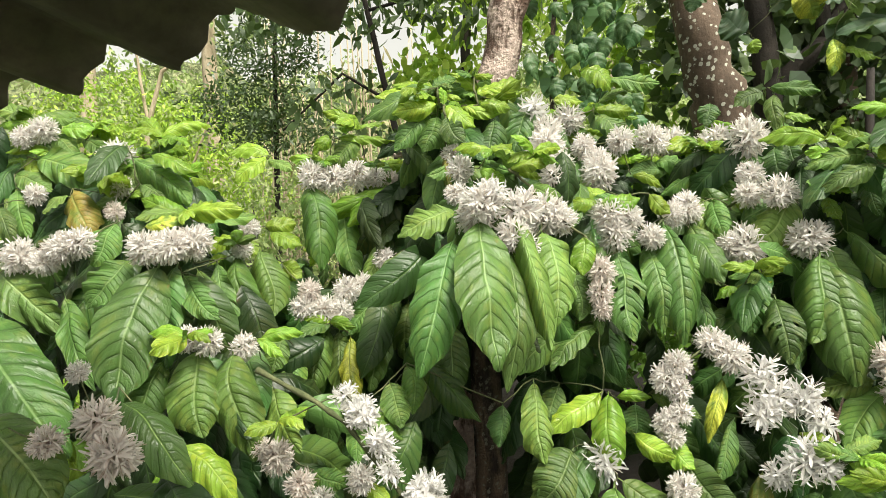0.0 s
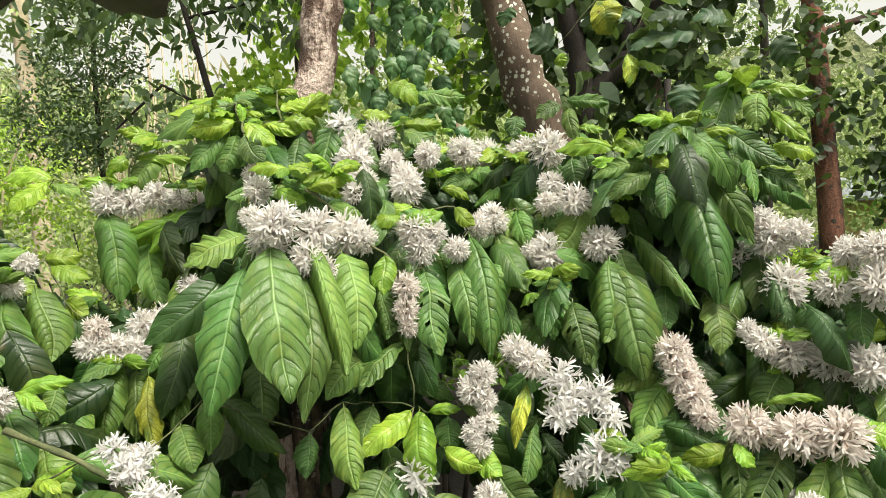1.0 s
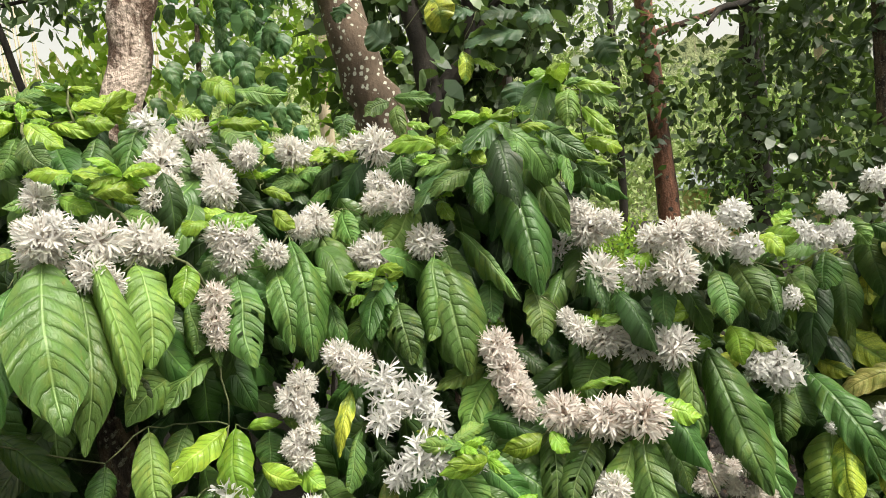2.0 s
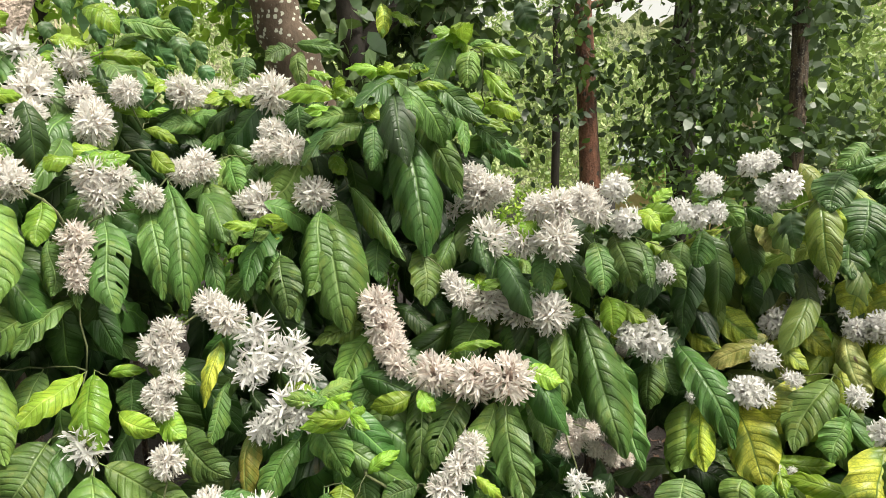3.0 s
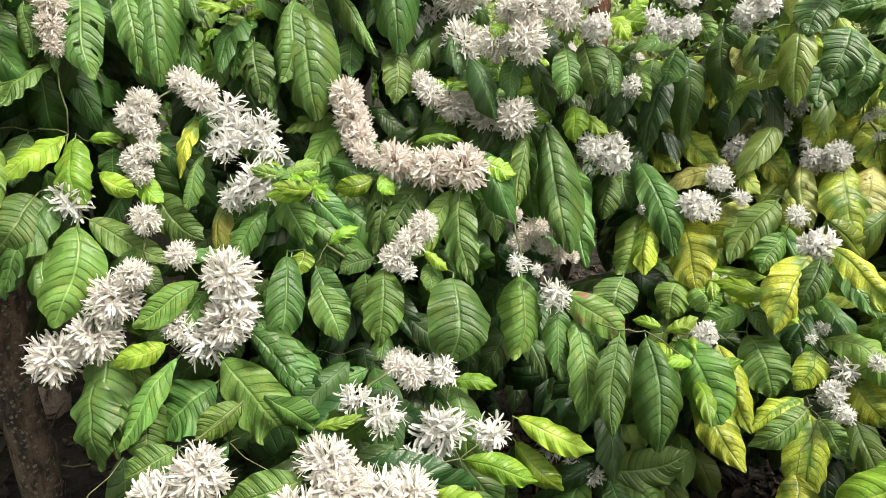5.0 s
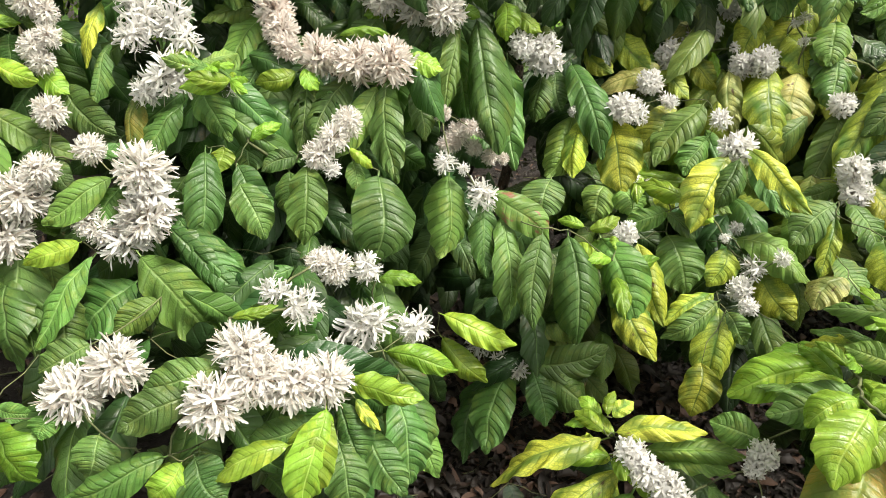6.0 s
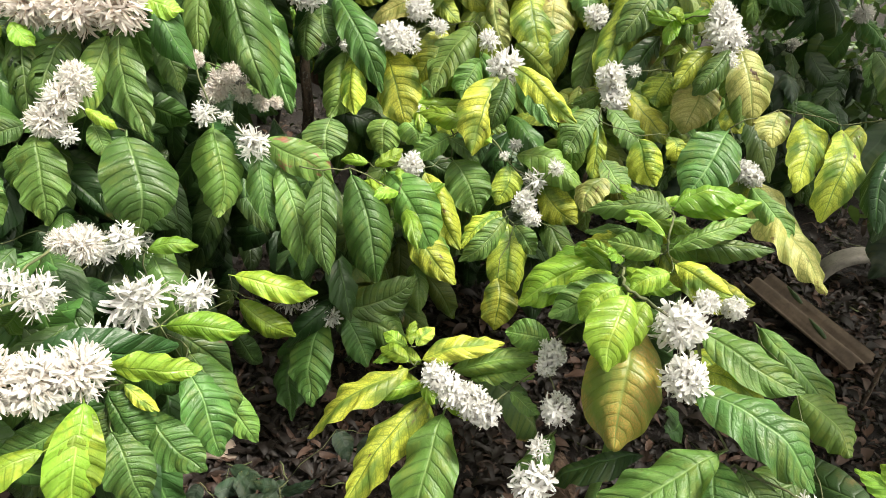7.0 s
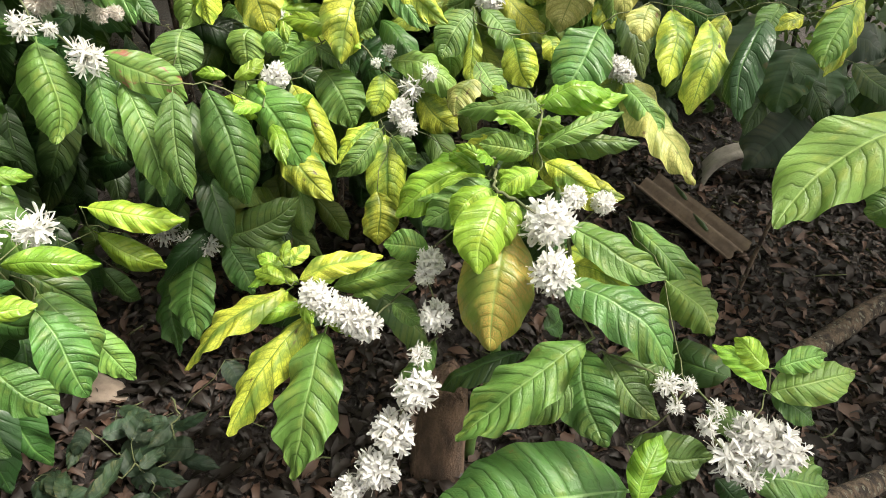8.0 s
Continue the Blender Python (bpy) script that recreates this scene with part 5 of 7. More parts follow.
fl("F", 1.466, 0.236, 0.646, 0.040)
fl("F", 1.411, 0.164, 0.626, 0.064)
fl("s", 1.358, 0.157, 0.570, 0.049)
fl("s", 1.478, -0.236, 0.688, 0.042)
fl("s", 1.513, -0.264, 0.672, 0.030)
fl("s", 1.480, -0.260, 0.650, 0.030)
fl("s", 1.546, -0.312, 0.623, 0.031)
fl("s", 1.527, -0.313, 0.599, 0.038)
fl("F", 1.582, -0.375, 0.574, 0.070)
fl("F", 1.605, -0.414, 0.554, 0.089)
fl("s", 1.538, -0.360, 0.545, 0.080)
fl("s", 1.555, -0.405, 0.512, 0.049)
fl("F", 1.623, -0.441, 0.543, 0.059)
fl("F", 2.115, 0.205, 0.893, 0.062)
fl("F", 2.116, 0.175, 0.885, 0.048)
lf("d", 2.151, 0.277, 0.957, 1.982, 0.268, 0.838, 0.132)
lf("d", 1.908, 0.450, 0.886, 1.899, 0.355, 0.844, 0.077)
lf("p", 1.765, 0.354, 0.915, 1.689, 0.353, 0.863, 0.072)
lf("o", 2.157, 0.178, 0.868, 2.068, 0.262, 0.833, 0.067)
lf("o", 1.301, 0.446, 0.593, 1.102, 0.528, 0.482, 0.067)
lf("o", 1.317, 0.399, 0.551, 1.094, 0.393, 0.396, 0.072)
lf("m", 1.310, 0.351, 0.537, 1.115, 0.248, 0.371, 0.119)
lf("o", 1.334, 0.441, 0.603, 1.456, 0.334, 0.653, 0.051)
lf("y", 1.308, 0.452, 0.607, 1.285, 0.518, 0.612, 0.033)
lf("y", 1.330, 0.484, 0.615, 1.313, 0.540, 0.621, 0.034)
lf("y", 1.321, 0.462, 0.636, 1.353, 0.488, 0.667, 0.024)
lf("o", 1.330, 0.456, 0.633, 1.373, 0.451, 0.661, 0.033)
lf("y", 1.314, 0.476, 0.603, 1.267, 0.518, 0.584, 0.028)
lf("m", 1.384, 0.403, 0.574, 1.508, 0.272, 0.619, 0.052)
lf("m", 1.411, 0.372, 0.551, 1.496, 0.275, 0.579, 0.044)
lf("m", 1.522, 0.272, 0.662, 1.478, 0.352, 0.657, 0.065)
lf("m", 1.411, 0.161, 0.565, 1.310, 0.169, 0.498, 0.050)
lf("m", 1.426, 0.279, 0.575, 1.436, 0.211, 0.560, 0.038)
lf("b", 1.551, 0.121, 0.779, 1.391, 0.035, 0.643, 0.130)
lf("y", 1.528, 0.140, 0.842, 1.426, 0.096, 0.757, 0.092)
lf("y", 1.552, 0.168, 0.833, 1.473, 0.192, 0.786, 0.060)
lf("y", 1.746, 0.328, 0.776, 1.654, 0.382, 0.730, 0.055)
lf("m", 1.600, 0.200, 0.815, 1.478, 0.258, 0.750, 0.075)
lf("y", 1.548, 0.115, 0.832, 1.479, 0.095, 0.778, 0.060)
lf("m", 1.739, 0.194, 0.925, 1.646, 0.319, 0.900, 0.039)
lf("m", 1.720, 0.182, 0.919, 1.699, 0.271, 0.932, 0.049)
lf("y", 1.743, 0.190, 0.920, 1.836, 0.099, 0.955, 0.062)
lf("y", 1.617, 0.115, 0.864, 1.553, 0.150, 0.831, 0.046)
lf("m", 1.683, 0.146, 0.875, 1.810, 0.055, 0.935, 0.044)
lf("d", 1.708, 0.154, 0.872, 1.804, 0.007, 0.892, 0.049)
lf("o", 1.672, 0.129, 0.853, 1.690, 0.020, 0.832, 0.054)
lf("m", 1.678, 0.164, 0.858, 1.637, 0.255, 0.858, 0.053)
lf("y", 1.680, 0.165, 0.892, 1.675, 0.263, 0.919, 0.027)
lf("m", 1.607, 0.030, 0.794, 1.637, -0.154, 0.757, 0.077)
lf("m", 1.883, -0.002, 0.673, 1.840, -0.205, 0.580, 0.069)
lf("o", 1.582, -0.004, 0.737, 1.604, -0.116, 0.717, 0.060)
lf("d", 1.500, -0.025, 0.757, 1.509, -0.236, 0.697, 0.102)
lf("m", 1.780, -0.129, 0.644, 1.757, -0.248, 0.590, 0.091)
lf("m", 1.451, -0.102, 0.708, 1.240, -0.007, 0.592, 0.095)
lf("d", 1.454, -0.098, 0.688, 1.375, -0.201, 0.602, 0.097)
lf("d", 1.459, -0.113, 0.668, 1.327, -0.067, 0.592, 0.066)
lf("d", 1.475, -0.131, 0.681, 1.456, -0.249, 0.631, 0.062)
lf("y", 1.374, -0.277, 0.521, 1.469, -0.259, 0.591, 0.052)
lf("d", 1.442, -0.226, 0.560, 1.502, -0.343, 0.565, 0.085)
lf("y", 1.641, -0.365, 0.627, 1.646, -0.261, 0.663, 0.045)
lf("y", 1.649, -0.353, 0.665, 1.653, -0.286, 0.689, 0.044)
lf("m", 1.661, -0.361, 0.661, 1.726, -0.424, 0.686, 0.044)
lf("m", 1.644, -0.372, 0.623, 1.748, -0.475, 0.662, 0.073)
lf("d", 1.660, -0.378, 0.605, 1.666, -0.456, 0.585, 0.050)
lf("p", 2.128, 0.174, 0.870, 2.041, -0.072, 0.733, 0.110)
lf("m", 2.099, 0.169, 0.868, 2.052, 0.034, 0.794, 0.059)
lf("o", 2.254, 0.154, 1.007, 2.118, 0.079, 0.891, 0.082)
lf("o", 2.301, 0.081, 0.990, 2.124, 0.009, 0.845, 0.085)
lf("p", 2.260, 0.212, 1.005, 2.188, 0.178, 0.945, 0.082)
lf("o", 2.350, 0.057, 0.999, 2.232, 0.052, 0.916, 0.069)
lf("m", 2.395, -0.043, 1.040, 2.304, -0.042, 0.977, 0.067)
lf("o", 2.390, -0.098, 1.029, 2.331, -0.057, 1.001, 0.041)
lf("o", 2.513, -0.182, 1.067, 2.326, -0.193, 0.935, 0.100)
lf("o", 1.734, 0.173, 0.794, 1.788, 0.002, 0.778, 0.087)
lf("y", 1.787, 0.218, 0.902, 1.856, 0.072, 0.952, 0.057)
lf("m", 1.746, 0.187, 0.835, 1.801, 0.087, 0.871, 0.067)
lf("d", 1.600, -0.215, 0.640, 1.485, -0.155, 0.610, 0.075)
lf("d", 1.644, -0.411, 0.403, 1.754, -0.551, 0.387, 0.096)
lf("d", 1.679, -0.393, 0.454, 1.674, -0.297, 0.486, 0.064)
lf("o", 1.666, 0.050, 0.697, 1.648, -0.045, 0.641, 0.119)
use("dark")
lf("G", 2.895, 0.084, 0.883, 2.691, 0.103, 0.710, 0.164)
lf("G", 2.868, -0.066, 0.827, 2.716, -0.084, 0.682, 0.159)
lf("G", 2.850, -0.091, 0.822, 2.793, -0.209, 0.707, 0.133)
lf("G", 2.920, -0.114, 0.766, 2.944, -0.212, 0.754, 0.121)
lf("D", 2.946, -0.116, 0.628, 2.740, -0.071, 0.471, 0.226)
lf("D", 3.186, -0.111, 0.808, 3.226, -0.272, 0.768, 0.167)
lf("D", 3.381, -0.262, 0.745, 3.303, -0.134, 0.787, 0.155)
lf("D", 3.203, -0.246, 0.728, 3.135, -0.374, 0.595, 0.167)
use("bough")
lf("G", 1.530, 2.191, 2.253, 1.299, 2.272, 2.217, 0.111)
lf("G", 1.352, 2.272, 2.342, 1.238, 2.306, 2.324, 0.081)
lf("G", 1.499, 2.211, 2.329, 1.365, 2.254, 2.317, 0.089)
lf("G", 1.623, 2.156, 2.287, 1.506, 2.195, 2.308, 0.098)
lf("G", 1.046, 2.389, 2.255, 0.972, 2.415, 2.323, 0.124)
lf("G", 1.476, 2.197, 2.070, 1.455, 2.184, 1.960, 0.111)
lf("o", 1.296, 2.282, 2.198, 1.290, 2.262, 2.073, 0.060)
lf("o", 1.205, 2.338, 2.405, 1.242, 2.300, 2.277, 0.119)
lf("y", 1.328, 2.266, 2.165, 1.417, 2.214, 2.116, 0.051)
lf("G", 1.772, 2.088, 2.210, 1.805, 2.054, 2.097, 0.089)
lf("G", 0.906, 2.462, 2.422, 0.866, 2.460, 2.348, 0.085)
lf("y", 1.072, 2.376, 2.225, 1.073, 2.360, 2.174, 0.051)
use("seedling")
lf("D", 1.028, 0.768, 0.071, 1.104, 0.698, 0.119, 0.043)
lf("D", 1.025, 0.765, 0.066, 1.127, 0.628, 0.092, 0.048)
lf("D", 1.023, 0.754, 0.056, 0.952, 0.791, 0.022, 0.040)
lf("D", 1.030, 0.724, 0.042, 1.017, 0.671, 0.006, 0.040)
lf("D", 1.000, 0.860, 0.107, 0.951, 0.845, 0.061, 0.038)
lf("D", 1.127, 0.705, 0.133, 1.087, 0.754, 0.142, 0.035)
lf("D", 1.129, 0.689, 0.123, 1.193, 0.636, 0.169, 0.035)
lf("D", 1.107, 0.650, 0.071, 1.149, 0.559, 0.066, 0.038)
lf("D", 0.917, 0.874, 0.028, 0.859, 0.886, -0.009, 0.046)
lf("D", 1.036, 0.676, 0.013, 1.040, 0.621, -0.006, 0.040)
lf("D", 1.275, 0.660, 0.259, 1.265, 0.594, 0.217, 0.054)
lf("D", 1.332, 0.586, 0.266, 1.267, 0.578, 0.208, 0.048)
use("mid")
lf("y", 0.459, 1.073, 0.867, 0.358, 1.091, 0.827, 0.049)
lf("m", 0.478, 1.069, 0.834, 0.351, 1.016, 0.681, 0.066)
lf("d", 0.355, 1.219, 0.826, 0.338, 1.074, 0.617, 0.115)
lf("d", 0.323, 1.201, 0.761, 0.303, 1.085, 0.590, 0.104)
lf("d", 0.412, 1.081, 0.757, 0.402, 1.005, 0.647, 0.089)
lf("d", 0.544, 1.058, 0.769, 0.426, 1.041, 0.671, 0.126)
lf("m", 0.572, 0.868, 0.835, 0.491, 0.865, 0.779, 0.055)
lf("d", 0.458, 0.795, 0.817, 0.375, 0.805, 0.778, 0.064)
lf("m", 0.302, 0.829, 0.706, 0.362, 0.799, 0.704, 0.032)
lf("y", 0.312, 0.773, 0.720, 0.348, 0.699, 0.641, 0.080)
lf("m", 0.390, 0.723, 0.752, 0.370, 0.709, 0.719, 0.044)
lf("d", 0.450, 0.689, 0.718, 0.420, 0.661, 0.660, 0.071)
lf("m", 0.532, 0.554, 0.763, 0.397, 0.580, 0.713, 0.056)
lf("y", 0.552, 0.531, 0.765, 0.502, 0.523, 0.723, 0.048)
lf("d", 0.581, 0.562, 0.855, 0.479, 0.578, 0.811, 0.059)
lf("d", 0.624, 0.576, 0.882, 0.519, 0.604, 0.853, 0.061)
lf("d", 0.571, 0.530, 0.769, 0.600, 0.479, 0.718, 0.073)
lf("d", 0.749, 0.524, 0.784, 0.641, 0.547, 0.747, 0.052)
lf("d", 0.803, 0.544, 0.753, 0.780, 0.508, 0.690, 0.082)
lf("y", 0.755, 0.494, 0.813, 0.709, 0.443, 0.715, 0.075)
lf("d", 0.620, 1.042, 0.892, 0.735, 0.903, 0.776, 0.090)
lf("d", 0.954, 0.666, 0.646, 0.950, 0.564, 0.504, 0.088)
lf("d", 0.842, 0.541, 0.710, 0.881, 0.457, 0.619, 0.066)
# end of placed plants


def tufts(key, low, count, seed, back=(0.07, 0.15), long=(0.06, 0.16)):
    """Shoots of young leaves on the upper twigs."""
    use(key)
    rng = random.Random(seed)
    tops = [p for p in PLACED[key] if p.z > low]
    for k in range(count):
        p = tops[rng.randrange(len(tops))] + Vector((rng.uniform(-0.04, 0.04), rng.uniform(*back), rng.uniform(0.0, 0.06)))
        w = rng.uniform(0, 6.28)
        for s_ in range(rng.randint(3, 6)):
            w += rng.uniform(1.2, 2.2)
            rise = rng.uniform(-0.35, 0.45)
            way = Vector((math.cos(w) * math.cos(rise), math.sin(w) * math.cos(rise), math.sin(rise)))
            length = rng.uniform(*long)
            lf("y" if rng.random() < 0.75 else "m", *p, *(p + way * length), length * rng.uniform(0.30, 0.42))


tufts("left", 1.6, 18, 51)
tufts("main", 1.68, 26, 52)
tufts("mid", 1.6, 15, 53)
tufts("yellow", 0.8, 3, 54)
for key, count, seed in (("left", 5, 55), ("main", 10, 56), ("mid", 13, 57)):
    tufts(key, 1.0, count, seed, (-0.05, 0.03), (0.04, 0.10))


def crowded_whorl(key, x, y, z, count, kinds, seed):
    """Leaves of all sizes that spread from one node, the lower ones longer and drooping."""
    use(key)
    rng = random.Random(seed)
    w = rng.uniform(0, 6.28)
    for k in range(count):
        w += 2.39996 + rng.uniform(-0.3, 0.3)
        f = k / count
        rise = 0.45 - 1.0 * f + rng.uniform(-0.15, 0.15)
        way = Vector((math.cos(w) * math.cos(rise), math.sin(w) * math.cos(rise), math.sin(rise)))
        p = Vector((x, y, z - 0.10 * f)) + way * 0.015
        length = 0.06 + 0.09 * f + rng.uniform(-0.01, 0.02)
        lf(kinds[int(f * len(kinds))], *p, *(p + way * length), length * rng.uniform(0.32, 0.42))


crowded_whorl("low", 1.80, 0.26, 0.87, 16, "yymom", 81)
crowded_whorl("low", 1.64, 0.22, 0.84, 13, "yyym", 82)
crowded_whorl("low", 1.34, 0.43, 0.60, 8, "yyo", 83)
crowded_whorl("mid", 1.50, 0.70, 0.84, 8, "yym", 84)


def whorled(key, cx, cy, cz, rx, ry, rz, count, kinds, flowers, seed):
    """Leaves in hanging whorls over a rounded outline, with a few blossoms."""
    use(key)
    rng = random.Random(seed)
    for k in range(count // 4):
        w, h = rng.uniform(0, 6.28), rng.uniform(-0.75, 1.0)
        r = math.sqrt(max(0, 1 - h * h)) * rng.uniform(0.8, 1.05)
        p = Vector((cx + rx * r * math.cos(w), cy + ry * r * math.sin(w), cz + rz * h))
        for s_ in range(4):
            spin, drop = w + rng.gauss(0, 1.0), rng.uniform(0.2, 1.3) if h < 0.7 else rng.uniform(-0.3, 0.6)
            way = Vector((math.cos(spin) * math.cos(drop), math.sin(spin) * math.cos(drop), -math.sin(drop)))
            length = rng.uniform(0.12, 0.21) * (0.7 if h > 0.8 else 1)
            lf(rng.choice("yym") if h > 0.75 else rng.choice(kinds), *p, *(p + way * length), length * rng.uniform(0.33, 0.44))
        if rng.random() < flowers:
            for s_ in range(rng.randint(1, 3)):
                fl("f", p.x + rng.uniform(-0.06, 0.06), p.y + rng.uniform(-0.06, 0.06), p.z + rng.uniform(-0.02, 0.04), rng.uniform(0.05, 0.07))


def loose_flowers(key, count, seed):
    """Single small open flowers among the outer leaves."""
    use(key)
    rng = random.Random(seed)
    face = Vector(SHRUBS[key]["face"]).normalized()
    spots = [p.copy() for p in PLACED[key] if p.x > 1.6]
    for k in range(count):
        p = spots[rng.randrange(len(spots))] + face * 0.03 + Vector([rng.uniform(-0.06, 0.06) for _ in range(3)])
        fl("s", p.x, p.y, p.z, rng.uniform(0.028, 0.042))


loose_flowers("yellow", 18, 91)
whorled("back_left", -1.35, 2.35, 1.15, 0.5, 0.35, 0.55, 150, "mmy", 0.25, 61)
whorled("back_far", -0.55, 2.95, 0.95, 0.5, 0.3, 0.5, 110, "mmy", 0.2, 62)
whorled("back_right", 2.25, 2.2, 0.95, 0.55, 0.45, 0.42, 170, "dmo", 0.5, 63)
whorled("right", 3.05, 1.15, 1.15, 0.45, 0.5, 0.75, 220, "ddm", 0.25, 64)
whorled("edge", 3.3, 0.6, 0.8, 0.4, 0.35, 0.55, 130, "ddD", 0.05, 65)


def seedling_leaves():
    """A dense low clump of small leaves, coloured dark for shade, close to the ground."""
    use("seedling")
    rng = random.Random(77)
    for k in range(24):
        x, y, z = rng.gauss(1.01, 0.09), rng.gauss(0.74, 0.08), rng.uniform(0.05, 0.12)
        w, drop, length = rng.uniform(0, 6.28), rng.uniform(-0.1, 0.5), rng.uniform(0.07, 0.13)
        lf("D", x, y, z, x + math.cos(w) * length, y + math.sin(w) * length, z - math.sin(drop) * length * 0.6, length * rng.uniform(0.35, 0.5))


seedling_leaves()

# inner leaves behind the outer ones, with shade put into their darker colour
PLAIN = [leaf_shape("leaf", 900 + k, 0.08 + 0.03 * k, 0.25 + 0.12 * k, 0.08, 0.012, 1.0, 0.3 * (k - 2), 0.48) for k in range(5)]


def thinned(shape):
    """The same leaf on fewer rows."""
    verts, faces, uvs = shape
    cols = (0, 2, 3, 4, 5, 7)
    keep = [i * 8 + c for i in range(0, 4 * VEINS + 1, 2) for c in cols]
    n = len(cols)
    rows = len(keep) // n
    return [verts[i] for i in keep], [(j * n + k, j * n + k + 1, (j + 1) * n + k + 1, (j + 1) * n + k) for j in range(rows - 1) for k in range(n - 1)], [uvs[i] for i in keep]


PLAIN = [tuple(np.array(part) for part in thinned(shape)) for shape in PLAIN]


def leaf_mass(places, mat, name, parent, seed):
    """One mesh of many leaves: places are (stalk, tip, width, face)."""
    verts, faces, uvs, start = [], [], [], 0
    for number, (a, b, width, face) in enumerate(places):
        v, f, uv = PLAIN[number % 5]
        way = b - a
        length = way.length
        way = way / length
        side = way.cross(face)
        side = (side if side.length > 0.1 else way.orthogonal()).normalized()
        m = np.array(Matrix((side, way, side.cross(way))).transposed())
        verts.append((v * (width, length, (width + length) / 2)) @ m.T + np.array(a - parent.location))
        faces.append(f + start)
        uvs.append(uv)
        start += len(v)
    ob = child(name, mesh_of(name, np.concatenate(verts), np.concatenate(faces), mat, np.concatenate(uvs)), parent)
    return tagged(ob, kind="stuff")


def inner_leaves(key, count, push, mat, seed, low=0.15, jitter=0.1, pull=0.45, loose=0.5, long=(0.14, 0.25), name="inner_foliage", below=9.0):
    rng = random.Random(seed)
    shrub, nodes = SHRUBS[key], PLACED[key]
    face = Vector(shrub["face"]).normalized()
    axis, places, anchors = shrub.location, [], [p for p in nodes if p.z < below]
    while len(places) < count:
        p = anchors[rng.randrange(len(anchors))].copy()
        p += Vector((axis.x - p.x, axis.y - p.y, 0)) * rng.uniform(0.02, pull) - face * rng.uniform(*push)
        p += Vector((rng.uniform(-jitter, jitter), rng.uniform(-jitter, jitter), rng.uniform(-0.08, 0.1)))
        spin, drop = rng.uniform(0, 6.28), rng.uniform(0.35, 1.45)
        way = Vector((math.cos(spin) * math.cos(drop), math.sin(spin) * math.cos(drop), -math.sin(drop)))
        length = rng.uniform(*long)
        if p.z < low + length:
            if low > 0.5:
                continue
            p.z = low + length
        if key in ("left", "main") and -0.68 < p.x < -0.33 and p.z > 1.52:
            continue
        if key in ("left", "main", "mid") and p.z > 1.72 and rng.random() < 0.7:
            continue
        if abs(p.x - axis.x) < 0.11 and p.z < 1.35 and key == "main":
            continue
        if name == "outer_foliage" and (key == "yellow" and (p.x < 2.0 or p.z < 0.8) or key == "mid" and p.x > 1.1 and p.z < 1.05):
            continue
        places.append((p, p + way * length, length * rng.uniform(0.30, 0.41), face + Vector([rng.uniform(-loose, loose) for _ in range(3)])))
        if len(places) % 6 == 0:
            nodes.append(p)
    leaf_mass(places, mat, name, shrub, seed)


for key, count, mat in (("left", 110, OUTER), ("main", 140, OUTER), ("mid", 190, OUTER), ("yellow", 120, OUTER_YELLOW)):
    inner_leaves(key, count, (0.07, 0.18), mat, 70 + count, 0.52 if key == "yellow" else 0.25, 0.07, 0.1, 0.3, (0.16, 0.24), "outer_foliage")
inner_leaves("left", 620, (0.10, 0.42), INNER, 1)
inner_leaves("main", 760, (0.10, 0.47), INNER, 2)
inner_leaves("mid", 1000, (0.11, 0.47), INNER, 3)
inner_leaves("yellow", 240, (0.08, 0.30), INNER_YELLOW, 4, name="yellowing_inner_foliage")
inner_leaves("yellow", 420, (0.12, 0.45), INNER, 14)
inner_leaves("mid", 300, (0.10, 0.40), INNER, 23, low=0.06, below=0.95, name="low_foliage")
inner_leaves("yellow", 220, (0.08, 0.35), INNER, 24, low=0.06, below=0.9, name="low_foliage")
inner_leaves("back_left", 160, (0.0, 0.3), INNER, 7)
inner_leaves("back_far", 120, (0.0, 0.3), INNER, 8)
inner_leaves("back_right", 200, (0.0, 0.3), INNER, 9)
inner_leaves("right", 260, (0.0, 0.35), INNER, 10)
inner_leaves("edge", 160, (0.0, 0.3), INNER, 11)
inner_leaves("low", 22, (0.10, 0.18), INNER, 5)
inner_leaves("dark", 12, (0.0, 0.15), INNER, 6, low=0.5)


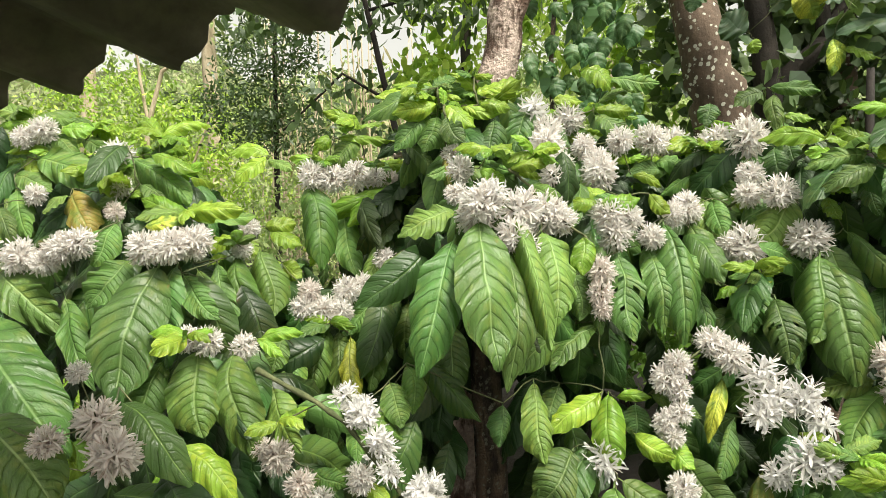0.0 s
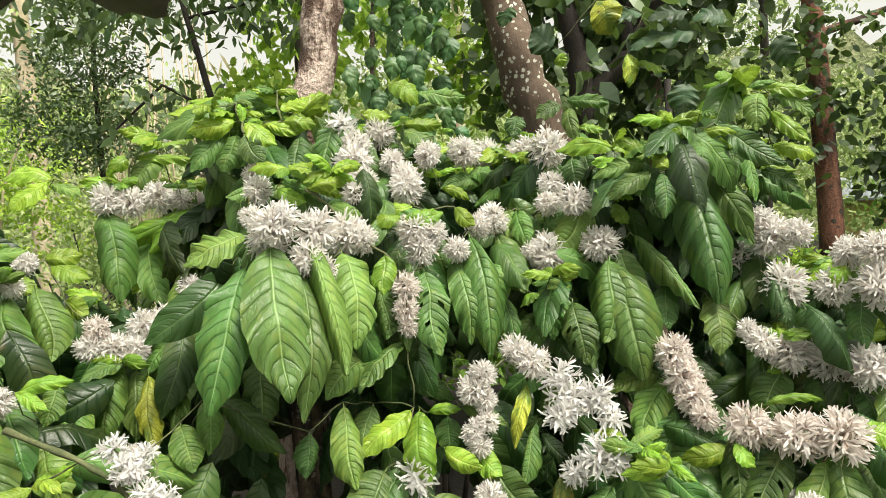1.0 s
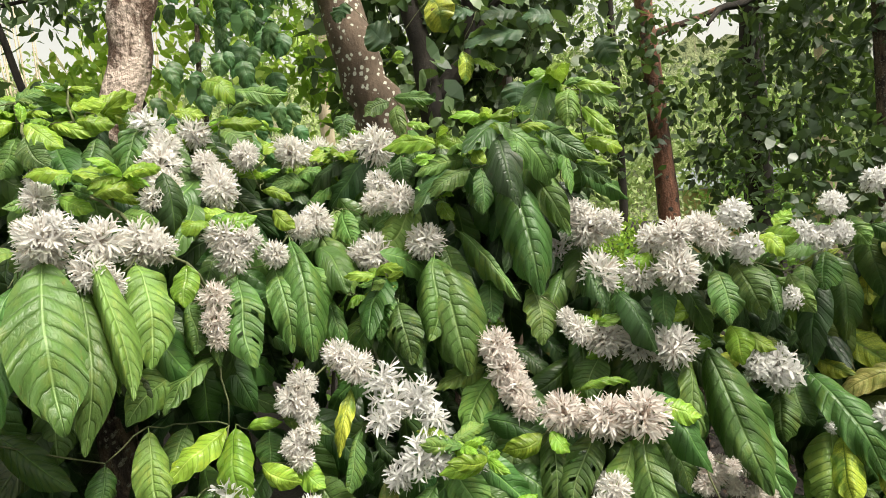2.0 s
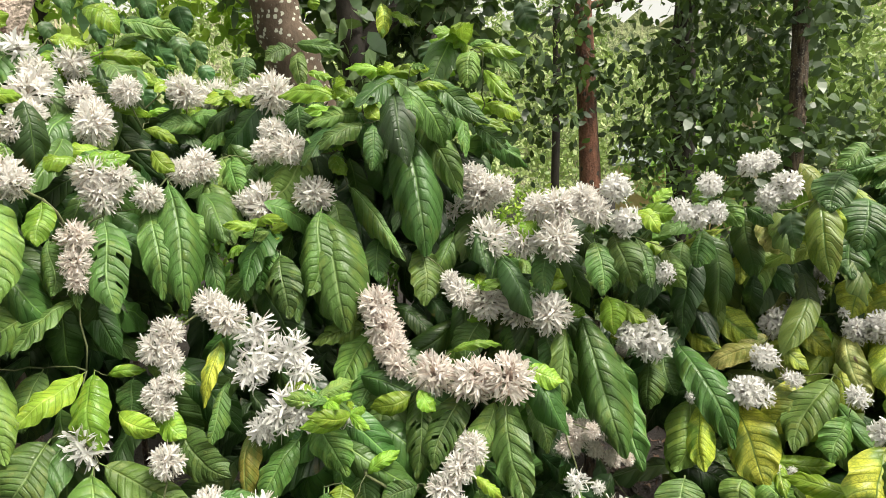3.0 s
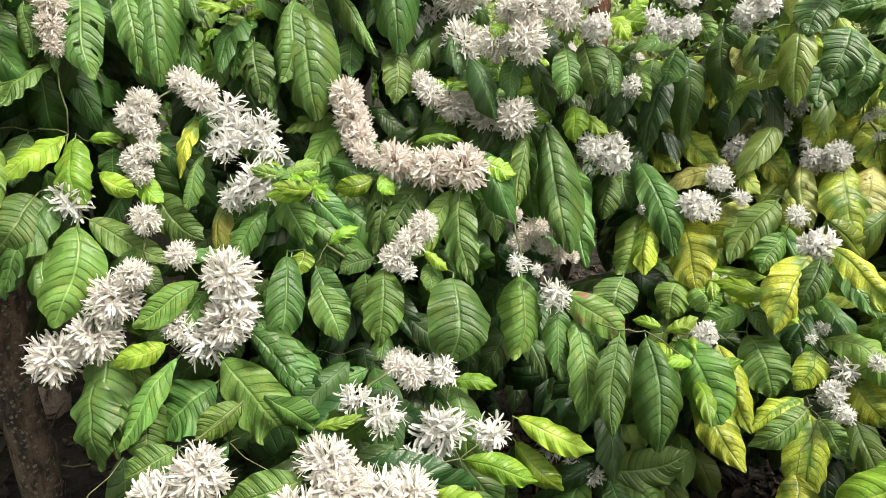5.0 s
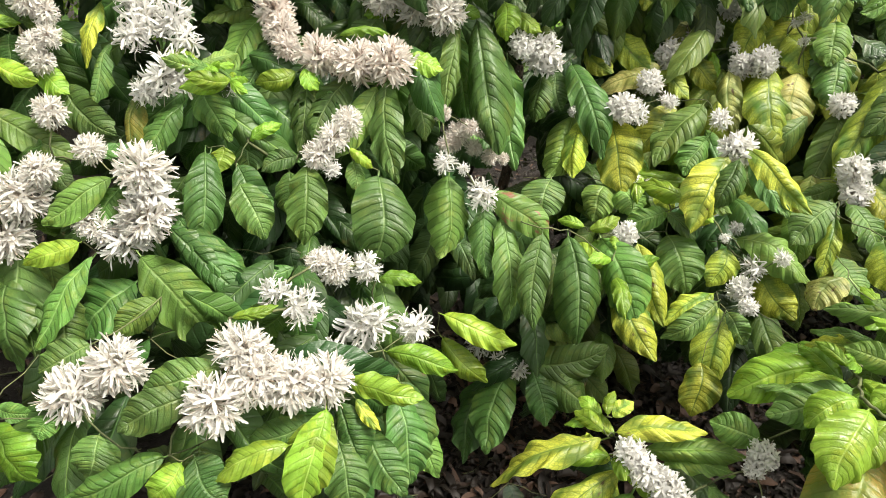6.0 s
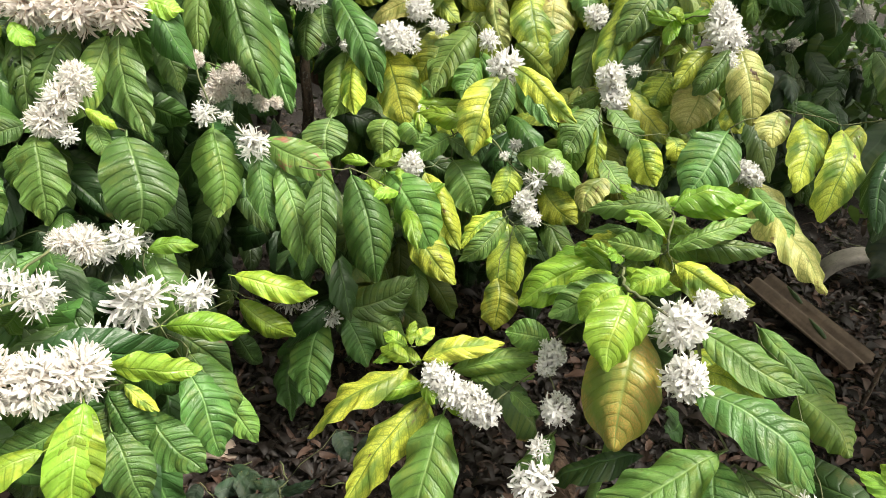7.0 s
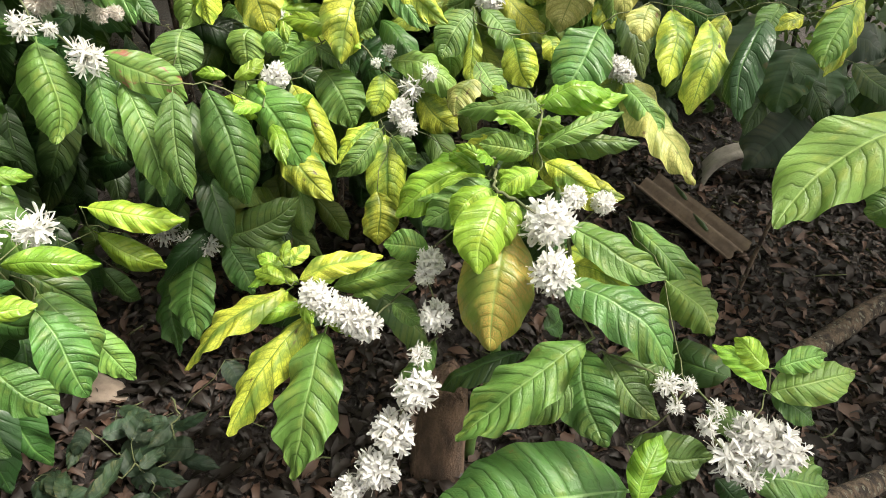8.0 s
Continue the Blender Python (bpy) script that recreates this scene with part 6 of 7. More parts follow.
def branches(key, trunk_top, radius, mat):
    """The stem and the twigs that tie every leaf and flower to it."""
    shrub, nodes = SHRUBS[key], PLACED[key]
    loc = shrub.location
    stem = bent((0, 0, -0.05), Vector(trunk_top) - loc, 6, radius * 0.5, ord(key[0]))
    v, f = tube(stem, [radius * (1.25 - 0.5 * i / 6) for i in range(7)], 10, 0.08, 3)
    child("stem", mesh_of("stem", v, f, mat), shrub, "rough brown stem")
    pts = np.array([tuple(loc + p) for p in stem[3:]] + [tuple(p) for p in nodes])
    own = 4
    done = np.zeros(len(pts), bool)
    done[:own] = True
    best = np.full(len(pts), 1e9)
    link = np.zeros(len(pts), int)
    for i in range(own):
        d = np.linalg.norm(pts - pts[i], axis=1)
        near = d < best
        best[near], link[near] = d[near], i
    order = []
    while not done.all():
        i = int(np.argmin(np.where(done, 1e9, best)))
        done[i] = True
        order.append((i, int(link[i])))
        d = np.linalg.norm(pts - pts[i], axis=1)
        near = (d < best) & ~done
        best[near], link[near] = d[near], i
    load = np.ones(len(pts))
    for i, k in reversed(order):
        load[k] += load[i]
    pieces, home = {}, {}
    for i, k in order:
        home[i] = home.get(k, i)
        if np.linalg.norm(pts[k] - pts[i]) > 0.24 and key in ("low", "dark", "seedling", "yellow"):
            home[i] = i
            continue
        a, b = Vector(pts[k]) - loc, Vector(pts[i]) - loc
        thick = min(0.0032, 0.0008 + 0.00022 * math.sqrt(load[i]))
        line = bent(a, b, 3, min(0.008, (b - a).length * 0.06), i)
        pieces.setdefault(home[i], []).append(tube(line, [thick * 1.1, thick * 1.1, thick, thick * 0.9], 5))
    for some in pieces.values():
        v, f = joined(some)
        child("branch", mesh_of("branch", v, f, TWIG), shrub)


def bare_shoot(key, points, radius):
    """A long bare shoot hanging out of a shrub, jointed where old leaves fell."""
    shrub = SHRUBS[key]
    line = []
    for a, b in zip(points, points[1:]):
        line += [Vector(a).lerp(Vector(b), k / 4) - shrub.location for k in range(4)]
    line.append(Vector(points[-1]) - shrub.location)
    radii = [radius * (1.0 - 0.4 * k / len(line)) * (1.45 if k % 3 == 0 else 1.0) for k in range(len(line))]
    v, f = tube(line, radii, 7, 0.05, 2)
    child("shoot", mesh_of("shoot", v, f, TWIG), shrub, "brown jointed shoot")


bare_shoot("left", [(-0.355, 1.094, 1.362), (-0.245, 1.063, 1.314), (-0.191, 1.042, 1.284), (-0.148, 1.020, 1.239), (-0.085, 0.996, 1.170)], 0.0045)
use("left")
fl("F", -0.163, 1.034, 1.301, 0.056)
fl("s", -0.196, 1.074, 1.322, 0.049)
fl("s", -0.130, 1.002, 1.268, 0.056)
fl("s", -0.113, 0.989, 1.224, 0.050)
fl("F", -0.059, 0.988, 1.183, 0.068)
fl("s", -0.071, 0.966, 1.170, 0.053)
branches("left", (-0.72, 1.3, 1.1), 0.03, STEM)
branches("main", (0.08, 1.64, 1.45), 0.045, STEM)
branches("mid", (0.88, 1.5, 1.2), 0.028, STEM)
branches("yellow", (2.2, 1.2, 0.8), 0.016, STEM)
branches("low", (1.6, 0.12, 0.55), 0.012, GREEN_TWIG)
branches("back_left", (-1.35, 2.35, 1.1), 0.025, STEM)
branches("back_far", (-0.55, 2.95, 0.9), 0.025, STEM)
branches("back_right", (2.25, 2.2, 0.9), 0.025, STEM)
branches("right", (3.05, 1.15, 1.2), 0.03, STEM)
branches("bough", (1.75, 2.8, 2.2), 0.02, DARKBARK)
branches("seedling", (1.18, 0.78, 0.12), 0.004, STEM)
branches("edge", (3.2, 0.55, 0.8), 0.02, STEM)
branches("dark", (2.7, -0.2, 0.6), 0.006, STEM)


# ---- trees behind ----
def leaf_cloud(blobs, count, size, seed, aspect=0.42, droop=0.5, hollow=0.35):
    """Small pointed leaves in sprays of five within ellipsoids (x, y, z, rx, ry, rz): vertices and faces."""
    rng = np.random.default_rng(seed)
    blobs = np.array(blobs, float)
    vol = (blobs[:, 3] * blobs[:, 4] * blobs[:, 5]) ** 0.8
    sprays = count // 5 + 1
    b = blobs[rng.choice(len(blobs), sprays, p=vol / vol.sum())]
    unit = lambda a: a / np.maximum(np.linalg.norm(a, axis=1, keepdims=True), 1e-6)
    lumps = 1 + 0.25 * np.sin(9 * b[:, :1] + 7 * rng.random((sprays, 1)))
    c = b[:, :3] + unit(rng.normal(size=(sprays, 3))) * b[:, 3:] * rng.uniform(hollow, 1.05, (sprays, 1)) ** 0.6 * lumps
    twig = unit(rng.normal(size=(sprays, 3)) * (1, 1, 0.4))
    step = np.tile(np.arange(5) - 2.0, sprays)[:, None]
    c, twig = np.repeat(c, 5, 0), np.repeat(twig, 5, 0)
    n = len(c)
    s = size * rng.uniform(0.6, 1.3, (n, 1))
    p = c + twig * step * size * 0.55 + rng.normal(size=(n, 3)) * size * 0.25
    w = rng.normal(size=(n, 3)) * 0.6 + twig * 0.5
    w[:, 2] -= droop
    w = unit(w)
    a = unit(np.cross(w, rng.normal(size=(n, 3))))
    nrm = np.cross(a, w)
    half, lift = a * s * aspect * 0.5, nrm * s * 0.06
    rows = [p, p + w * s * 0.28 + half * 0.85 + lift, p + w * s * 0.28 - half * 0.85 + lift, p + w * s * 0.62 + half * 0.8 + lift, p + w * s * 0.62 - half * 0.8 + lift, p + w * s]
    verts = np.stack(rows, 1).reshape(-1, 3)
    at = np.arange(n)[:, None] * 6
    faces = [tuple(f) for f in np.concatenate([at + (0, 1, 2)]).tolist()] + [tuple(f) for f in (at + (1, 3, 4, 2)).tolist()] + [tuple(f) for f in (at + (3, 5, 4)).tolist()]
    return verts, faces


def tree(name, label, lines, mat, blobs=(), count=0, size=0.08, crown="green", seed=0, droop=0.5, sides=12, category="tree", group="", aspect=0.42, rough=0.05):
    """lines: trunk first, then limbs, each (points, radii). Leaves fill the blobs."""
    x, y, z = lines[0][0][0]
    ob = base_of(name, x, y, z, label, category, group)
    for number, (pts, radii) in enumerate(lines):
        fine, rad = [], []
        for i in range(len(pts) - 1):
            for s in range(4):
                fine.append(Vector(pts[i]).lerp(Vector(pts[i + 1]), s / 4) - ob.location)
                rad.append(radii[i] + (radii[i + 1] - radii[i]) * s / 4)
        fine.append(Vector(pts[-1]) - ob.location)
        rad.append(radii[-1])
        for i, p in enumerate(fine[1:-1]):
            p += noise.noise_vector(Vector((i * 0.7, number * 3.1 + seed, 0.4))) * rad[i] * 0.35
        v, f = tube(fine, rad, sides if number == 0 else 7, rough, seed)
        child("trunk" if number == 0 else "limb", mesh_of("trunk", v, f, mat), ob)
    if count:
        v, f = leaf_cloud([(b[0] - x, b[1] - y, b[2] - z, *b[3:]) for b in blobs], count, size, seed, aspect, droop)
        child("crown", mesh_of("crown", v, f, CROWN[crown], smooth=False), ob)
    return ob


tree("pale_barked_tree", "tree with flaking pale bark beside climbing pepper vine", [
    ([(-0.02, 2.35, -0.1), (0.03, 2.30, 1.2), (0.085, 2.24, 1.92), (0.16, 2.25, 2.2), (0.20, 2.26, 2.5), (0.16, 2.4, 3.6), (0.2, 2.5, 4.6)], [0.10, 0.075, 0.052, 0.066, 0.064, 0.055, 0.04]),
    ([(0.06, 2.28, 1.85), (0.0, 2.1, 1.80), (-0.2, 1.98, 1.80)], [0.02, 0.014, 0.008]),
], PALE, [(0.2, 2.9, 4.4, 1.0, 0.8, 0.6)], 700, 0.11, "green", 3, sides=20, rough=0.13)
vine = tree("pepper_vine", "climbing vine with heart-shaped green leaves", [
    ([(0.40, 2.62, 0), (0.38, 2.55, 1.6), (0.36, 2.5, 2.2), (0.42, 2.55, 3.0)], [0.012, 0.010, 0.009, 0.007]),
], STEM, [(0.42, 2.52, 2.15, 0.14, 0.08, 0.34), (0.52, 2.6, 2.55, 0.22, 0.12, 0.28), (0.40, 2.55, 1.75, 0.15, 0.1, 0.3)], 260, 0.07, "vine", 4, droop=0.9, aspect=0.75, category="vine")


def vine_leaves():
    """Overlapping heart-shaped leaves that hang down the vine."""
    rng = random.Random(44)
    vine["face"] = (-0.2, -0.9, 0.35)
    SHRUBS["vine"] = vine
    use("vine")
    for k in range(95):
        x, y, z = rng.gauss(0.46, 0.11), rng.uniform(2.38, 2.5), rng.uniform(1.75, 2.85)
        length, sway = rng.uniform(0.06, 0.10), rng.uniform(-0.5, 0.5)
        lf("V", x, y, z, x + sway * length, y - 0.01, z - length, length * rng.uniform(0.62, 0.8))


vine_leaves()
tree("lichen_spotted_tree", "leaning tree with brown bark spotted by white lichen", [
    ([(1.25, 2.62, -0.1), (1.16, 2.6, 1.2), (1.06, 2.58, 1.95), (0.97, 2.58, 2.2), (0.90, 2.6, 2.5), (0.80, 2.6, 3.2), (0.6, 2.7, 4.2)], [0.15, 0.13, 0.115, 0.092, 0.08, 0.072, 0.055]),
], SPOTTED, [(0.9, 3.0, 3.7, 1.0, 0.7, 0.5)], 600, 0.12, "green", 5)
tree("dark_limbed_tree", "shaded tree with dark forking limbs and big leaves", [
    ([(1.50, 3.1, -0.1), (1.46, 3.05, 1.2), (1.42, 3.0, 2.15), (1.36, 3.05, 2.7), (1.3, 3.1, 3.6)], [0.075, 0.065, 0.06, 0.045, 0.03]),
    ([(1.42, 3.0, 2.12), (1.66, 3.0, 2.36), (1.84, 3.02, 2.62), (2.3, 3.1, 2.95)], [0.05, 0.045, 0.04, 0.025]),
    ([(1.66, 3.0, 2.36), (1.70, 3.1, 2.7), (1.8, 3.2, 3.3)], [0.035, 0.03, 0.02]),
], DARKBARK, [(1.6, 3.4, 3.0, 0.8, 0.4, 0.4), (1.5, 3.4, 2.4, 0.5, 0.3, 0.4), (2.2, 3.3, 3.0, 0.6, 0.4, 0.4), (2.1, 3.5, 2.3, 0.4, 0.3, 0.4), (1.62, 2.9, 2.55, 0.28, 0.12, 0.3), (1.3, 2.85, 2.1, 0.16, 0.08, 0.25)], 3600, 0.11, "grove", 6, aspect=0.6)
tree("vine_clad_tree", "mottled trunk wrapped in small-leaved vine", [
    ([(1.98, 3.4, -0.1), (2.0, 3.4, 1.2), (2.02, 3.42, 2.1), (2.0, 3.5, 3.6)], [0.075, 0.07, 0.06, 0.05]),
], SPOTTED, [(1.9, 3.3, 1.9, 0.16, 0.12, 0.5), (2.0, 3.35, 1.4, 0.2, 0.12, 0.4)], 420, 0.07, "dark", 7, aspect=0.65)
tree("red_barked_tree", "slim upright tree with reddish brown bark", [
    ([(3.35, 3.62, -0.1), (3.35, 3.63, 1.3), (3.35, 3.7, 2.2), (3.34, 3.77, 2.9), (3.3, 3.8, 4.5)], [0.085, 0.075, 0.068, 0.06, 0.045]),
    ([(3.35, 3.75, 2.65), (3.7, 3.8, 2.75), (4.3, 3.9, 2.95)], [0.03, 0.025, 0.015]),
], RED, [(3.05, 3.7, 2.35, 0.25, 0.25, 0.5), (3.72, 3.5, 2.0, 0.3, 0.2, 0.5), (3.4, 4.0, 3.7, 1.2, 0.8, 0.6), (2.8, 3.7, 2.0, 0.25, 0.25, 0.5), (3.3, 3.45, 2.15, 0.16, 0.1, 0.2), (3.25, 3.5, 2.62, 0.3, 0.14, 0.22), (3.85, 3.55, 1.7, 0.35, 0.25, 0.35), (3.12, 3.5, 2.15, 0.3, 0.12, 0.4)], 3300, 0.085, "dark", 8, aspect=0.6)
tree("overhanging_tree", "tree with a dark twisted bough and drooping twigs", [
    ([(5.2, 4.6, -0.1), (5.1, 4.5, 1.5), (4.9, 4.3, 3.0), (4.6, 4.2, 4.4)], [0.13, 0.12, 0.10, 0.06]),
    ([(4.95, 4.35, 2.9), (4.3, 3.6, 2.95), (3.85, 3.4, 2.78), (3.6, 3.35, 2.72), (3.45, 3.3, 2.6)], [0.05, 0.04, 0.032, 0.022, 0.01]),
], DARKBARK, [(4.3, 3.5, 2.3, 0.5, 0.4, 0.6), (4.6, 3.3, 1.9, 0.6, 0.4, 0.6), (4.2, 3.3, 2.95, 0.5, 0.5, 0.3), (4.9, 3.4, 2.7, 0.7, 0.5, 0.6)], 2300, 0.105, "dark", 9, droop=0.7, aspect=0.5)
tree("ivy_covered_trunk", "slender trunk hidden under dark glossy climbing leaves", [
    ([(4.3, 2.75, -0.1), (4.3, 2.75, 1.5), (4.3, 2.8, 3.2), (4.3, 2.8, 4.2)], [0.06, 0.055, 0.05, 0.04]),
], STEM, [(4.2, 2.7, 1.5, 0.4, 0.25, 0.6), (4.35, 2.75, 2.4, 0.2, 0.2, 0.7), (4.8, 2.7, 1.5, 0.5, 0.3, 0.6), (4.1, 2.8, 3.0, 0.5, 0.3, 0.3), (3.7, 2.9, 1.6, 0.35, 0.25, 0.5)], 1000, 0.10, "dark", 10, aspect=0.6)
# Out of view: added to block sun from the shrubs and ground on the right.
tree("added_shade_tree", "unseen tree added so that its boughs shade the shrubs below", [
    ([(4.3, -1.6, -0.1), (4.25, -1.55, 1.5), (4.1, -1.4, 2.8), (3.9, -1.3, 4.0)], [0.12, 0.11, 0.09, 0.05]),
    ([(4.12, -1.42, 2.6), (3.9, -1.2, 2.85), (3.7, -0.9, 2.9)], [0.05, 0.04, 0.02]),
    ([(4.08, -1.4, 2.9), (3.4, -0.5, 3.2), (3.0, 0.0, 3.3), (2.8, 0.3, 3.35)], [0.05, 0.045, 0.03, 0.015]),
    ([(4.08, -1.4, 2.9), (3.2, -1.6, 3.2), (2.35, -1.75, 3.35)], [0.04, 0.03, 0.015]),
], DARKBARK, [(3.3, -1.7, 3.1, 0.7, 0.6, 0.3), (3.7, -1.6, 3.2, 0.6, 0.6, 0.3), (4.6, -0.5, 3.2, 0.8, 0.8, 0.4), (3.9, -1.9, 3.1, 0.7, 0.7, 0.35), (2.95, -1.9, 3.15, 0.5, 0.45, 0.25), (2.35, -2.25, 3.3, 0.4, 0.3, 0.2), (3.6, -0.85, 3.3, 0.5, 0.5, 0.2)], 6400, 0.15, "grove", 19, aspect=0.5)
tree("sapling", "thin dark sapling with sprays of long leaves", [
    ([(-0.30, 3.55, -0.1), (-0.32, 3.53, 1.6), (-0.34, 3.53, 2.05), (-0.49, 3.57, 2.7), (-0.62, 3.6, 3.3)], [0.025, 0.02, 0.018, 0.015, 0.01]),
    ([(-0.36, 3.53, 2.2), (-0.62, 3.5, 2.35), (-0.95, 3.5, 2.05)], [0.010, 0.008, 0.005]),
    ([(-0.49, 3.57, 2.7), (-0.2, 3.5, 2.75), (0.05, 3.5, 2.9)], [0.010, 0.008, 0.005]),
], DARKBARK, [(-0.75, 3.5, 2.75, 0.7, 0.3, 0.22), (-0.6, 3.5, 2.25, 0.4, 0.2, 0.14), (0.0, 3.5, 2.85, 0.45, 0.3, 0.22), (-0.3, 3.5, 2.0, 0.25, 0.2, 0.15)], 900, 0.085, "grove", 11, droop=0.8, aspect=0.4)
tree("bright_leaved_tree", "young tree with light yellow-green leaves", [
    ([(0.15, 4.1, -0.1), (0.1, 4.1, 1.6), (0.05, 4.1, 2.6), (0.1, 4.1, 3.4)], [0.04, 0.035, 0.03, 0.02]),
], DARKBARK, [(-0.05, 4.0, 2.45, 0.35, 0.25, 0.3), (0.2, 4.0, 2.9, 0.5, 0.3, 0.3), (0.75, 4.0, 2.7, 0.5, 0.3, 0.35), (1.25, 4.1, 2.5, 0.4, 0.3, 0.3), (0.1, 4.0, 2.0, 0.3, 0.25, 0.3)], 1900, 0.085, "bright", 12, aspect=0.5)
tree("feathery_tree", "small tree with fine feathery dark green foliage", [
    ([(-1.5, 5.3, -0.1), (-1.5, 5.3, 1.5), (-1.48, 5.25, 2.8), (-1.45, 5.25, 3.6)], [0.03, 0.025, 0.018, 0.01]),
], DARKBARK, [(-1.4, 5.0, 2.2, 0.5, 0.4, 0.16), (-1.6, 5.0, 2.45, 0.5, 0.4, 0.22), (-1.45, 5.0, 2.8, 0.42, 0.35, 0.2), (-1.45, 5.0, 3.2, 0.3, 0.25, 0.2), (-1.1, 5.0, 3.3, 0.5, 0.3, 0.25)], 6800, 0.05, "dark", 13, droop=0.2, aspect=0.35)
tree("branchy_sapling", "bushy sapling with pale forked stems and bright leaves", [
    ([(-3.0, 6.0, -0.1), (-2.98, 6.0, 1.6), (-2.9, 6.0, 2.4), (-2.75, 6.0, 2.9), (-2.5, 6.0, 3.05)], [0.035, 0.03, 0.025, 0.018, 0.01]),
    ([(-2.9, 6.0, 2.4), (-2.95, 6.0, 2.8), (-3.0, 6.0, 3.2)], [0.018, 0.014, 0.01]),
    ([(-2.6, 6.0, 1.4), (-2.5, 6.0, 2.0), (-2.3, 6.0, 2.5)], [0.015, 0.012, 0.01]),
], STRAW, [(-3.1, 6.2, 1.9, 0.9, 0.5, 0.5), (-2.5, 6.2, 2.3, 0.6, 0.4, 0.5), (-3.5, 6.3, 2.6, 0.7, 0.4, 0.4), (-2.2, 6.2, 1.6, 0.7, 0.4, 0.4)], 9000, 0.055, "bright", 14)
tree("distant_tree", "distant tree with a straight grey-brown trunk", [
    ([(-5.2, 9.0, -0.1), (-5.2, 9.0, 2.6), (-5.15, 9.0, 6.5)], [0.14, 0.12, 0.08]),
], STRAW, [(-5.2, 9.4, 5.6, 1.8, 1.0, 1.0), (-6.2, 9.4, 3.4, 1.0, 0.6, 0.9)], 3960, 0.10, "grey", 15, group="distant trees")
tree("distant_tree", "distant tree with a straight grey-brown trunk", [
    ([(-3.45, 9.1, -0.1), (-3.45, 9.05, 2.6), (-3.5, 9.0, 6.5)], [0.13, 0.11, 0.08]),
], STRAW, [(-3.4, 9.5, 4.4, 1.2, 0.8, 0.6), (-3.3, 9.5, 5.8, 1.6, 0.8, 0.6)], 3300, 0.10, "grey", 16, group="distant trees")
tree("distant_tree", "distant tree with haze-pale crown seen through the foliage", [
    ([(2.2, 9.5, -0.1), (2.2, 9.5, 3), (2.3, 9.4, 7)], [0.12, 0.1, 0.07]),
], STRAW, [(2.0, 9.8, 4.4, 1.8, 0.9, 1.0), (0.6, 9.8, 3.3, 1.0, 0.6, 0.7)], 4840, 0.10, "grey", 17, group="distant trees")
tree("distant_tree", "distant tree with haze-pale crown seen through the foliage", [
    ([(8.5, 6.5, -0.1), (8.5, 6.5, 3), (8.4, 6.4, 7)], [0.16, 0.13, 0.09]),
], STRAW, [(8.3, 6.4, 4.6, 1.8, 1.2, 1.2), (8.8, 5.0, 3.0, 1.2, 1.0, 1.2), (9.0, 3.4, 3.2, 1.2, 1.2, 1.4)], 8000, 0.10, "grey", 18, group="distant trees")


tree("distant_tree", "distant tree with haze-pale crown seen through the foliage", [
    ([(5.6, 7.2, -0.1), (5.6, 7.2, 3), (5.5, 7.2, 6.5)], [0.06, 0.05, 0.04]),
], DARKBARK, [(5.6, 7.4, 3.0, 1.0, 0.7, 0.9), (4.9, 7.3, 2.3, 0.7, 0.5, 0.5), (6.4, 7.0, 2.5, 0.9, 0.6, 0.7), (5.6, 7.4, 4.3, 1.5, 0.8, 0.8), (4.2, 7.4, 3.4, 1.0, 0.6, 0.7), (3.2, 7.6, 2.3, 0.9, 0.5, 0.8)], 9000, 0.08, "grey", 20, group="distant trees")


def canes():
    rng = random.Random(21)
    ob = base_of("dry_cane_thicket", -0.7, 6.4, 0, "thicket of dry straw-coloured upright canes", "canes")
    for k in range(46):
        x, y, h = rng.uniform(-1.3, 1.1), rng.uniform(-0.5, 0.7), rng.uniform(2.2, 3.7)
        v, f = tube(bent((x, y, -0.05), (x + rng.uniform(-0.35, 0.35), y, h), 4, 0.05, k), [0.016, 0.014, 0.012, 0.009, 0.004], 5)
        child("cane", mesh_of("cane", v, f, STRAW), ob)
    v, f = leaf_cloud([(0, 0, 2.2, 1.3, 0.5, 0.9), (0, 0, 1.2, 1.4, 0.5, 0.8)], 900, 0.22, 22, 0.12, 0.9)
    tagged(child("dry_leaves", mesh_of("dry_leaves", v, f, CROWN["dry"], smooth=False), ob), kind="stuff")


canes()


def bush(x, y, z, rx, ry, rz, count, size, crown, seed, label, aspect=0.42):
    """A round-topped bush of several lumps on a few stems."""
    rng = random.Random(seed)
    ob = base_of("bush", x, y, 0, label, "bush", "undergrowth bushes")
    for k in range(4):
        top = (rng.uniform(-0.6, 0.6) * rx, rng.uniform(-0.6, 0.6) * ry, z + rng.uniform(0, 0.6) * rz)
        v, f = tube(bent((rng.uniform(-0.1, 0.1), rng.uniform(-0.1, 0.1), -0.05), top, 4, 0.05, seed + k), [0.016, 0.014, 0.011, 0.008, 0.005], 6)
        child("stem", mesh_of("stem", v, f, DARKBARK), ob)
    blobs = [(rng.uniform(-0.6, 0.6) * rx, rng.uniform(-0.6, 0.6) * ry, z + rng.uniform(-0.6, 0.7) * rz, rx * rng.uniform(0.4, 0.7), ry * rng.uniform(0.4, 0.7), rz * rng.uniform(0.35, 0.6)) for _ in range(9)]
    v, f = leaf_cloud(blobs, count, size, seed, aspect)
    child("crown", mesh_of("crown", v, f, CROWN[crown], smooth=False), ob)


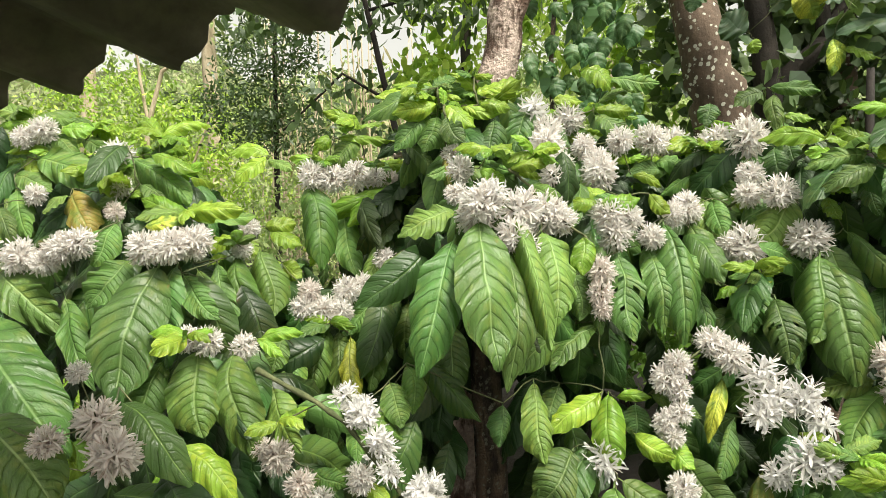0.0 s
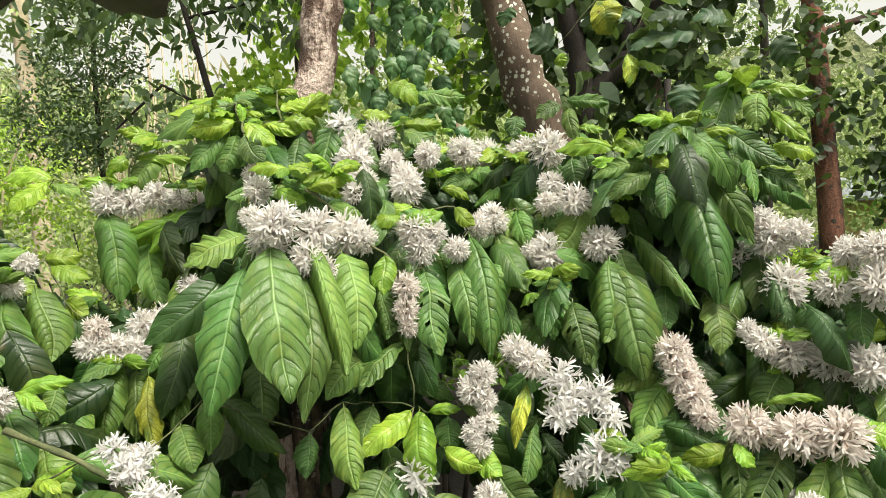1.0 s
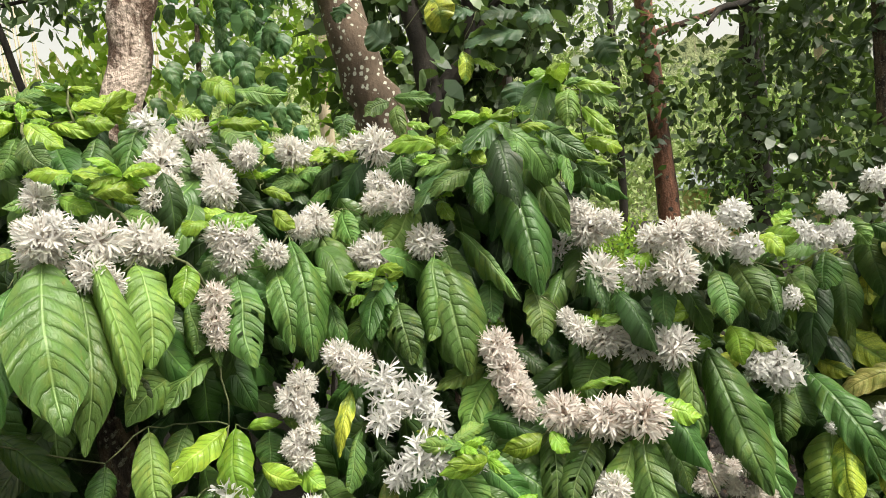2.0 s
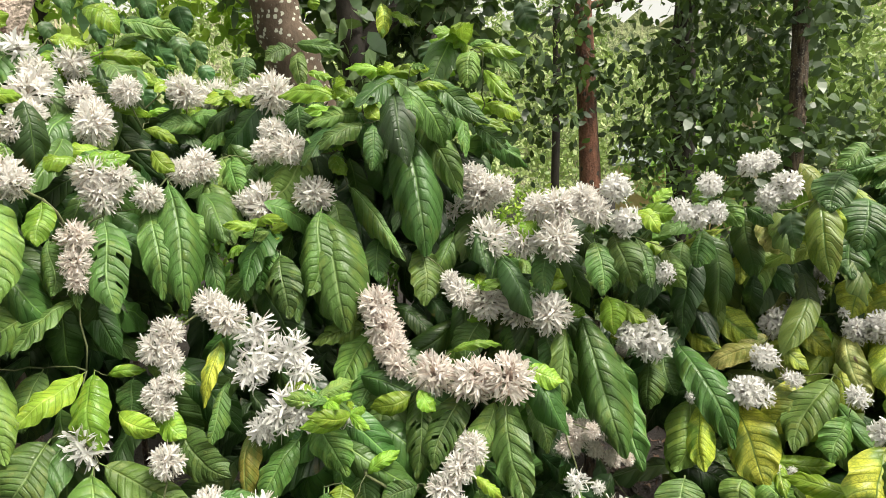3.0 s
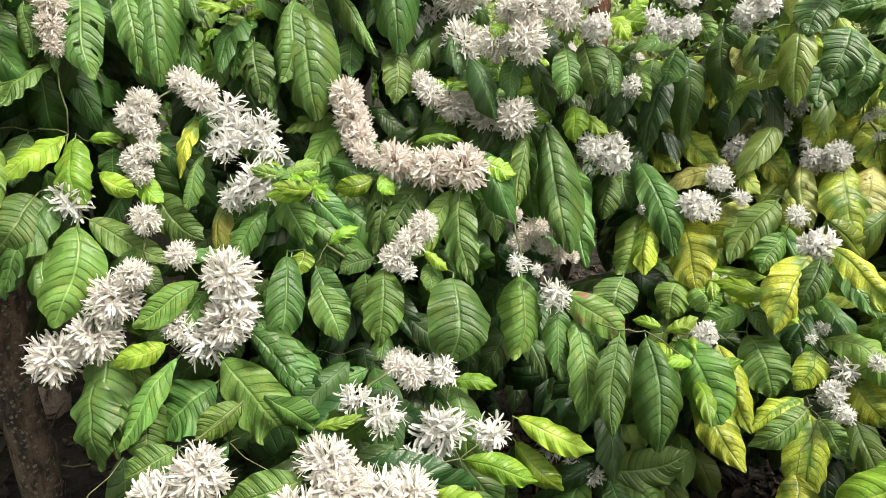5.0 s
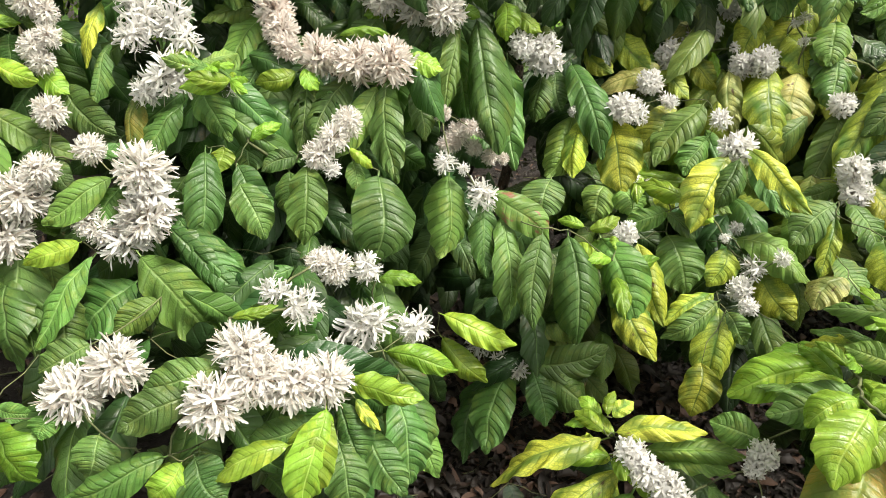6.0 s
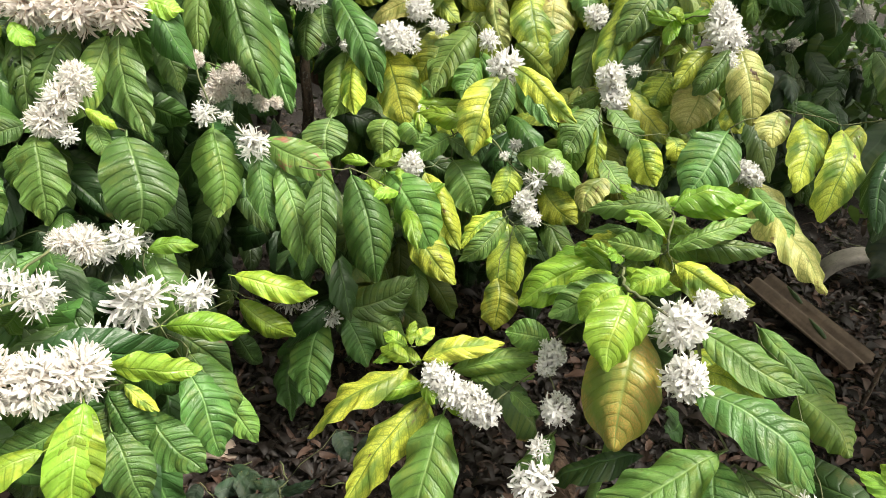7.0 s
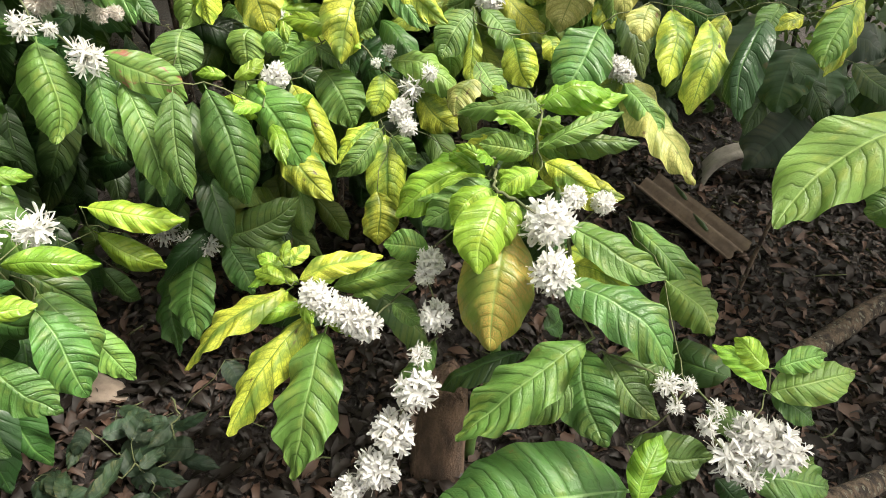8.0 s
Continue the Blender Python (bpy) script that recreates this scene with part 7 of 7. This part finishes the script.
LOW = "leafy green undergrowth bush behind the coffee shrubs"
for number, (x, y, z, rx, ry, rz, count, size, crown) in enumerate((
    (-3.8, 5.0, 0.9, 1.2, 0.6, 0.8, 2600, 0.08, "bright"),
    (-2.2, 4.6, 0.8, 0.9, 0.5, 0.7, 2600, 0.07, "green"),
    (-1.9, 3.4, 1.0, 0.7, 0.4, 0.8, 2200, 0.07, "bright"),
    (-1.1, 4.2, 1.25, 0.8, 0.4, 0.8, 3200, 0.06, "grey"),
    (0.1, 4.6, 0.9, 0.9, 0.5, 0.8, 2000, 0.08, "green"),
    (1.3, 4.6, 1.3, 0.9, 0.5, 0.9, 2400, 0.09, "bright"),
    (2.4, 4.7, 1.3, 0.9, 0.5, 1.0, 2600, 0.09, "green"),
    (0.75, 3.3, 1.2, 0.5, 0.3, 0.7, 900, 0.10, "green"),
    (1.7, 3.7, 1.1, 0.6, 0.4, 0.7, 1100, 0.09, "green"),
    (2.6, 3.1, 0.9, 0.5, 0.4, 0.6, 1000, 0.09, "green"),
    (5.4, 4.6, 1.4, 0.8, 0.7, 1.2, 1300, 0.10, "green"),
    (4.3, 5.6, 0.6, 0.8, 0.6, 0.6, 1400, 0.09, "bright"),
    (5.2, 3.2, 1.5, 0.9, 0.8, 1.3, 1300, 0.11, "grove"),
    (4.0, 1.9, 0.9, 0.7, 0.6, 0.6, 1700, 0.09, "green"),
    (5.2, 1.6, 1.2, 0.8, 0.8, 1.0, 2000, 0.10, "grove"),
    (5.0, 0.0, 0.9, 0.8, 0.7, 0.9, 1800, 0.10, "dark"),
    (4.6, -1.4, 0.9, 0.8, 0.7, 0.9, 1500, 0.10, "dark"),
    (4.3, 0.55, 0.5, 0.5, 0.4, 0.5, 700, 0.15, "dark"),
    (4.15, -0.55, 0.5, 0.5, 0.4, 0.5, 700, 0.15, "dark"),
)):
    bush(x, y, z, rx, ry, rz, int(count * 1.7), size * 0.74, crown, 40 + number, LOW)


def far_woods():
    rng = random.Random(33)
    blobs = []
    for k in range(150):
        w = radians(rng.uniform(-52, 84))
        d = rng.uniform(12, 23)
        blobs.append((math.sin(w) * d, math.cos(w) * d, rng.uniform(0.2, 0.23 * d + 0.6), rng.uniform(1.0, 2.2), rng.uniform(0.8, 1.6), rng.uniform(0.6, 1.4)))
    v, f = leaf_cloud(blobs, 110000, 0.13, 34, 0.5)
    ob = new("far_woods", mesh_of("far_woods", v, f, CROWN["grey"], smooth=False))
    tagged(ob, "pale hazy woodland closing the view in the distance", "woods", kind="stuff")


def hillside():
    """A wooded slope far behind, uneven in depth and outline."""
    m, nodes, links, bsdf = material("wooded_slope")
    coords = nodes.new("ShaderNodeTexCoord")
    streak = nodes.new("ShaderNodeMapping")
    streak.inputs["Scale"].default_value = (1, 1, 0.16)
    links.new(coords.outputs["Object"], streak.inputs[0])
    stems = noise_of(nodes, links, streak.outputs[0], 3.2, 4.0, 0.6)
    leafy = noise_of(nodes, links, coords.outputs["Object"], 4.5, 6.0, 0.7)
    # Slope greens and stem browns, paled to include the haze of distance.
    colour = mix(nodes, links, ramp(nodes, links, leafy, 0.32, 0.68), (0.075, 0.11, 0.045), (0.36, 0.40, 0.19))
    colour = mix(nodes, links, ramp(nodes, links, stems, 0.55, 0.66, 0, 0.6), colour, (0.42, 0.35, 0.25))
    links.new(colour, bsdf.inputs["Base Color"])
    bsdf.inputs["Roughness"].default_value = 0.9
    bump(nodes, links, leafy, 1.0, 0.3, bsdf)
    verts, faces, n, rows = [], [], 150, 9
    for j in range(rows):
        for i in range(n):
            w = radians(-75 + 185 * i / (n - 1))
            lump = noise.noise(Vector((i * 0.21, j * 0.5, 1.0)))
            d = 26 + 4.0 * j / (rows - 1) + 1.2 * lump
            top = 7.6 + 1.0 * noise.noise(Vector((i * 0.13, 4.0, 0))) + 0.8 * noise.noise(Vector((i * 0.9, 9.0, 0)))
            verts.append((math.sin(w) * d, math.cos(w) * d, -0.3 + top * j / (rows - 1)))
    for j in range(rows - 1):
        for i in range(n - 1):
            faces.append((j * n + i, j * n + i + 1, (j + 1) * n + i + 1, (j + 1) * n + i))
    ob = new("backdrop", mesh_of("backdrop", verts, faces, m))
    tagged(ob, "hazy wooded hillside far behind the plantation", "hillside", kind="structure")


hillside()
far_woods()


# ---- roof edge ----
def corrugated(name, length, waves, pitch, height, thick, mat, parent, steps=10, skew=False):
    """A wavy sheet: waves across x, running along y; skew: each wave rises slowly and drops fast."""
    verts, faces = [], []
    n = waves * steps + 1
    for z in (0.0, -thick):
        for y in (0.0, length):
            for i in range(n):
                f = (i / steps + 0.7) % 1.0
                wave = (-math.cos(math.pi * f / 0.7) if f < 0.7 else math.cos(math.pi * (f - 0.7) / 0.3)) if skew else math.cos(2 * math.pi * i / steps)
                verts.append((i * pitch / steps, y + (0.006 * math.sin(i * 1.7) if y == 0 else 0), z + height * 0.5 * wave))
    at = lambda layer, row, i: (layer * 2 + row) * n + i
    for i in range(n - 1):
        faces.append((at(0, 0, i), at(0, 0, i + 1), at(0, 1, i + 1), at(0, 1, i)))
        faces.append((at(1, 0, i + 1), at(1, 0, i), at(1, 1, i), at(1, 1, i + 1)))
        for row in (0, 1):
            faces.append((at(0, row, i), at(1, row, i), at(1, row, i + 1), at(0, row, i + 1)))
    for i in (0, n - 1):
        faces.append((at(0, 0, i), at(0, 1, i), at(1, 1, i), at(1, 0, i)))
    return child(name, mesh_of(name, verts, faces, mat), parent)


roof = base_of("corrugated_roof", 0.109, 0.457, 1.845, "weathered dark cement corrugated roof edge", "roof")
roof.rotation_euler = Matrix(((-0.866, -0.5, 0.0), (0.5, -0.866, 0.0), (0.0, 0.0, 1.0))).to_euler()
roof.rotation_euler.rotate_axis("X", radians(14))
roof.rotation_euler.rotate_axis("Y", radians(2.6))
corrugated("sheet", 0.5, 9, 0.196, 0.05, 0.008, ROOFING, roof, 20, True)


# ---- things on the ground ----
def broken_sheet():
    ob = base_of("broken_roof_sheet", 2.86, -0.10, 0.05, "broken piece of brown corrugated sheet on leaf litter", "roof sheet")
    ob.rotation_euler = (radians(3), radians(-4), math.atan2(0.45, 0.2) - math.pi / 2)
    corrugated("sheet", 0.50, 2, 0.075, 0.032, 0.007, RUSTY, ob)
    for k, (x, y) in enumerate(((0.03, 0.12), (0.10, 0.3))):
        v, f = tube(bent((x, y, 0.03), (x + 0.03, y + 0.10, 0.028), 3, 0.003, k), [0.006, 0.01, 0.008, 0.003], 6)
        child("moss_patch", mesh_of("moss_patch", v, f, CROWN["dark"]), ob)


def half_pipe():
    """A length of wide ware pipe on its side, its rim towards the camera."""
    ob = base_of("drain_pipe", 3.50, 0.0, 0.0, "grey ware drain pipe half buried in leaf litter", "pipe")
    way = Vector((0.85, 0.53, 0)).normalized()
    across, verts, faces, n = Vector((-way.y, way.x, 0)), [], [], 20
    for d, r in ((0.0, 0.195), (0.0, 0.172), (0.03, 0.170), (0.12, 0.167), (0.12, 0.182), (0.04, 0.184), (0.035, 0.195)):
        for k in range(n + 1):
            w = math.pi * (k / n * 1.2 - 0.1)
            verts.append(across * math.cos(w) * r + Vector((0, 0, math.sin(w) * r)) + way * d)
    for i in range(7):
        for k in range(n):
            a, b = i * (n + 1), ((i + 1) % 7) * (n + 1)
            faces.append((a + k, a + k + 1, b + k + 1, b + k))
    child("pipe_wall", mesh_of("pipe_wall", verts, faces, CLAY), ob)


def lump(name, x, y, z, sx, sy, sz, mat, label, category, seed):
    bm = bmesh.new()
    bmesh.ops.create_icosphere(bm, subdivisions=3, radius=1)
    for v in bm.verts:
        v.co *= 1 + 0.28 * noise.noise(v.co * 1.3 + Vector((seed, 0, 0))) + 0.08 * noise.noise(v.co * 5 + Vector((0, seed, 0)))
        v.co = Vector((v.co.x * sx, v.co.y * sy, max(v.co.z, -0.3) * sz))
    me = bpy.data.meshes.new(name)
    bm.to_mesh(me)
    bm.free()
    me.materials.append(mat)
    me.polygons.foreach_set("use_smooth", [True] * len(me.polygons))
    ob = new(name, me)
    ob.location, ob.rotation_euler = (x, y, z), (0, 0, seed)
    tagged(ob, label, category)


def stump():
    rng = random.Random(8)
    verts, faces, n = [], [], 14
    for z, r in ((-0.05, 0.075), (0.08, 0.062), (0.2, 0.056), (0.30, 0.053), (0.305, 0.02)):
        for k in range(n):
            w = 2 * math.pi * k / n
            q = r * (1 + 0.12 * math.sin(3 * w + 1) + rng.uniform(-0.06, 0.06))
            verts.append((math.cos(w) * q, math.sin(w) * q, z + (rng.uniform(-0.03, 0.03) if z > 0.25 else 0)))
    for i in range(4):
        for k in range(n):
            q = (k + 1) % n
            faces.append((i * n + k, i * n + q, (i + 1) * n + q, (i + 1) * n + k))
    faces.append(tuple(4 * n + k for k in range(n)))
    ob = new("tree_stump", mesh_of("tree_stump", verts, faces, WOOD))
    ob.location = (1.54, 0.20, 0)
    tagged(ob, "rotting brown wooden stump standing in leaf litter", "stump")


def fallen_branch(x, y, z, tx, ty, tz, r, mat, seed, label):
    ob = new("fallen_branch")
    line = bent((0, 0, 0), (tx - x, ty - y, tz - z), 8, r * 0.5, seed)
    v, f = tube(line, [r * (1.1 - 0.4 * k / 8) for k in range(9)], 10, 0.08, seed)
    bpy.data.objects.remove(ob)
    ob = new("fallen_branch", mesh_of("fallen_branch", v, f, mat))
    ob.location = (x, y, z)
    tagged(ob, label, "branch")


broken_sheet()
half_pipe()
stump()
lump("stone", 1.11, 1.04, 0.012, 0.085, 0.05, 0.028, STONE, "flat pale stone lying among dry leaves", "stone", 2.0)
lump("stone", -0.20, 2.40, 0.03, 0.16, 0.12, 0.09, WOOD, "dark rounded stone on reddish soil", "stone", 5.0)
fallen_branch(2.50, -0.43, 0.03, 3.25, -0.74, 0.10, 0.035, STEM, 3, "thick grey-brown branch lying on the ground")
fallen_branch(1.72, -0.54, 0.34, 2.9, -1.05, 0.0, 0.022, STEM, 4, "leaning grey-brown branch beside the low shrub")


def shed(x, y, turn):
    """A small far building: four walls with a door opening, and a low pitched roof."""
    ob = base_of("small_shed", x, y, 0, "small far yellow-walled shed with blue-grey metal roof", "shed")
    ob.rotation_euler = (0, 0, turn)
    w, d, h, k = 1.3, 1.0, 1.35, 0.12

    def block(x0, x1, y0, y1, z0, z1):
        v = [(a, b, c) for c in (z0, z1) for b in (y0, y1) for a in (x0, x1)]
        return [Vector(p) for p in v], [(0, 2, 3, 1), (4, 5, 7, 6), (0, 1, 5, 4), (2, 6, 7, 3), (0, 4, 6, 2), (1, 3, 7, 5)]

    for a in (block(-w, -0.4, -d, -d + k, 0, h), block(0.4, w, -d, -d + k, 0, h), block(-0.4, 0.4, -d, -d + k, 1.15, h), block(-w, w, d - k, d, 0, h), block(-w, -w + k, -d + k, d - k, 0, h), block(w - k, w, -d + k, d - k, 0, h)):
        child("wall", mesh_of("wall", *a, WALL, smooth=False), ob)
    verts = [Vector(p) for p in ((-w - 0.2, -d - 0.25, h), (w + 0.2, -d - 0.25, h), (w + 0.2, 0, h + 0.42), (-w - 0.2, 0, h + 0.42), (w + 0.2, d + 0.25, h), (-w - 0.2, d + 0.25, h))]
    verts += [p + Vector((0, 0, 0.04)) for p in verts]
    faces = [(0, 3, 2, 1), (3, 5, 4, 2), (6, 7, 8, 9), (9, 8, 10, 11), (0, 1, 7, 6), (5, 11, 10, 4), (1, 2, 8, 7), (2, 4, 10, 8), (3, 0, 6, 9), (5, 3, 9, 11)]
    child("roof", mesh_of("roof", verts, faces, TIN, smooth=False), ob)


shed(11.3, 10.5, radians(-38))
